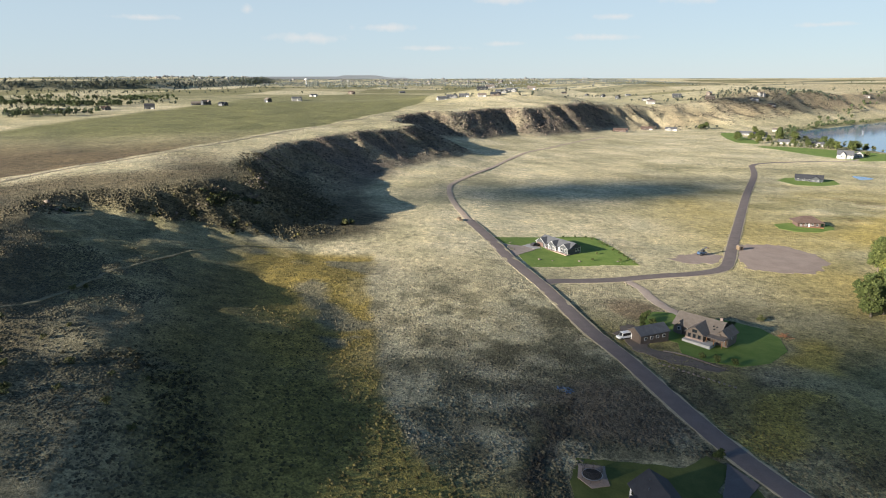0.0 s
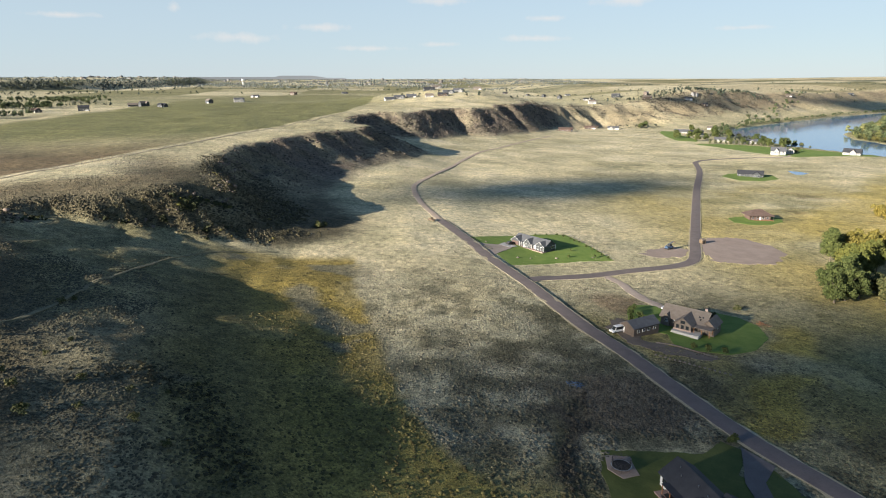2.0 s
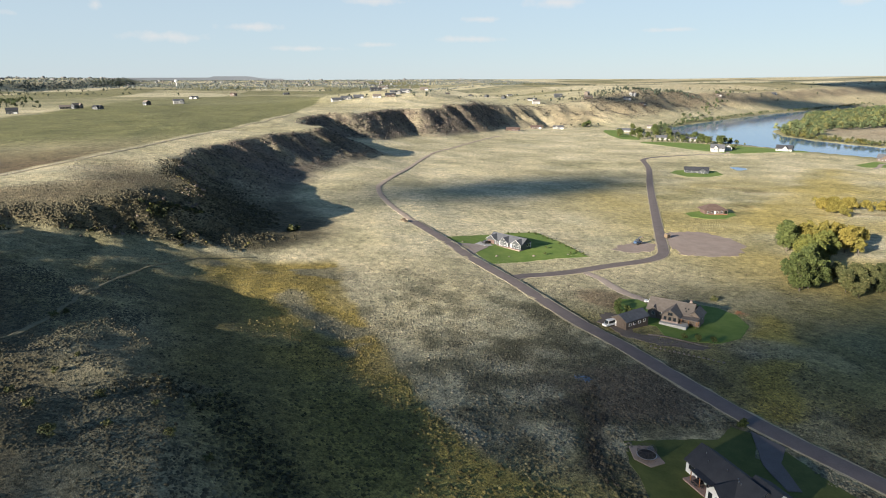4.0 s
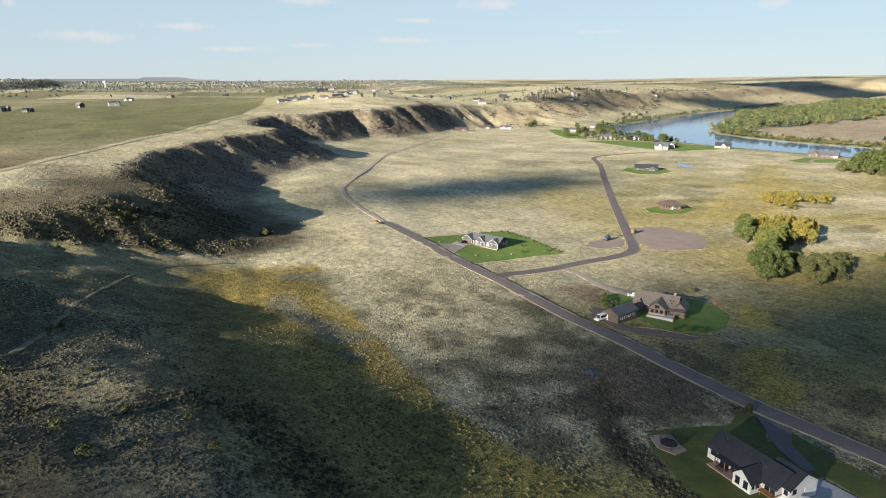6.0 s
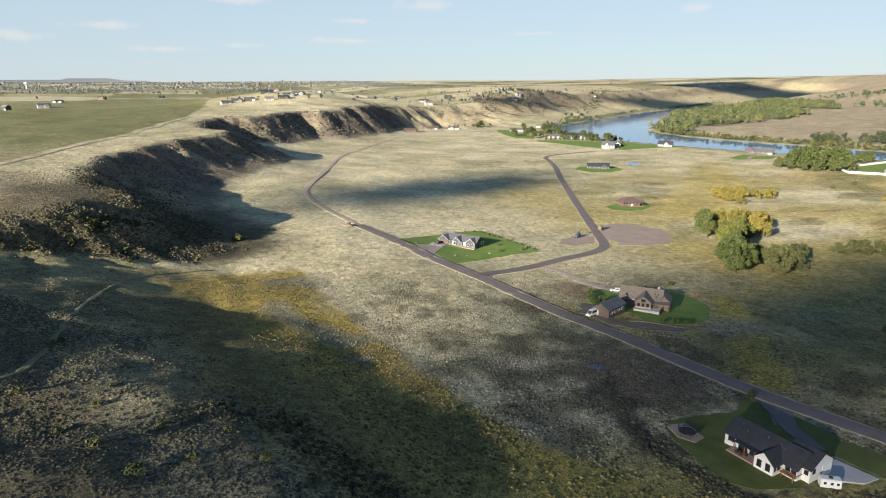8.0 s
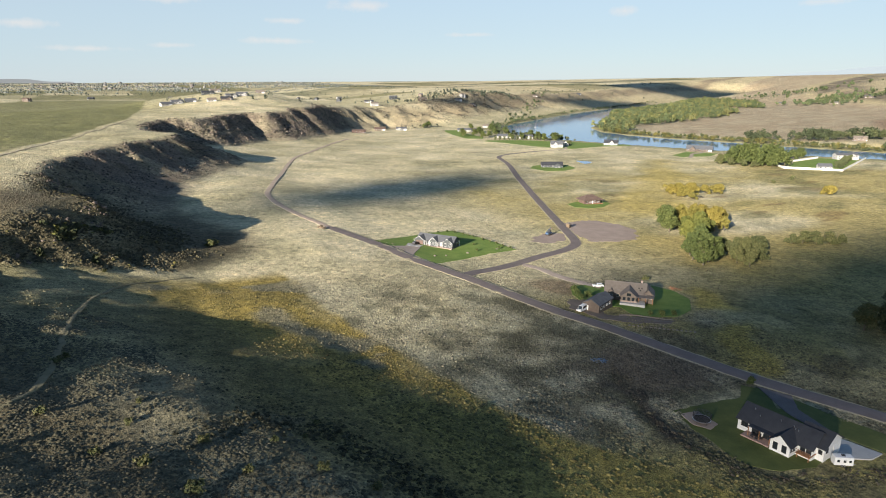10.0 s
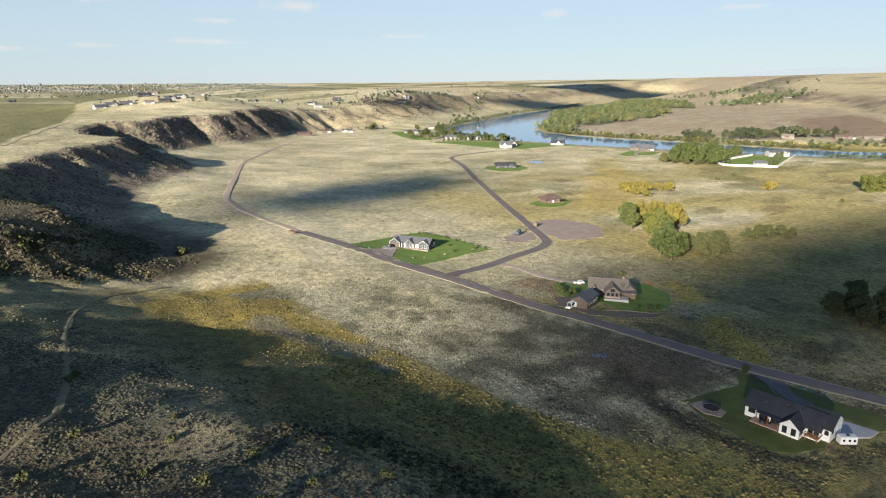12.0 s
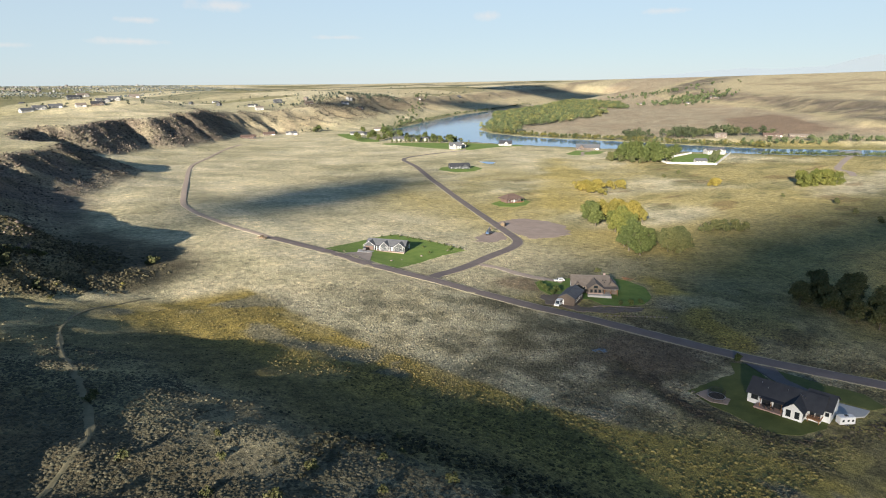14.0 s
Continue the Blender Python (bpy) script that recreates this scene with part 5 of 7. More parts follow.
ribbon("house_drive", [(560, 588), (578, 600), (600, 618), (622, 622), (632, 632)], 4.5, GRAVEL, "curving pale drive of the brown riverside house", 0.2, "driveway", 0.4)
ribbon("bank_drive", [(633, 285), (665, 300), (682, 318), (740, 335), (800, 350), (850, 360)], 7.0, GRAVEL, "pale drive to the house on the river bank", 0.2, "driveway", 0.8)

# pond
flat_patch("pond", [(399, 596), (409, 600), (419, 607), (416, 618), (408, 625), (402, 612)], WATER_MAT, "small pond in the meadow", "pond", 0.1, 6, 0.8)

# ---- trees ----
LEAF_GREEN = foliage("cottonwood_leaves", (0.042, 0.058, 0.018), (0.07, 0.09, 0.028), (0.11, 0.128, 0.042))
LEAF_GOLD = foliage("autumn_leaves", (0.125, 0.108, 0.026), (0.19, 0.158, 0.038), (0.26, 0.215, 0.058))
LEAF_LIME = foliage("turning_leaves", (0.066, 0.08, 0.02), (0.108, 0.118, 0.03), (0.165, 0.165, 0.044))
LEAF_GREY = foliage("willow_leaves", (0.055, 0.065, 0.025), (0.09, 0.1, 0.04), (0.15, 0.14, 0.065))
LEAF_DARK = foliage("dark_leaves", (0.05, 0.062, 0.03), (0.08, 0.095, 0.044), (0.12, 0.13, 0.065))


def tree_thing(seed, tall, wide, leaf_mat, label, category="tree", leaves=2600, leaf=0.42, low=0.12, group=""):
    """A tree at the origin: tapered trunk with limbs, and a crown of many small leaves in uneven lobes."""
    rs = random.Random(seed)
    e = new("tree" if category == "tree" else "shrub")
    tagged(e, label, category, group)
    bm = bmesh.new()
    top = Vector((rs.uniform(-0.4, 0.4), rs.uniform(-0.4, 0.4), tall * 0.62))
    r0 = 0.035 * tall
    rod(bm, (0, 0, -0.8), top * 0.5, r0, 8, r0 * 0.7)
    rod(bm, top * 0.5, top, r0 * 0.7, 7, r0 * 0.25)
    lobes = []
    n = 9 if category == "tree" else 6
    for k in range(n):
        a = 2 * math.pi * (k / n) + rs.uniform(-0.4, 0.4)
        f = rs.uniform(low + 0.1, 0.82)
        out = wide * 0.5 * rs.uniform(0.35, 0.85) * (1.1 - 0.55 * abs(f - 0.45))
        c = Vector((math.cos(a) * out, math.sin(a) * out, tall * f))
        rod(bm, top * min(0.95, f * 0.7 + 0.1), c, r0 * 0.3, 5, r0 * 0.08)
        size = wide * rs.uniform(0.17, 0.27)
        lobes.append((c.x, c.y, c.z, size, size * rs.uniform(0.8, 1.2)))
    lobes.append((top.x, top.y, tall * 0.8, wide * 0.25, tall * 0.2))
    lobes.append((0, 0, tall * (0.42 + low * 0.5), wide * 0.3, tall * 0.24))
    part("trunk", bm, BARK, e)
    v, t = leaf_cloud(seed, lobes, leaves, leaf)
    v[:, 2] = np.maximum(v[:, 2], 0.1)
    me = bpy.data.meshes.new("crown")
    me.from_pydata(v.tolist(), [], t.tolist())
    me.materials.append(leaf_mat)
    c = new("crown", me)
    c.parent = e
    return e


def plant(proto, places, first=True):
    """Put the prototype at the first place and copies at the rest: (x, y, scale)."""
    rs = random.Random(len(places))
    for k, (x, y, sc) in enumerate(places):
        m = pose(x, y, ground(x, y) - 0.05, 0, 0, rs.uniform(0, 360))
        if k == 0:
            proto.scale = (sc, sc, sc)
            proto.matrix_basis = m @ Matrix.Diagonal((sc, sc, sc, 1))
        else:
            proto.scale = (1, 1, 1)
            c = copy_thing(proto, m)
            c.matrix_basis = m @ Matrix.Diagonal((sc, sc, sc, 1))
    x, y, sc = places[0]
    proto.matrix_basis = pose(x, y, ground(x, y) - 0.05, 0, 0, 40) @ Matrix.Diagonal((sc, sc, sc, 1))


grove = "cottonwood grove"
plant(tree_thing(11, 12.5, 9.5, LEAF_GOLD, "golden autumn cottonwood in the meadow", group=grove, leaves=3600, leaf=0.38),
      [(245, 289, 1.15), (236, 297, 1.2), (253, 295, 1.15), (230, 304, 1.1), (243, 303, 1.2), (261, 298, 1.0), (252, 305, 1.1), (268, 303, 0.9), (260, 309, 0.95), (240, 311, 1.1), (248, 283, 0.8), (275, 310, 0.75)])
plant(tree_thing(12, 14, 9.5, LEAF_GREEN, "green cottonwood with dense leaves in the meadow", group=grove, leaves=3800, leaf=0.38),
      [(218, 299, 1.1), (214, 296, 0.95), (222, 306, 1.1), (225, 312, 1.0), (167, 230, 0.95), (174, 233, 1.05), (171, 240, 1.05), (179, 241, 1.1), (185, 248, 1.1), (191, 253, 1.1), (182, 235, 0.9), (178, 248, 0.9)])
plant(tree_thing(13, 13, 9.5, LEAF_LIME, "yellow-green cottonwood at the meadow's edge", group=grove, leaves=3500, leaf=0.38),
      [(198, 260, 1.1), (205, 265, 1.1), (212, 272, 1.1), (219, 278, 1.05), (226, 283, 1.0), (233, 288, 1.0), (208, 276, 1.0), (200, 268, 1.0), (216, 284, 0.95), (193, 258, 1.0), (222, 274, 0.85)])
plant(tree_thing(14, 9, 8, LEAF_GREY, "grey-green willow thicket beside the grove", "tree", 2500, 0.36, 0.0, grove),
      [(197, 243, 1.0), (203, 238, 1.05), (209, 236, 1.0), (216, 238, 1.0), (222, 240, 0.9), (228, 242, 0.8), (192, 233, 1.0), (199, 231, 1.0), (206, 229, 0.95), (187, 226, 0.95), (194, 223, 0.9), (186, 218, 0.8), (202, 223, 0.85), (212, 231, 0.85), (192, 241, 0.9)])
thicket = "willow thickets of the meadow"
plant(tree_thing(15, 6.5, 9, LEAF_GOLD, "low yellowing willow thicket in the meadow", "shrub", 1700, 0.42, 0.0, thicket),
      [(328, 399, 1.1), (324, 386, 1.1), (326, 376, 0.9), (334, 408, 1.2), (340, 400, 1.2), (346, 396, 1.25), (353, 401, 1.3), (360, 392, 1.15), (366, 386, 1.0), (374, 392, 1.0), (384, 398, 0.9), (348, 412, 1.1), (390, 404, 0.6), (451, 341, 1.3), (457, 346, 0.9)])
plant(tree_thing(16, 8, 9, LEAF_GREY, "grey-green shrub thicket in the meadow", "shrub", 1700, 0.4, 0.0, thicket),
      [(262, 240, 1.0), (268, 236, 1.0), (275, 232, 1.0), (281, 229, 0.8), (255, 242, 0.8), (270, 243, 0.8), (505, 411, 0.6), (466, 404, 0.5), (443, 275, 0.45), (446, 234, 0.6), (406, 207, 0.5), (377, 182, 0.6)])
plant(tree_thing(17, 12, 12, LEAF_LIME, "bright green willow clump in the open meadow", group=thicket, leaves=2400, leaf=0.52, low=0.0),
      [(520, 288, 0.95), (528, 296, 1.0), (538, 300, 1.0), (532, 284, 1.0), (545, 292, 1.05), (545, 278, 1.0), (556, 287, 1.05), (558, 274, 1.0), (568, 284, 1.0), (570, 296, 0.95), (578, 288, 0.85), (553, 302, 0.9)])
plant(tree_thing(18, 10, 9, LEAF_GREY, "grey-green cottonwood in the damp hollow", group="dark hollow grove", leaves=2400, leaf=0.42),
      [(145, 140, 0.8), (152, 143, 0.85), (149, 133, 0.9), (158, 138, 0.95), (143, 128, 0.85), (152, 124, 1.0), (165, 140, 1.0), (141, 118, 0.85), (149, 114, 1.0), (139, 110, 0.9), (160, 128, 1.0), (160, 116, 1.0),
       (150, 104, 1.0), (170, 130, 1.0), (170, 118, 1.0), (162, 105, 1.0), (142, 100, 0.9), (175, 145, 0.9), (180, 132, 1.0), (154, 94, 0.95), (172, 106, 1.0)])
villa_trees = "trees by the river houses"
plant(tree_thing(19, 13, 13, LEAF_GREEN, "broad green cottonwood near the riverside houses", group=villa_trees, leaves=1500, leaf=0.72),
      [(552, 520, 1.35), (560, 508, 1.5), (572, 500, 1.5), (582, 490, 1.4), (592, 480, 1.3), (588, 505, 1.65), (602, 496, 1.5), (606, 515, 1.7), (578, 520, 1.65), (592, 528, 1.7), (566, 530, 1.5), (612, 534, 1.6), (626, 520, 1.5), (600, 545, 1.5),
       (640, 534, 1.1), (655, 545, 1.1), (660, 515, 1.0), (690, 525, 1.0), (563, 492, 1.1), (574, 482, 1.0),
       (548, 895, 0.9), (535, 880, 0.8), (600, 900, 0.7), (560, 935, 0.9), (552, 1000, 1.0), (540, 1020, 0.9), (560, 1060, 1.0), (575, 1090, 1.0), (545, 1115, 0.9), (480, 1190, 0.8), (492, 1198, 0.9),
       (500, 905, 0.8), (515, 895, 0.8), (535, 860, 0.9), (548, 850, 0.8), (560, 868, 0.9), (575, 880, 0.9), (470, 945, 0.9), (480, 990, 0.9), (500, 1010, 1.0), (470, 1015, 0.9), (520, 1040, 0.9), (455, 985, 0.8), (495, 965, 0.8), (520, 985, 0.9)])
plant(tree_thing(20, 9, 10, LEAF_GREY, "dull green cottonwood on the river bank", group=villa_trees, leaves=1300, leaf=0.62, low=0.02),
      [(545, 530, 1.0), (556, 536, 1.0), (545, 515, 1.0), (548, 500, 0.9), (566, 545, 1.0), (555, 492, 0.8), (580, 950, 0.8), (585, 985, 0.9), (575, 1010, 0.9), (590, 1030, 0.8), (595, 915, 0.8), (560, 905, 0.8), (605, 890, 0.7), (602, 865, 0.5), (520, 805, 0.6), (530, 790, 0.7)])
plant(tree_thing(21, 7, 5, LEAF_DARK, "dark evergreen garden tree in a row", group="garden rows", leaves=900, leaf=0.5, low=0.0),
      [(470 + 6.2 * k, 905 - 3.6 * k, 0.9) for k in range(11)] + [(632 + 9.5 * k, 440 + 4.4 * k, 1.0) for k in range(10)] + [(636 + 9.5 * k, 447 + 4.4 * k, 0.9) for k in range(9)])
plant(tree_thing(22, 3, 2.6, LEAF_GREEN, "young garden tree on the lawn", "shrub", 420, 0.3, 0.0, "young garden trees"),
      [(81.5, 334, 0.6), (87.5, 312, 0.5), (90, 302, 0.5), (86, 293, 0.55), (90.5, 296.5, 0.5), (72.3, 292.5, 0.5), (86, 320, 0.5), (84, 328, 0.5), (89, 307, 0.45), (92, 291, 0.55), (85, 324, 0.45), (79, 338, 0.5), (73, 338, 0.45), (66, 336, 0.45), (77, 304, 0.45), (74, 208, 1.1), (71.5, 211, 1.0), (73, 214, 1.0), (76, 219, 0.9), (70, 206.5, 0.9), (81, 181, 0.8), (85, 179, 0.9), (90, 178, 0.8), (62.5, 124.8, 0.9)])
plant(tree_thing(23, 2.2, 3.4, LEAF_GREY, "rounded dry shrub on the slope", "shrub", 420, 0.28, 0.0, "slope shrubs"),
      [(-53, 330, 1.6), (-50, 334, 1.2), (-103, 172, 0.5), (-64, 124, 0.35), (-90, 141, 0.4), (105, 214, 0.9), (120, 222, 1.0)])

plant(tree_thing(24, 1.5, 2.4, LEAF_GREY, "small olive shrub on the near hill", "shrub", 260, 0.2, 0.0, "hill shrubs"),
      [(-90.4, 117.9, 1.1), (-84.2, 108.9, 1.2), (-65, 109, 0.9), (-97, 126, 0.8), (-76, 112, 0.8), (-105, 139, 0.9), (-104.5, 168, 1.0), (-70, 121, 0.7), (-81, 125, 0.9), (-58, 104, 0.8), (-92, 134, 0.7), (-112, 128, 0.9), (-60, 131, 0.6)])

# ---- woods along the river and far groves ----
LEAF_ATTR = attr_material("river_wood_leaves", 0.8, 0.28)


def woods(name, places, scale, palette, label, seed, leaves=90, leaf=1.25):
    rs = np.random.RandomState(seed)
    shapes = []
    for k in range(5):
        q = random.Random(seed * 10 + k)
        lob = [(q.uniform(-2.4, 2.4), q.uniform(-2.4, 2.4), q.uniform(3.2, 8.0), q.uniform(1.7, 2.9), q.uniform(1.7, 3.0)) for _ in range(6)]
        v, t = leaf_cloud(seed * 7 + k, lob, leaves, leaf)
        stem, st = np.array([(0.3, 0, -1), (-0.15, 0.26, -1), (-0.15, -0.26, -1), (0, 0, 6.0)]), np.array([(0, 1, 3), (1, 2, 3), (2, 0, 3)])
        shapes.append((np.concatenate([v, stem]), np.concatenate([t, st + len(v)])))
    p = np.array(places)
    rgb = np.array(palette)[rs.randint(0, len(palette), len(p))] * (0.8 + 0.4 * rs.rand(len(p), 1))
    return scatter(name, shapes, p[:, 0], p[:, 1], scale * (0.6 + 0.6 * rs.rand(len(p))), np.ones(len(p)), rgb, LEAF_ATTR, label, "woods", seed)


_r = np.random.RandomState(77)
cx, cy = _r.uniform(690, 2100, 60000), _r.uniform(480, 2000, 60000)
rdist = river_distance(cx, cy)
_, rbank, _ = along(cx, cy, [(q[0], q[1]) for q in RIVER])
dens = vnoise(cx, cy, 90, 3, 31)
isle = (rbank > 0) & (rdist > 3) & (cy > 930) & (rdist < 60 + 240 * smooth(960, 1150, cy) * (0.4 + dens)) & (dens > 0.3)
strip = (rbank > 0) & (rdist > 2) & (rdist < 28) & (cy <= 960) & (dens > 0.18)
pts_isle = np.stack([cx, cy], 1)[isle][:2600]
pts_strip = np.stack([cx, cy], 1)[strip][:1000]
GREENS = [(0.075, 0.1, 0.046), (0.09, 0.11, 0.05), (0.13, 0.14, 0.05), (0.06, 0.08, 0.038), (0.15, 0.148, 0.058)]
woods("river_woods", pts_isle, 1.3, GREENS, "cottonwood woods on the river island, green turning yellow", 41, 85, 1.1)
woods("bank_thicket", pts_strip, 0.8, [(0.12, 0.112, 0.034), (0.13, 0.118, 0.036), (0.075, 0.085, 0.034), (0.06, 0.075, 0.034)], "yellowing thicket along the far river bank", 42, 110, 0.8)
far = [(865 + 215 * u + _r.randn() * 12, 665 - 75 * u + _r.randn() * 22) for u in _r.rand(85)]
far += [(838 + _r.randn() * 11, 690 + _r.randn() * 11) for _ in range(14)]
far += [(930 + 5.5 * k + _r.randn() * 3, 470 - 4.2 * k + _r.randn() * 5) for k in range(60)]
far += [(600 + k * 14 + _r.randn() * 10, 1120 + k * 15 + _r.randn() * 10) for k in range(40)]
far += [(880 + k * 7 + _r.randn() * 5, 520 - k * 5 + _r.randn() * 5) for k in range(24)]
bx, by = _r.uniform(500, 2000, 26000), _r.uniform(1000, 1900, 26000)
bd = river_distance(bx, by)
_, bside, _ = along(bx, by, [(q[0], q[1]) for q in RIVER])
near_bank = (bside < 0) & (bd > 2) & (bd < 22) & (vnoise(bx, by, 60, 2, 64) > 0.38)
woods("near_bank_brush", np.stack([bx, by], 1)[near_bank][:300], 0.62, GREENS[:2] + GREENS[3:4], "dark brush along the foot of the river hills", 46, 70, 1.1)
qx, qy = _r.uniform(690, 1120, 30000), _r.uniform(90, 640, 30000)
qd = river_distance(qx, qy)
_, qside, _ = along(qx, qy, [(q[0], q[1]) for q in RIVER])
low_bank = (qside < 0) & (qd > 1) & (qd < 14) & (vnoise(qx, qy, 40, 2, 65) > 0.36) & (qy < 470)
woods("villa_bank_brush", np.stack([qx, qy], 1)[low_bank][:420], 0.5, GREENS[:2] + GREENS[3:4], "dark willow brush on the near river bank", 50, 60, 1.2)
woods("dark_bank_grove", far[:99], 1.6, [(0.045, 0.058, 0.03), (0.055, 0.07, 0.034), (0.07, 0.08, 0.036)], "dark tall cottonwood grove on the far bank", 47, 130, 0.8)
woods("bank_trees", far[99:], 1.0, GREENS[:2] + GREENS[3:4], "loose cottonwoods on the far bank terraces", 43, 100, 1.05)
beyond = [(2290 + 130 * _r.randn(), 1440 + 55 * _r.randn()) for _ in range(150)] + [(2560 + 260 * _r.randn(), 1760 + 40 * _r.randn()) for _ in range(60)]
woods("terrace_groves", beyond, 1.5, GREENS[:2] + GREENS[3:4], "dusky groves round farms at the foot of the far bluff", 45, 50, 1.7)
dist = [(x + _r.randn() * sx, y + _r.randn() * sy) for x, y, sx, sy, n in (
    (-560, 800, 45, 12, 26), (-640, 1060, 60, 30, 24), (-800, 1420, 120, 50, 40), (-520, 1120, 40, 15, 24), (-880, 1780, 200, 60, 110), (-500, 842, 30, 8, 16), (700, 1470, 90, 18, 46), (850, 1560, 110, 18, 40),
    (500, 1930, 120, 40, 40), (-300, 2250, 380, 30, 90), (300, 2500, 600, 40, 110), (-900, 2500, 500, 60, 120), (900, 2700, 500, 40, 80), (2500, 1780, 240, 40, 80), (1250, 1780, 90, 20, 20), (2150, 2300, 260, 60, 90), (1500, 1960, 200, 30, 40), (112, 1180, 40, 14, 10), (30, 1180, 20, 6, 7), (440, 1395, 18, 10, 8), (480, 1195, 16, 8, 10)) for _ in range(n)]
dist += [(_r.uniform(-3600, 900), _r.choice([2300, 2700, 3200, 3700, 4200]) + 40 * _r.randn()) for _ in range(700)]
dist += [(x + 55 * _r.randn(), y + 26 * _r.randn()) for x, y in ((-560, 1010), (-700, 1180), (-640, 940), (-760, 1320), (-950, 1500), (-520, 790)) for _ in range(9)]
dist += [(470 + 190 * u + 12 * _r.randn(), 1375 + 70 * u + 10 * _r.randn()) for u in _r.rand(46)] + [(600 + 8 * _r.randn(), 900 + 130 * u) for u in _r.rand(26)] + [(545 + 14 * _r.randn(), 930 + 110 * u) for u in _r.rand(30)]
dist += [(640 + 300 * u + 14 * _r.randn(), 1455 + 130 * u + 12 * _r.randn()) for u in _r.rand(120)]
bottoms = [(-767 + 230 * u + 16 * _r.randn(), 1125 - 70 * u + 22 * _r.randn()) for u in _r.rand(150)] + [(-525 + 75 * u + 9 * _r.randn(), 782 + 22 * u + 10 * _r.randn()) for u in _r.rand(34)]
bottoms += [(-628 + 30 * _r.randn(), 1345 + 55 * _r.randn()) for _ in range(60)] + [(-900 + 150 * _r.randn(), 1330 + 60 * _r.randn()) for _ in range(90)]
woods("bottomland_woods", bottoms, 1.0, GREENS[:2] + GREENS[3:4], "dark cottonwoods along the far river bottoms", 48, 60, 1.25)
scarp = [(a[0] + (b[0] - a[0]) * u + 22 * _r.randn() - 25, a[1] + (b[1] - a[1]) * u + 22 * _r.randn() + 25) for a, b in zip(MESA[:5], MESA[1:6]) for u in _r.rand(130)]
woods("scarp_woods", scarp, 1.1, [(0.085, 0.1, 0.085), (0.1, 0.115, 0.095)], "dark brush on the scarp of the distant mesa", 49, 22, 1.9)
# blue-green lift in these tree colours stands in for distance haze
woods("far_groves", dist, 0.65, [(0.05, 0.065, 0.05), (0.06, 0.078, 0.056), (0.075, 0.088, 0.058)], "dark distant groves among prairie farms", 44, 24, 1.7)

# ---- sage, tussocks, rocks ----
TUFT = attr_material("dry_tufts", 0.95, 0.22)
ROCKS = attr_material("bluff_rocks", 0.9, 0.3)
domes = [dome_shape(k, 5) for k in range(10)]
bushes = [bush_shape(k + 40) for k in range(10)]
small = [brush_shape(k + 20, 4) for k in range(8)]
rocks = [rock_shape(k) for k in range(6)]
KEEP = []


def off_roads(x, y):
    """True where growth may stand: clear of roads, lawns and houses."""
    ok = np.ones(x.shape, bool)
    for line, w in ((MAIN, 4.6), (LANE, 3.4), (SIDE, 4.3)):
        d, _, _ = along(x, y, [tuple(p) for p in line])
        ok &= d > w
    for ax, ay, r in ((46, 106, 21), (60, 304, 26), (66, 320, 22), (92, 201, 25), (70, 196, 13), (232, 394, 24), (175, 314, 26), (128, 308, 15), (84, 242, 14), (33, 298, 8), (62, 116, 9), (58, 92, 13), (34, 98, 9)):
        ok &= np.hypot(x - ax, y - ay) > r
    return ok


def sown(seed, n, x0, x1, y0, y1):
    rs = np.random.RandomState(seed)
    x, y = rs.uniform(x0, x1, n), rs.uniform(y0, y1, n)
    return rs, x, y


# sage and bunch grass near the flight line
rs, x, y = sown(101, 112000, -150, 110, 82, 262)
s, _ = rim(x, y)
swale = smooth(-40, -62, x + (y - 180) * 0.25) * smooth(0, -25, s + 22)
want = (0.3 + 0.7 * smooth(0.35, 0.6, vnoise(x, y, 14, 3, 51))) * (1 - 0.8 * swale) * (1 - 0.7 * smooth(150, 235, y)) * smooth(-18, -30, s)
m = off_roads(x, y) & (rs.rand(len(x)) < want)
x, y, s = x[m], y[m], s[m]
base = cover(x, y, x * 0)
hue = rs.rand(len(x), 1)
rgb = (0.85 * base + 0.15 * np.array((0.2, 0.19, 0.13))) * np.where(hue < 0.3, 0.36, np.where(hue < 0.7, 0.62, 0.78)) * (0.8 + 0.4 * rs.rand(len(x), 1))
scatter("sagebrush", domes, x, y, (0.15 + 0.38 * rs.rand(len(x)) ** 2.6) * (1 + 0.25 * smooth(160, 130, y)), 0.4 + 0.4 * rs.rand(len(x)), rgb, TUFT, "low grey-green sagebrush and dry bunch grass", "sagebrush", 3)
# bunch grass further out
rs, x, y = sown(102, 60000, -110, 330, 245, 620)
s, _ = rim(x, y)
m = off_roads(x, y) & (rs.rand(len(x)) < 0.2 + 0.4 * smooth(0.4, 0.62, vnoise(x, y, 22, 3, 52))) & (s < -15)
x, y = x[m], y[m]
rgb = cover(x, y, x * 0) * np.where(rs.rand(len(x), 1) < 0.6, 0.36, 0.85) * (0.8 + 0.4 * rs.rand(len(x), 1))
scatter("bunch_grass", small, x, y, 0.2 + 0.3 * rs.rand(len(x)) ** 2, 0.4 + 0.35 * rs.rand(len(x)), rgb, TUFT, "pale dry bunch grass of the open flat", "grass", 4)
rs, x, y = sown(103, 50000, 64, 420, 85, 300)
m = off_roads(x, y) & (rs.rand(len(x)) < (0.15 + 0.85 * smooth(0.4, 0.6, vnoise(x, y, 18, 3, 53))) * smooth(330, 190, x) * (0.35 + 0.65 * smooth(125, 90, x)) * smooth(300, 230, y + 20 * vnoise(x, y, 30, 2, 61)))
x, y = x[m], y[m]
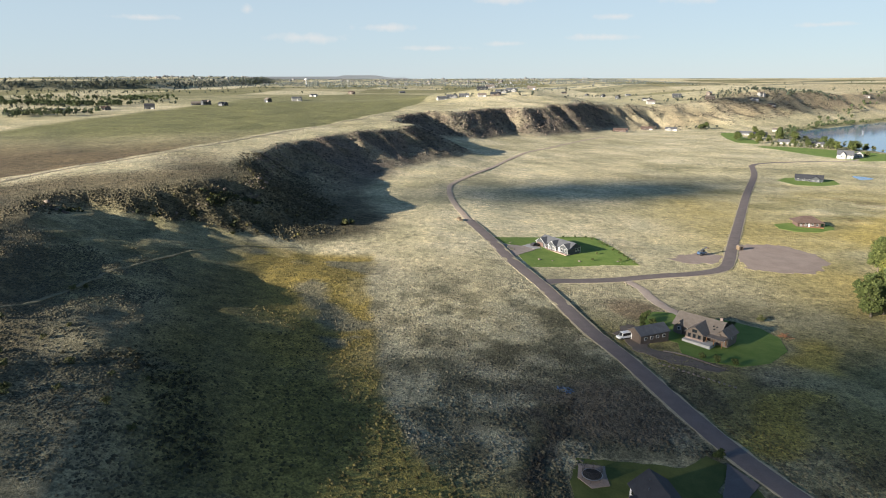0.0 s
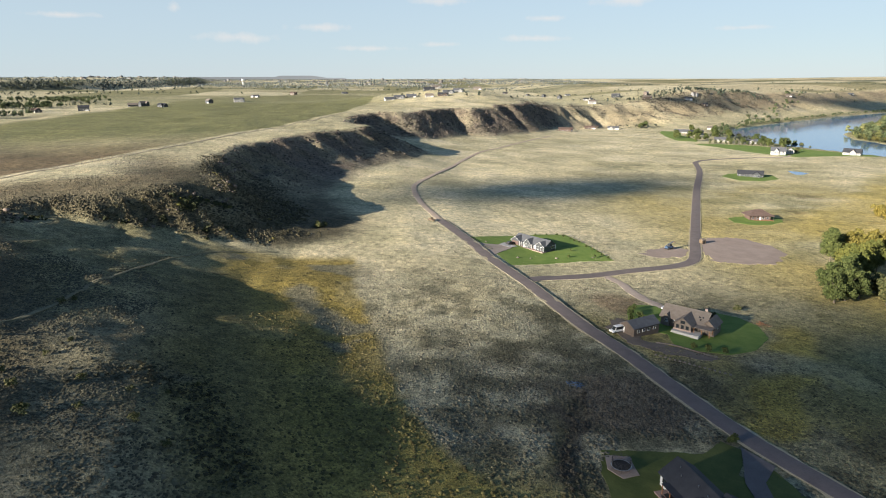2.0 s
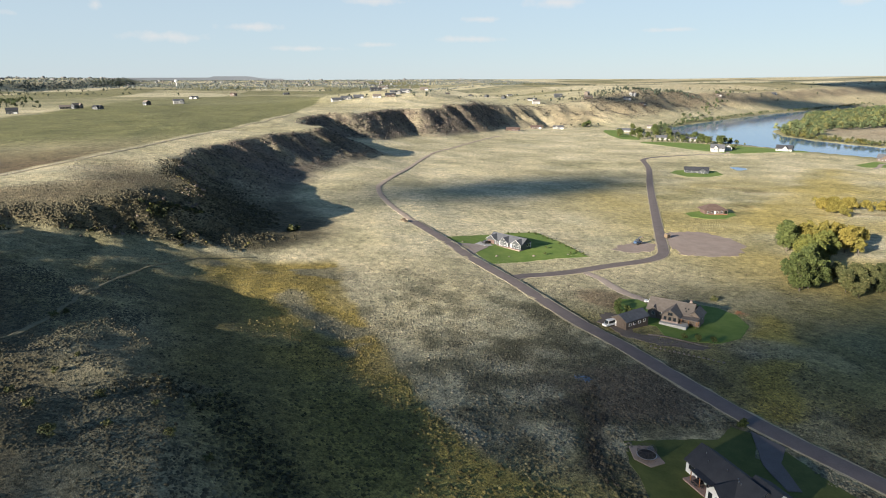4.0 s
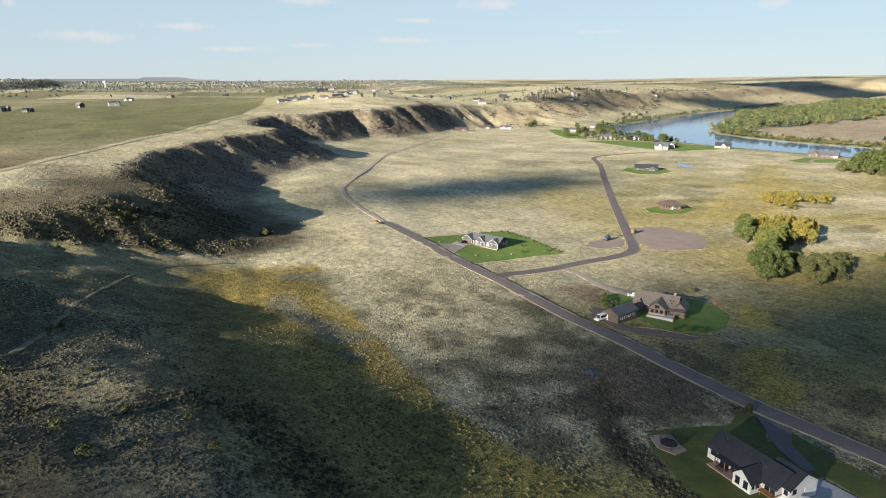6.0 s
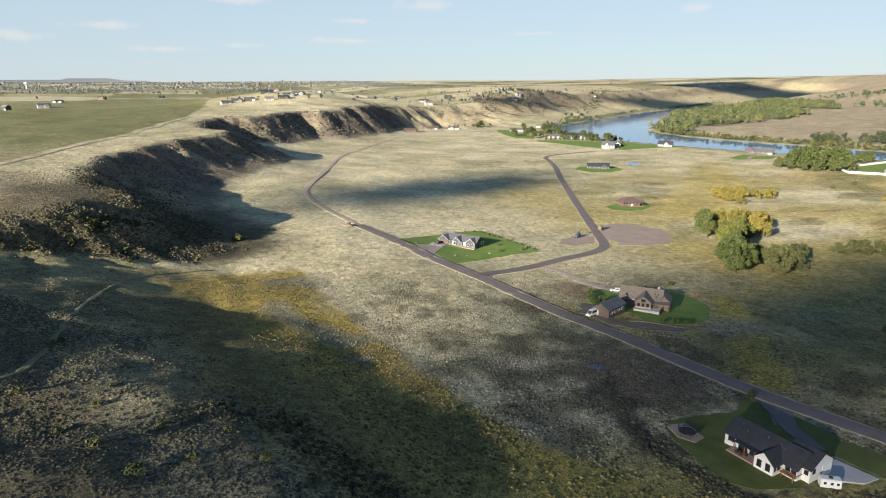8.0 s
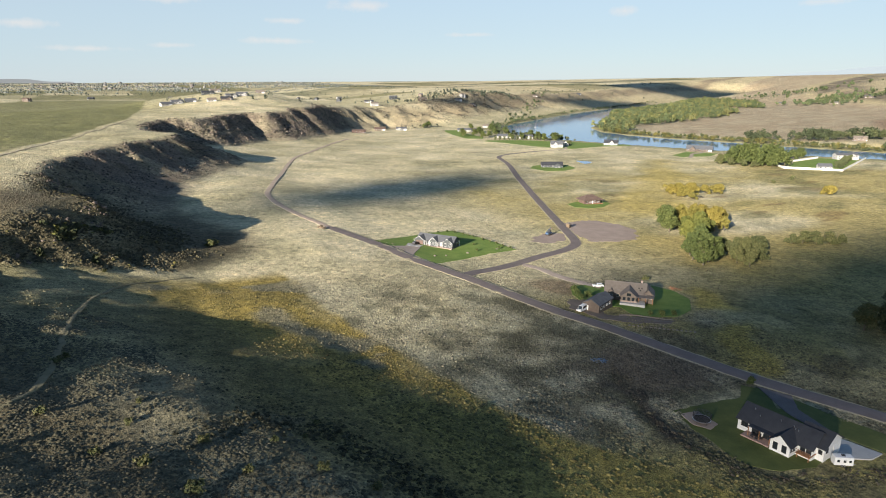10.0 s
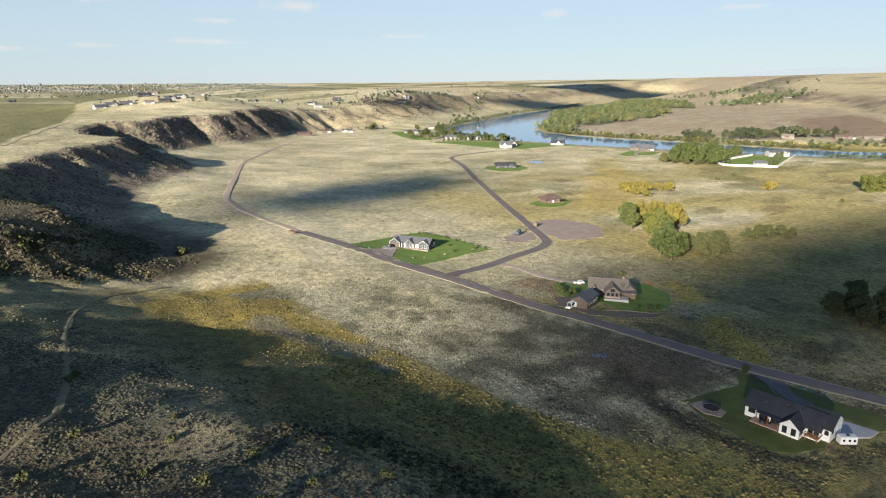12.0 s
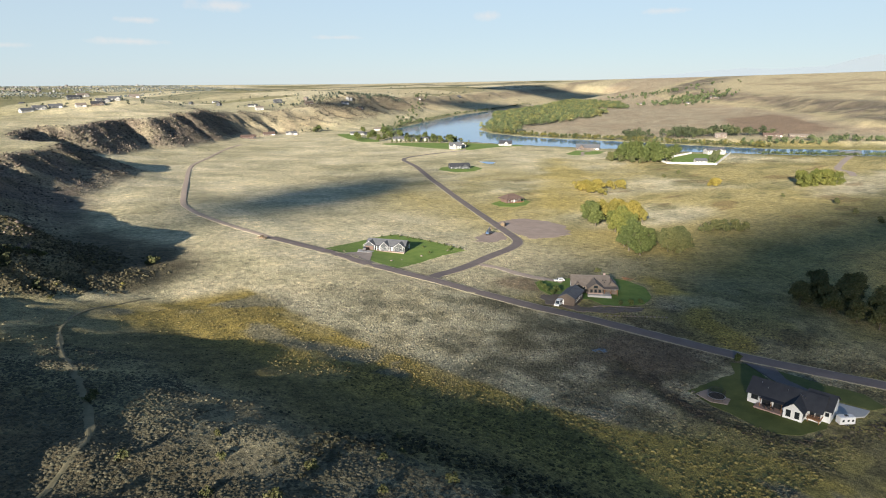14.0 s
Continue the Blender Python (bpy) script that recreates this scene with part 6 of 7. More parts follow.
rgb = cover(x, y, x * 0) * np.where(rs.rand(len(x), 1) < 0.5, 0.42, 0.85) * (0.8 + 0.4 * rs.rand(len(x), 1))
scatter("meadow_grass", domes, x, y, 0.18 + 0.4 * rs.rand(len(x)) ** 2.2, 0.45 + 0.3 * rs.rand(len(x)), rgb, TUFT, "rank yellow-green meadow grass", "grass", 5)
# brush and rocks on the bluff
rs, x, y = sown(104, 110000, -230, 360, 225, 1160)
s, _ = rim(x, y)
near_spur = smooth(440, 380, y)
on = (1 - on_floor(x, y)) * smooth(-62 + 28 * smooth(315, 265, y), -38 + 16 * smooth(315, 265, y), s) * smooth(10, -2, s)
m = rs.rand(len(x)) < on * (0.35 + 0.65 * smooth(0.35, 0.6, vnoise(x, y, 16, 3, 54)))
x, y, near_spur = x[m], y[m], near_spur[m][:, None]
hue = rs.rand(len(x), 1)
rusty = np.where(hue < 0.5, np.array((0.12, 0.098, 0.078)), np.where(hue < 0.85, np.array((0.055, 0.052, 0.036)), np.array((0.2, 0.168, 0.135))))
olive = np.where(hue < 0.45, np.array((0.07, 0.062, 0.034)), np.where(hue < 0.93, np.array((0.11, 0.1, 0.055)), np.array((0.15, 0.135, 0.04))))
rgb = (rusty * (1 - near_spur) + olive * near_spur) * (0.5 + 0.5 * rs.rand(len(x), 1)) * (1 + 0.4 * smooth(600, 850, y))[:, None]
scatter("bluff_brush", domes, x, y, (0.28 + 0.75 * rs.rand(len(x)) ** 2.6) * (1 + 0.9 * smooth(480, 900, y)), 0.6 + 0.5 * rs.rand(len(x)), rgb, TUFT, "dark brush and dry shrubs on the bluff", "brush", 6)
rs, x, y = sown(104, 20000, -175, -60, 185, 400)
s, _ = rim(x, y)
m = rs.rand(len(x)) < (1 - on_floor(x, y)) * smooth(-50 + 16 * smooth(315, 265, y), -34 + 12 * smooth(315, 265, y), s) * smooth(6, -2, s) * smooth(185, 205, y) * (0.15 + 0.85 * smooth(0.38, 0.55, vnoise(x, y, 12, 3, 59)))
x, y = x[m], y[m]
hue = rs.rand(len(x), 1)
rgb = np.where(hue < 0.45, np.array((0.075, 0.068, 0.04)), np.where(hue < 0.95, np.array((0.12, 0.108, 0.062)), np.array((0.16, 0.145, 0.05)))) * (0.75 + 0.5 * rs.rand(len(x), 1))
scatter("spur_brush", bushes, x, y, 0.35 + 0.65 * rs.rand(len(x)) ** 2, 0.55 + 0.45 * rs.rand(len(x)), rgb, TUFT, "thick olive and brown shrubs on the steep spur", "brush", 12)
rs, x, y = sown(110, 46000, -185, -55, 205, 440)
s, _ = rim(x, y)
m = rs.rand(len(x)) < (1 - on_floor(x, y)) * smooth(-44, -30, s) * smooth(14, 2, s) * (0.25 + 0.75 * smooth(0.34, 0.52, vnoise(x, y, 11, 3, 63)))
x, y = x[m], y[m]
hue = rs.rand(len(x), 1)
rgb = np.where(hue < 0.4, np.array((0.045, 0.04, 0.024)), np.where(hue < 0.85, np.array((0.085, 0.076, 0.045)), np.array((0.12, 0.108, 0.066)))) * (0.7 + 0.5 * rs.rand(len(x), 1))
scatter("spur_sage", domes, x, y, 0.28 + 0.6 * rs.rand(len(x)) ** 2, 0.5 + 0.5 * rs.rand(len(x)), rgb, TUFT, "dense olive sage over the steep spur", "brush", 14)
rs, x, y = sown(105, 90000, -150, 360, 400, 1160)
s, _ = rim(x, y)
m = rs.rand(len(x)) < smooth(-48, -22, s) * smooth(5, -3, s) * smooth(0.4, 0.58, vnoise(x, y, 20, 3, 55)) * smooth(380, 520, y)
x, y = x[m][:14000], y[m][:14000]
rgb = np.array((0.145, 0.12, 0.1)) * (0.5 + 0.9 * rs.rand(len(x), 1))
scatter("bluff_rocks", rocks, x, y, (0.22 + 0.7 * rs.rand(len(x)) ** 3) * (1 + 0.5 * smooth(500, 900, y)), np.ones(len(x)), rgb, ROCKS, "broken reddish-brown rock on the bluff face", "rocks", 7, 0.3)
# thick dark shrubs at the head of the cove
rs, x, y = sown(114, 9000, -165, -92, 244, 318)
s, _ = rim(x, y)
m = rs.rand(len(x)) < 0.34 * (1 - on_floor(x, y)) * smooth(-30, -22, s) * smooth(-2, -8, s) * smooth(0.4, 0.55, vnoise(x, y, 10, 3, 100))
x, y = x[m], y[m]
rgb = np.where(rs.rand(len(x), 1) < 0.75, np.array((0.042, 0.048, 0.022)), np.array((0.1, 0.1, 0.03))) * (0.7 + 0.6 * rs.rand(len(x), 1))
scatter("cove_shrubs", bushes, x, y, 0.8 + 1.3 * rs.rand(len(x)) ** 1.6, 0.7 + 0.5 * rs.rand(len(x)), rgb, TUFT, "thick dark green shrubs at the head of the cove", "shrubs", 18)
# broken outcrops along the rim
rs, x, y = sown(113, 120000, -180, 330, 255, 1190)
s, _ = rim(x, y)
m = rs.rand(len(x)) < smooth(-15, -7, s) * smooth(1.5, -2.5, s) * (0.05 + 0.7 * smooth(0.5, 0.6, vnoise(x, y, 15, 3, 98)))
x, y = x[m][:3600], y[m][:3600]
rgb = np.array((0.15, 0.122, 0.1)) * (0.45 + 0.9 * rs.rand(len(x), 1))
scatter("rim_outcrops", rocks, x, y, (0.5 + 1.1 * rs.rand(len(x)) ** 2) * (1 + 0.4 * smooth(500, 900, y)), 0.7 + 0.6 * rs.rand(len(x)), rgb, ROCKS, "broken brown sandstone outcrops along the rim", "rocks", 17, 0.35)
# brush on the hills above the river bend
rs, x, y = sown(112, 60000, 240, 1000, 1080, 1640)
s, _ = rim(x, y)
m = rs.rand(len(x)) < smooth(-100, -60, s) * smooth(60, 10, s) * (0.06 + 0.5 * smooth(0.45, 0.62, vnoise(x, y, 48, 3, 96)))
x, y = x[m], y[m]
hue = rs.rand(len(x), 1)
rgb = np.where(hue < 0.5, np.array((0.06, 0.056, 0.04)), np.array((0.13, 0.105, 0.075))) * (0.7 + 0.6 * rs.rand(len(x), 1))
scatter("river_hill_brush", domes, x, y, 0.8 + 1.4 * rs.rand(len(x)) ** 2, 0.6 + 0.4 * rs.rand(len(x)), rgb, TUFT, "dark brush in the gullies of the river hills", "brush", 16)
# dry brush on the near hill and the edge of the plateau
rs, x, y = sown(108, 56000, -160, -40, 84, 216)
s, _ = rim(x, y)
m = (rs.rand(len(x)) < 0.12 + 0.88 * smooth(0.36, 0.56, vnoise(x, y, 16, 3, 58))) & (s > -24 - 12 * smooth(165, 195, y))
x, y = x[m], y[m]
hue = rs.rand(len(x), 1)
rgb = np.where(hue < 0.3, np.array((0.06, 0.056, 0.035)), np.where(hue < 0.8, np.array((0.088, 0.083, 0.053)), np.array((0.108, 0.1, 0.066)))) * (0.85 + 0.3 * rs.rand(len(x), 1)) * (0.65 + 0.7 * vnoise(x, y, 13, 3, 62))[:, None]
scatter("sage_clumps", domes, x, y, 0.18 + 0.34 * rs.rand(len(x)) ** 2, 0.3 + 0.28 * rs.rand(len(x)), rgb, TUFT, "pale sagebrush clumps on the near hill", "sagebrush", 10)
# dark brush under the brow of the near hill
rs, x, y = sown(109, 9000, -110, -40, 92, 142)
brow, _, _ = along(x, y, [(-100, 136), (-88, 128), (-72, 131), (-62, 127), (-57, 119), (-51, 113), (-46, 104)])
m = rs.rand(len(x)) < 0.5 * smooth(7.5, 1.5, brow + 8 * (vnoise(x, y, 8, 2, 60) - 0.5)) * smooth(-90, -64, x)
x, y = x[m], y[m]
rgb = np.array((0.06, 0.058, 0.034)) * (0.6 + 0.8 * rs.rand(len(x), 1))
scatter("brow_brush", bushes, x, y, 0.3 + 0.5 * rs.rand(len(x)) ** 2, 0.5 + 0.4 * rs.rand(len(x)), rgb, TUFT, "dark brush under the brow of the near hill", "brush", 13)
rs, x, y = sown(107, 50000, -235, -60, 95, 420)
s, _ = rim(x, y)
m = (rs.rand(len(x)) < 0.3 + 0.6 * smooth(0.38, 0.58, vnoise(x, y, 15, 3, 57))) & (s > -6) & (s < 55) & (y > 175)
x, y = x[m], y[m]
rgb = cover(x, y, x * 0) * (0.4 + 0.35 * rs.rand(len(x), 1))
scatter("hill_brush", domes, x, y, 0.2 + 0.4 * rs.rand(len(x)) ** 2.5, 0.5 + 0.3 * rs.rand(len(x)), rgb, TUFT, "dry brush on the hill and the bluff's edge", "brush", 9)


# dark brush along the ditch round the farmhouse lawn
rs, x, y = sown(111, 9000, 12, 84, 68, 150)
ditch, _, _ = along(x, y, [(34, 150), (26, 132), (20, 118), (19, 106), (20, 97), (26, 91), (40, 86.5), (50, 84)])
scrub = np.hypot((x - 56) / 11, (y - 80) / 6)
m = (rs.rand(len(x)) < 0.5 * smooth(2.6, 0.6, ditch) + 0.55 * smooth(1.15, 0.7, scrub)) & (np.hypot(x - 62, y - 93) > 7)
x, y = x[m], y[m]
hue = rs.rand(len(x), 1)
rgb = np.where(hue < 0.5, np.array((0.05, 0.045, 0.036)), np.where(hue < 0.85, np.array((0.085, 0.075, 0.055)), np.array((0.12, 0.108, 0.07)))) * (0.7 + 0.6 * rs.rand(len(x), 1))
scatter("ditch_brush", bushes, x, y, 0.28 + 0.5 * rs.rand(len(x)) ** 2, 0.5 + 0.5 * rs.rand(len(x)), rgb, TUFT, "brown leafless brush along the ditch by the farmhouse", "brush", 15)


# ---- things round the houses ----
def trampoline():
    e = thing("trampoline", 31.3, 115.2, 10, "black round trampoline with enclosure net on the lawn", "trampoline", z=ground(31.3, 115.2) + 0.2)
    bm = bmesh.new()
    for k in range(24):
        a, b = 2 * math.pi * k / 24, 2 * math.pi * (k + 1) / 24
        rod(bm, (2.1 * math.cos(a), 2.1 * math.sin(a), 0.9), (2.1 * math.cos(b), 2.1 * math.sin(b), 0.9), 0.09, 6)
    part("frame_pad", bm, STEEL, e, "pale padded rim")
    bm = bmesh.new()
    bmesh.ops.create_cone(bm, cap_ends=True, segments=24, radius1=1.95, radius2=1.95, depth=0.03, matrix=Matrix.Translation((0, 0, 0.9)))
    part("mat", bm, RUBBER, e)
    for k in range(6):
        a = 2 * math.pi * k / 6
        bm = bmesh.new()
        rod(bm, (2.1 * math.cos(a), 2.1 * math.sin(a), -0.1), (2.1 * math.cos(a), 2.1 * math.sin(a), 2.6), 0.04, 6)
        part("pole", bm, DARKTRIM, e)
    bm = bmesh.new()
    for k in range(48):
        a = 2 * math.pi * k / 48
        rod(bm, (2.05 * math.cos(a), 2.05 * math.sin(a), 0.95), (2.05 * math.cos(a), 2.05 * math.sin(a), 2.55), 0.022, 4)
    for z in (1.2, 1.5, 1.8, 2.1, 2.4, 2.55):
        for k in range(24):
            a, b = 2 * math.pi * k / 24, 2 * math.pi * (k + 1) / 24
            rod(bm, (2.05 * math.cos(a), 2.05 * math.sin(a), z), (2.05 * math.cos(b), 2.05 * math.sin(b), z), 0.015, 4)
    part("net", bm, DARKTRIM, e, "black enclosure net")


def wheel(parent, x, y, r, w=0.24):
    bm = bmesh.new()
    rod(bm, (x, y - w / 2, r), (x, y + w / 2, r), r, 16)
    t = part("wheel", bm, RUBBER, parent)
    bm = bmesh.new()
    rod(bm, (x, y - w / 2 - 0.02, r), (x, y + w / 2 + 0.02, r), r * 0.55, 12)
    part("rim", bm, STEEL, t)


def bevelled(bm, off=0.08):
    bmesh.ops.bevel(bm, geom=bm.edges[:], offset=off, segments=2, affect="EDGES", profile=0.6)


def vehicle(name, x, y, yaw, paint, label, category, kind_="car"):
    e = thing(name, x, y, yaw, label, category, z=ground(x, y) + 0.25)
    L, W = (4.7, 1.85) if kind_ == "car" else (5.6, 2.0)
    bm = bmesh.new()
    box(bm, -L / 2, L / 2, -W / 2, W / 2, 0.32, 0.95)
    bevelled(bm, 0.14)
    part("body", bm, paint, e)
    bm = bmesh.new()
    if kind_ == "car":
        c0, c1, hi = -L / 2 + 0.5, L / 2 - 1.35, 1.55
    elif kind_ == "van":
        c0, c1, hi = -L / 2 + 0.05, L / 2 - 0.9, 2.25
    else:
        c0, c1, hi = -0.3, 1.5, 1.75
    v = box(bm, c0, c1, -W / 2 + 0.06, W / 2 - 0.06, 0.9, hi)
    for q in v:
        if q.co.z > 1.2:
            q.co.y *= 0.86
            q.co.x += 0.25 if q.co.x < (c0 + c1) / 2 else -0.5
    bevelled(bm, 0.09)
    cab = part("cabin", bm, paint, e)
    for s_ in (-1, 1):
        bm = bmesh.new()
        box(bm, c0 + 0.5, c1 - 0.6, s_ * (W / 2 - 0.1) - 0.02, s_ * (W / 2 - 0.1) + 0.02, 1.02, hi - 0.2)
        part("side_window", bm, GLASS, cab)
    bm = bmesh.new()
    v = box(bm, c1 - 0.5, c1 - 0.44, -W / 2 + 0.25, W / 2 - 0.25, 1.0, hi - 0.12)
    for q in v:
        q.co.x += 0.42 if q.co.z < 1.2 else 0.05
    part("windscreen", bm, GLASS, cab)
    for xx in (-L / 2 + 0.9, L / 2 - 0.95):
        for yy in (-W / 2 + 0.1, W / 2 - 0.1):
            wheel(e, xx, yy, 0.35)
    for yy in (-0.65, 0.65):
        bm = bmesh.new()
        box(bm, L / 2 - 0.06, L / 2 + 0.02, yy - 0.18, yy + 0.18, 0.62, 0.8)
        part("headlight", bm, TRIM, e)
    return e


def caravan(x, y, yaw):
    e = thing("camper_trailer", x, y, yaw, "white boxy camper trailer parked behind the farmhouse", "camper", z=ground(x, y) + 0.05)
    e.scale = (0.66, 0.74, 0.8)
    bm = bmesh.new()
    box(bm, -3.0, 3.0, -1.2, 1.2, 0.55, 3.0)
    bevelled(bm, 0.22)
    b = part("body", bm, PAINT_WHITE, e)
    for xx in (-1.8, 0.2, 1.9):
        bm = bmesh.new()
        box(bm, xx - 0.4, xx + 0.4, -1.23, -1.19, 1.5, 2.2)
        part("window", bm, GLASS, b)
    bm = bmesh.new()
    box(bm, 0.9, 1.5, -1.24, -1.19, 0.75, 2.5)
    part("door", bm, TRIM, b)
    bm = bmesh.new()
    box(bm, -0.5, 0.6, -0.45, 0.45, 2.98, 3.25)
    bevelled(bm, 0.08)
    part("roof_unit", bm, DARKTRIM, b)
    bm = bmesh.new()
    rod(bm, (3.0, 0, 0.5), (4.3, 0, 0.45), 0.07)
    part("tow_bar", bm, STEEL, e)
    for yy in (-1.1, 1.1):
        for xx in (-0.5, 0.35):
            wheel(e, xx, yy, 0.36)


def telehandler(x, y, yaw):
    """Blue loader with a raised boom."""
    e = thing("loader", x, y, yaw, "blue wheeled loader with raised boom on bare dirt", "loader", z=ground(x, y) + 0.16)
    bm = bmesh.new()
    box(bm, -2.6, 2.2, -1.0, 1.0, 0.7, 1.7)
    bevelled(bm, 0.15)
    part("chassis", bm, PAINT_BLUE, e)
    bm = bmesh.new()
    box(bm, -0.6, 0.9, -0.9, 0.2, 1.7, 2.9)
    bevelled(bm, 0.12)
    part("cab", bm, PAINT_DARK, e)
    bm = bmesh.new()
    rod(bm, (-2.2, 0.6, 1.9), (3.6, 0.6, 3.6), 0.22, 6)
    part("boom", bm, PAINT_BLUE, e)
    bm = bmesh.new()
    box(bm, 3.3, 4.3, -0.5, 1.7, 2.9, 3.5)
    bevelled(bm, 0.1)
    part("bucket", bm, PAINT_OCHRE, e)
    for xx in (-1.7, 1.5):
        for yy in (-0.95, 0.95):
            wheel(e, xx, yy, 0.68, 0.5)


def boulder(x, y, size, seed, label="pale landscaping boulder on the lawn", group="landscaping boulders"):
    bm = bmesh.new()
    lump(bm, (0, 0, 0.25 * size), (size, size * 0.75, size * 0.6), 0.5, seed, 2)
    me = bpy.data.meshes.new("boulder")
    bm.to_mesh(me)
    bm.free()
    me.materials.append(ROCKMAT)
    ob = new("boulder", me)
    ob.matrix_basis = pose(x, y, ground(x, y), 0, 0, seed * 47)
    return tagged(ob, label, "boulder", group)


def debris_pile(x, y, label, material, size, seed):
    e = thing("debris_pile", x, y, seed * 31, label, "debris pile")
    rs = random.Random(seed)
    for k in range(26):
        bm = bmesh.new()
        a, r = rs.uniform(0, 6.28), size * rs.random() ** 0.7
        c = Vector((math.cos(a) * r, math.sin(a) * r * 0.6, 0.1 + 0.5 * (1 - r / size) * rs.random() * size * 0.5))
        d = Vector((rs.uniform(-1, 1), rs.uniform(-1, 1), rs.uniform(-0.25, 0.35))).normalized() * size * rs.uniform(0.2, 0.5)
        rod(bm, c - d, c + d, rs.uniform(0.06, 0.16), 5, 0.05)
        part("branch" if material is BARK else "pipe", bm, material, e)


debris_pile(120, 205.5, "rusty brown brush pile in the meadow", TIMBER, 3.2, 3)
debris_pile(33, 154.2, "blue-grey scrap pipes lying in the sage", PAINT_BLUE, 2.4, 5)


def patio_set(x, y, yaw, z):
    """A dark table, and chairs round it."""
    e = thing("patio_table", x, y, yaw, "dark metal patio table on the red paving", "table", z=z)
    bm = bmesh.new()
    box(bm, -0.9, 0.9, -0.5, 0.5, 0.7, 0.75)
    bevelled(bm, 0.02)
    part("tabletop", bm, DARKTRIM, e)
    for u in (-0.8, 0.8):
        for v in (-0.4, 0.4):
            bm = bmesh.new()
            rod(bm, (u, v, 0), (u, v, 0.7), 0.035, 6)
            part("leg", bm, DARKTRIM, e)
    c = thing("patio_chair", x, y, yaw, "dark metal patio chair beside the table", "chair", "patio chairs", z=z)
    bm = bmesh.new()
    box(bm, -0.24, 0.24, -0.24, 0.24, 0.42, 0.48)
    part("seat", bm, DARKTRIM, c)
    bm = bmesh.new()
    box(bm, -0.24, 0.24, 0.22, 0.27, 0.46, 0.95)
    part("backrest", bm, DARKTRIM, c)
    for u in (-0.2, 0.2):
        for v in (-0.2, 0.2):
            bm = bmesh.new()
            rod(bm, (u, v, 0), (u, v, 0.43), 0.025, 6)
            part("leg", bm, DARKTRIM, c)
    base = pose(x, y, z, 0, 0, yaw)
    spots = [(-0.5, 0.85, 0), (0.5, 0.85, 0), (-0.5, -0.85, 180), (0.5, -0.85, 180), (1.3, 0, -90)]
    for u, v, turn in spots[1:]:
        copy_thing(c, base @ pose(u, v, 0, 0, 0, turn))
    c.matrix_basis = base @ pose(*spots[0][:2], 0, 0, 0, spots[0][2])


_at = pose(37.4, 110.0, -2.35, 0, 0, -82.0) @ Vector((5.4, -1.2, 0.12))
patio_set(_at.x, _at.y, -82.0, _at.z)
trampoline()
caravan(45.2, 89.2, -35)
vehicle("van", 60.6, 195.0, 200, PAINT_WHITE, "white van parked at the workshop door", "van", "van")
vehicle("car", 90.5, 220.5, 150, PAINT_WHITE, "white car at the end of the gravel drive", "car")
vehicle("car", 47.2, 314.5, 40, PAINT_DARK, "dark car parked on the garage apron", "car")
vehicle("pickup_truck", 9.6, 356.5, 110, PAINT_OCHRE, "brown pickup parked on the verge of the lane", "pickup", "pickup")
telehandler(134, 313.5, 25)
for k, (x, y, sz) in enumerate(((45.9, 288.7, 0.8), (52.3, 288.9, 0.5), (65.5, 290.3, 0.7), (84.7, 292.8, 0.6), (32.3, 303, 0.8), (31, 300.6, 0.7), (33, 301, 0.6), (30.2, 303.6, 0.6), (30, 314, 0.5), (28.8, 318, 0.5), (34.5, 314, 0.5))):
    boulder(x, y, sz, k + 1)
# stone ring of the turning circle, retaining wall at the tan house
flat_patch("gravel_circle", [(31.6 + 7.4 * math.cos(k * 0.2618), 302 + 7.4 * math.sin(k * 0.2618)) for k in range(24)], GRAVEL, "grey gravel ring drive in front of the grey house", "driveway", 0.24, ragged=0.1)
flat_patch("circle_island", [(31.6 + 3.6 * math.cos(k * 0.393), 302 + 3.6 * math.sin(k * 0.393)) for k in range(16)], VERGE, "dry planted island inside the ring drive", "island", 0.34, 1.5, 0.08)
for k in range(30):
    a = math.radians(360 * k / 30)
    boulder(31.6 + 3.9 * math.cos(a), 302 + 3.9 * math.sin(a), 0.42, 30 + k, "pale stone edging the island of the ring drive", "ring drive stones")
for k in range(30):
    f = k / 29
    boulder(71 + 15 * f, 186 - 9.5 * f + 1.2 * math.sin(5 * f), 0.42, 60 + k, "stone of the low retaining edge", "retaining stones")
for k in range(46):
    f = k / 45
    bx, by = (66 + 17 * f, 176 - 14 * f)
    if k % 3 == 0:
        boulder(bx, by, 0.5, 100 + k, "stone along the road verge", "verge stones")


def small_hut(x, y):
    e = thing("hut", x, y, 20, "small ochre timber hut beside the dirt pad", "hut")
    add_wing(e, PAINT_OCHRE, SHINGLE_TAN, -1.3, 1.3, -1.1, 1.1, 2.1, 2.8, "x", 0.2, 0.4)
    add_door(e, 0, -1.1, "s", 0.8, 1.9, DARKTRIM)


small_hut(160, 327.5)


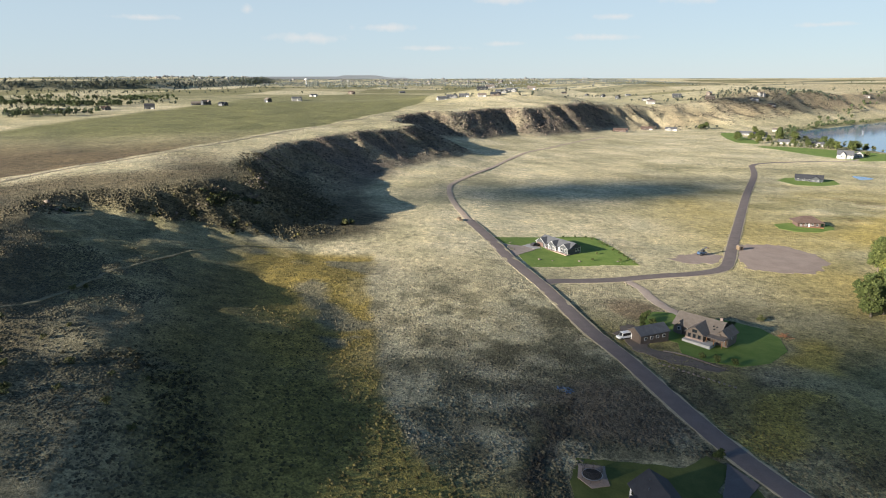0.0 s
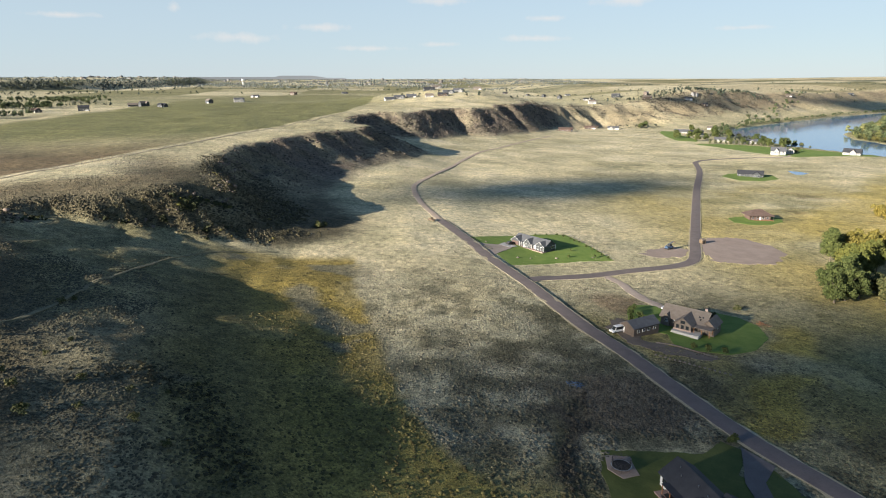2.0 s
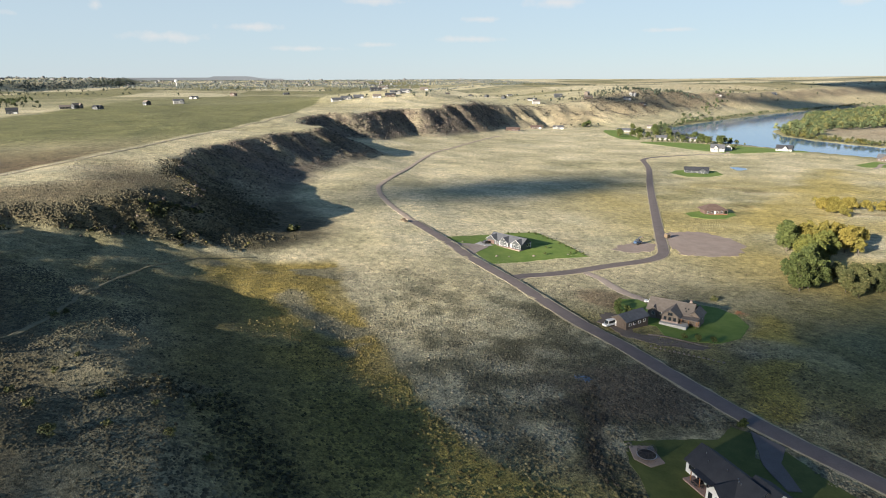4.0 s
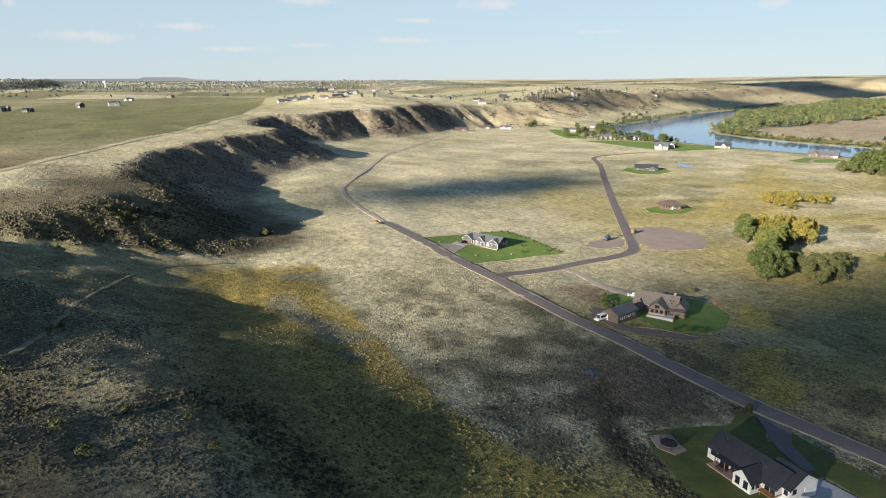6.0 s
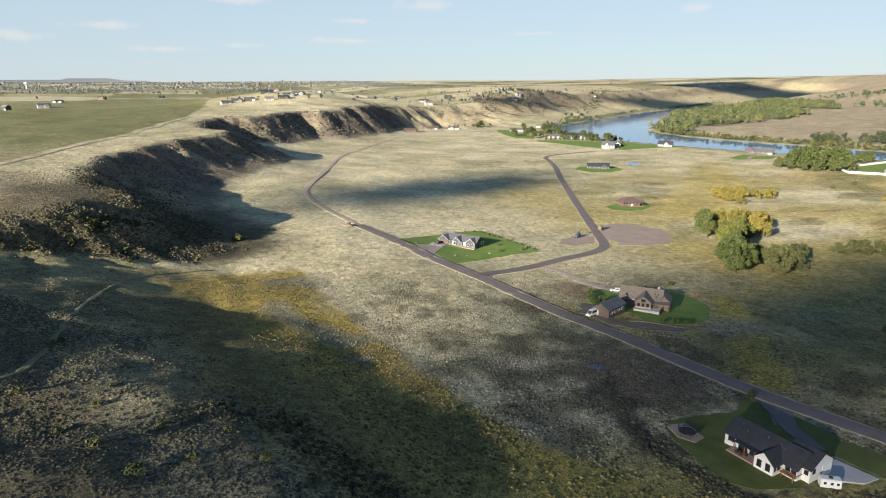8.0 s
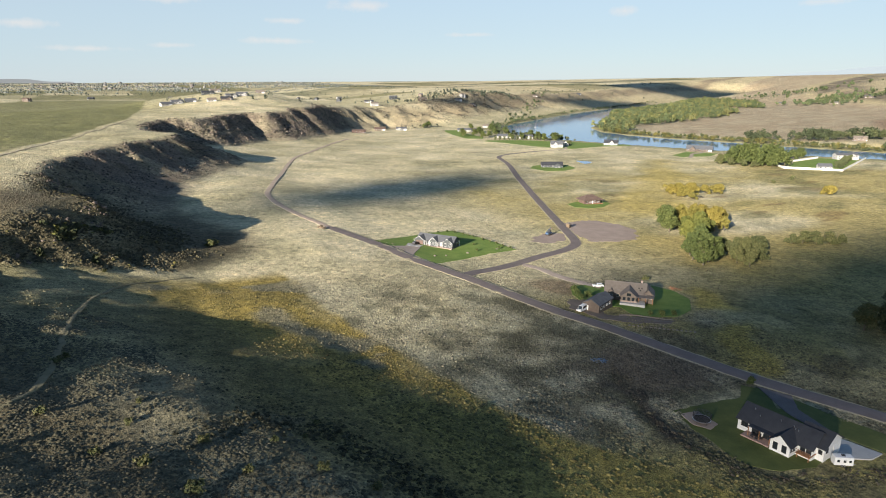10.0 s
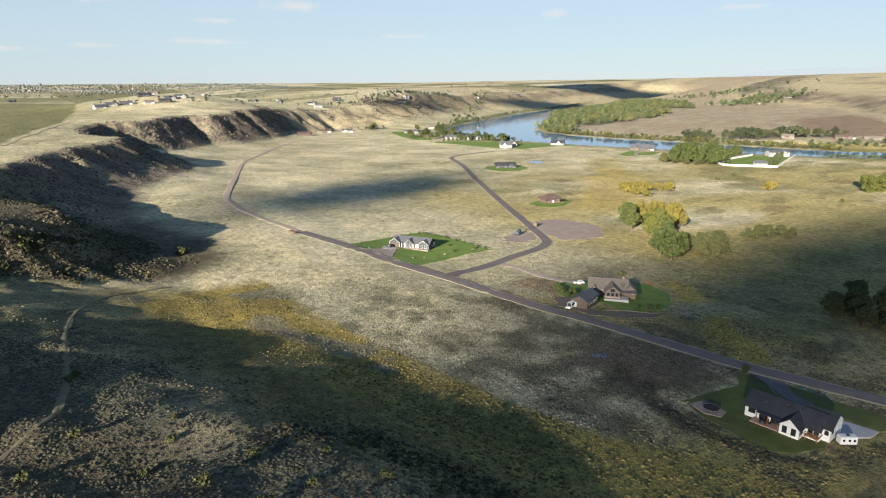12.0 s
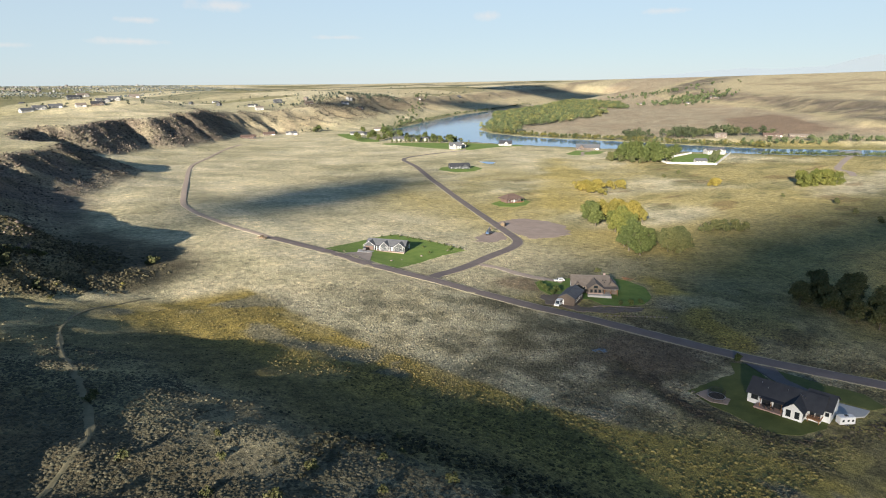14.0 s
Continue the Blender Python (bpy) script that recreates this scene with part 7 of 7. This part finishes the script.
def fence(points, spacing, label, group, rails=2, tall=1.25, material=None):
    """Posts along a line with rails or wires between them."""
    e = thing("fence", points[0][0], points[0][1], 0, label, "fence", group, z=0)
    e.matrix_basis = Matrix.Identity(4)
    c = spline(points, spacing)
    pm = None
    for k in range(len(c)):
        x, y = c[k]
        z = ground(x, y)
        if pm is None:
            bm = bmesh.new()
            rod(bm, (0, 0, -0.3), (0, 0, tall), 0.09, 6)
            post = part("post", bm, material or BARK, e)
            pm = post.data
        else:
            post = new("post", pm)
            post.parent = e
        post.location = (x, y, z)
    for r in range(rails):
        h = tall * (0.92 - 0.4 * r)
        bm = bmesh.new()
        for (ax, ay), (bx, by) in zip(c[:-1], c[1:]):
            rod(bm, (ax, ay, ground(ax, ay) + h), (bx, by, ground(bx, by) + h), 0.02, 4)
        part("wire", bm, STEEL, e, "thin fence wire")


fence([(-214, 270), (-206, 298), (-198, 332), (-188, 376), (-176, 426), (-153, 513), (-121, 616)], 9, "weathered post-and-wire fence along the field", "fences", 2, 1.4)
fence([(94.5, 289.5), (92.5, 305), (89.5, 322), (85, 342)], 5, "post fence at the edge of the green lawn", "fences")


def garden_wall():
    e = thing("garden_wall", 579, 468, 0, "long white garden wall of the villa", "wall", z=0)
    e.matrix_basis = Matrix.Identity(4)
    for a, b in (((577, 470), (613, 426)), ((613, 426), (680, 452)), ((680, 452), (752, 480)), ((577, 470), (592, 490)), ((640, 502), (705, 512))):
        bm = bmesh.new()
        d = Vector((b[0] - a[0], b[1] - a[1], 0))
        za, zb = ground(*a), ground(*b)
        n = Vector((-d.y, d.x, 0)).normalized() * 0.25
        lo = [Vector((*a, za - 1)) + n, Vector((*b, zb - 1)) + n, Vector((*b, zb - 1)) - n, Vector((*a, za - 1)) - n]
        v1, v2 = [bm.verts.new(q) for q in lo], [bm.verts.new(q + Vector((0, 0, 3.2))) for q in lo]
        for i in range(4):
            j = (i + 1) % 4
            bm.faces.new((v1[i], v1[j], v2[j], v2[i]))
        bm.faces.new(v2)
        bm.faces.new(v1[::-1])
        bmesh.ops.recalc_face_normals(bm, faces=bm.faces[:])
        part("wall_panel", bm, WHITE, e)


garden_wall()

# ---- clouds that pass over the valley, and the mountains ----
CLOUD = mottled("cloud", (0.85, 0.85, 0.86), (0.95, 0.95, 0.95), 0.01, 1.0, 0.05, relief=0)

THIN_CLOUD, tnt, tb = nodes_of("thin_cloud", 1.0)
tb.inputs["Base Color"].default_value = (0.9, 0.9, 0.9, 1)
tb.inputs["Alpha"].default_value = 0.27


def cloud(gx, gy, material, lobes, height=1500.0, label="low flat cumulus cloud over the plateau", low=0.0):
    """A flat cloud up towards the sun from a place on the ground."""
    run = (height - low) / math.tan(radians(SUN_EL))
    ox = gx + run * math.sin(radians(SUN_AZ))
    oy = gy + run * math.cos(radians(SUN_AZ))
    bm = bmesh.new()
    for k, (dx, dy, rx, ry) in enumerate(lobes):
        lump(bm, (dx, dy, 0), (rx, ry, 6), 0.45, k + gx * 0.01, 4)
    me = bpy.data.meshes.new("cloud")
    bm.to_mesh(me)
    bm.free()
    me.shade_smooth()
    me.materials.append(material)
    ob = new("cloud", me)
    ob.matrix_basis = pose(ox, oy, height)
    tagged(ob, label, "cloud", "clouds")


cloud(95, 480, CLOUD, [(-75, -44, 42, 26), (-20, -14, 60, 40), (40, 16, 60, 42), (84, 44, 44, 26), (10, 20, 40, 26)])
cloud(200, 176, CLOUD, [(-46, 4, 42, 34), (10, 14, 60, 32), (84, 10, 72, 40), (160, -8, 84, 46), (-16, -30, 50, 24), (70, -30, 70, 28), (230, -30, 90, 60)], low=-12.0)
cloud(50, 110, THIN_CLOUD, [(-26, 20, 46, 46), (20, 30, 70, 55), (35, 45, 32, 28), (60, 0, 60, 50), (0, -30, 80, 50), (40, 4, 44, 40)])
cloud(90, 196, THIN_CLOUD, [(-4, 2, 46, 34), (4, -4, 36, 28)], low=-7.0)
cloud(-72, 108, THIN_CLOUD, [(-6, 0, 34, 20), (6, 4, 30, 18), (-24, 34, 44, 34)])
cloud(740, 1430, CLOUD, [(-40, 0, 60, 30), (40, 20, 80, 30)])
cloud(1440, 1700, CLOUD, [(-120, -20, 110, 60), (20, 10, 150, 110), (150, 60, 120, 80)])
cloud(2600, 2240, CLOUD, [(-330, 60, 240, 220), (-90, 30, 260, 230)])


def box_shape(w, d, h, roof):
    """A small gabled block for distant buildings."""
    v = [(-w, -d, -2), (w, -d, -2), (w, d, -2), (-w, d, -2), (-w, -d, h), (w, -d, h), (w, d, h), (-w, d, h), (-w, 0, h + roof), (w, 0, h + roof)]
    t = [(0, 1, 5), (0, 5, 4), (1, 2, 6), (1, 6, 5), (2, 3, 7), (2, 7, 6), (3, 0, 4), (3, 4, 7), (4, 5, 9), (4, 9, 8), (6, 7, 8), (6, 8, 9), (5, 6, 9), (7, 4, 8)]
    return np.array(v, float), np.array(t)


def distant_town():
    """Roofs and shade trees of the town at the edge of sight."""
    rs = np.random.RandomState(88)
    blocks = [box_shape(1.0, 0.6, 0.7, 0.35), box_shape(1.4, 0.5, 0.6, 0.25), box_shape(0.8, 0.7, 0.9, 0.3)]
    n = 420
    x, y = rs.uniform(-1500, 1000, n), 2900 + 1500 * rs.rand(n)
    keep = vnoise(x, y, 260, 3, 81) > 0.42
    x, y = x[keep], y[keep]
    tone = rs.rand(len(x), 1)
    rgb = np.where(tone < 0.4, np.array((0.2, 0.2, 0.2)), np.where(tone < 0.75, np.array((0.13, 0.125, 0.12)), np.array((0.16, 0.14, 0.125)))) * (0.8 + 0.4 * rs.rand(len(x), 1))
    scatter("town_buildings", blocks, x, y, 4.0 + 4 * rs.rand(len(x)) ** 2 + 5 * (rs.rand(len(x)) < 0.04), np.ones(len(x)), rgb, TUFT, "pale and grey roofs of a distant town", "town", 21, 0.0)
    n = 9000
    x, y = rs.uniform(-1700, 1100, n), 2700 + 1800 * rs.rand(n)
    keep = (vnoise(x, y, 300, 3, 82) > 0.4) & (rs.rand(n) < 0.85)
    x, y = x[keep], y[keep]
    # leaf colour lightened and greyed: haze is mixed into it
    rgb = np.array((0.125, 0.14, 0.125)) * (0.8 + 0.4 * rs.rand(len(x), 1))
    scatter("town_trees", [dome_shape(k + 30, 6) for k in range(8)], x, y, 2.6 + 3.2 * rs.rand(len(x)), 0.8 + 0.4 * rs.rand(len(x)), rgb, TUFT, "shade trees of the distant town, colour paled for haze", "trees", 22)


def water_tower(x, y):
    e = thing("water_tower", x, y, 0, "white water tower on a slim stem above the distant town", "water tower")
    bm = bmesh.new()
    rod(bm, (0, 0, -2), (0, 0, 20), 2.6, 12, 1.7)
    part("stem", bm, WHITE, e)
    bm = bmesh.new()
    lump(bm, (0, 0, 24), (7.5, 7.5, 5.6), 0.0, 1, 3)
    part("tank", bm, WHITE, e)


def far_mountains():
    """A faint blue range beyond the prairie, too far to shift."""
    m, nt, b = nodes_of("hazed_range", 1.0)
    # the range's faint blue is haze, painted as its base colour
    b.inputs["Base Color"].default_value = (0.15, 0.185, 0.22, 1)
    az = np.linspace(50, 100, 160)
    alt = np.interp(az, [50, 57, 61, 63, 66, 69, 70.5, 72, 74, 78, 84, 92, 100], [-0.2, 0.35, 0.72, 0.85, 0.8, 0.96, 1.4, 1.75, 1.5, 1.7, 1.3, 0.9, -0.2])
    rs = np.random.RandomState(4)
    alt = alt + np.convolve(rs.randn(170), np.ones(7) / 7, "same")[5:165] * 0.05
    far_r = np.array([4930.0, 4900.0])
    vx = far_r[:, None] * np.sin(np.radians(az))[None, :] - 60
    vy = far_r[:, None] * np.cos(np.radians(az))[None, :] + 20
    vz = np.stack([80 + 4930 * np.tan(np.radians(alt)), np.full(160, 20.0)])
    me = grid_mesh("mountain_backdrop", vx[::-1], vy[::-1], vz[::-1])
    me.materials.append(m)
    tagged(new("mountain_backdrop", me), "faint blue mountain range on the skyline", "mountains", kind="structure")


far_mountains()


def low_range():
    """Low blue-grey hills along the northern skyline, too far to shift."""
    m, nt, b = nodes_of("hazed_hills", 1.0)
    # distance haze is put into the hills' blue-grey base colour
    b.inputs["Base Color"].default_value = (0.17, 0.19, 0.215, 1)
    az = np.linspace(-60, 56, 320)
    alt = -0.3 + 0.2 * smooth(0.42, 0.58, vnoise(az, az * 0, 9, 2, 85)) + 0.1 * smooth(0.55, 0.6, vnoise(az, az * 0 + 5, 5, 2, 86)) - 0.6 * smooth(-2, 10, az)
    vx = np.array([4860.0, 4850.0])[:, None] * np.sin(np.radians(az))[None, :]
    vy = np.array([4860.0, 4850.0])[:, None] * np.cos(np.radians(az))[None, :]
    vz = np.stack([80 + 4860 * np.tan(np.radians(alt)), np.full(320, 0.0)])
    me = grid_mesh("hill_backdrop", vx[::-1], vy[::-1], vz[::-1])
    me.materials.append(m)
    tagged(new("hill_backdrop", me), "low blue-grey hills on the northern skyline", "hills", kind="structure")


low_range()
distant_town()
water_tower(-620, 2950)
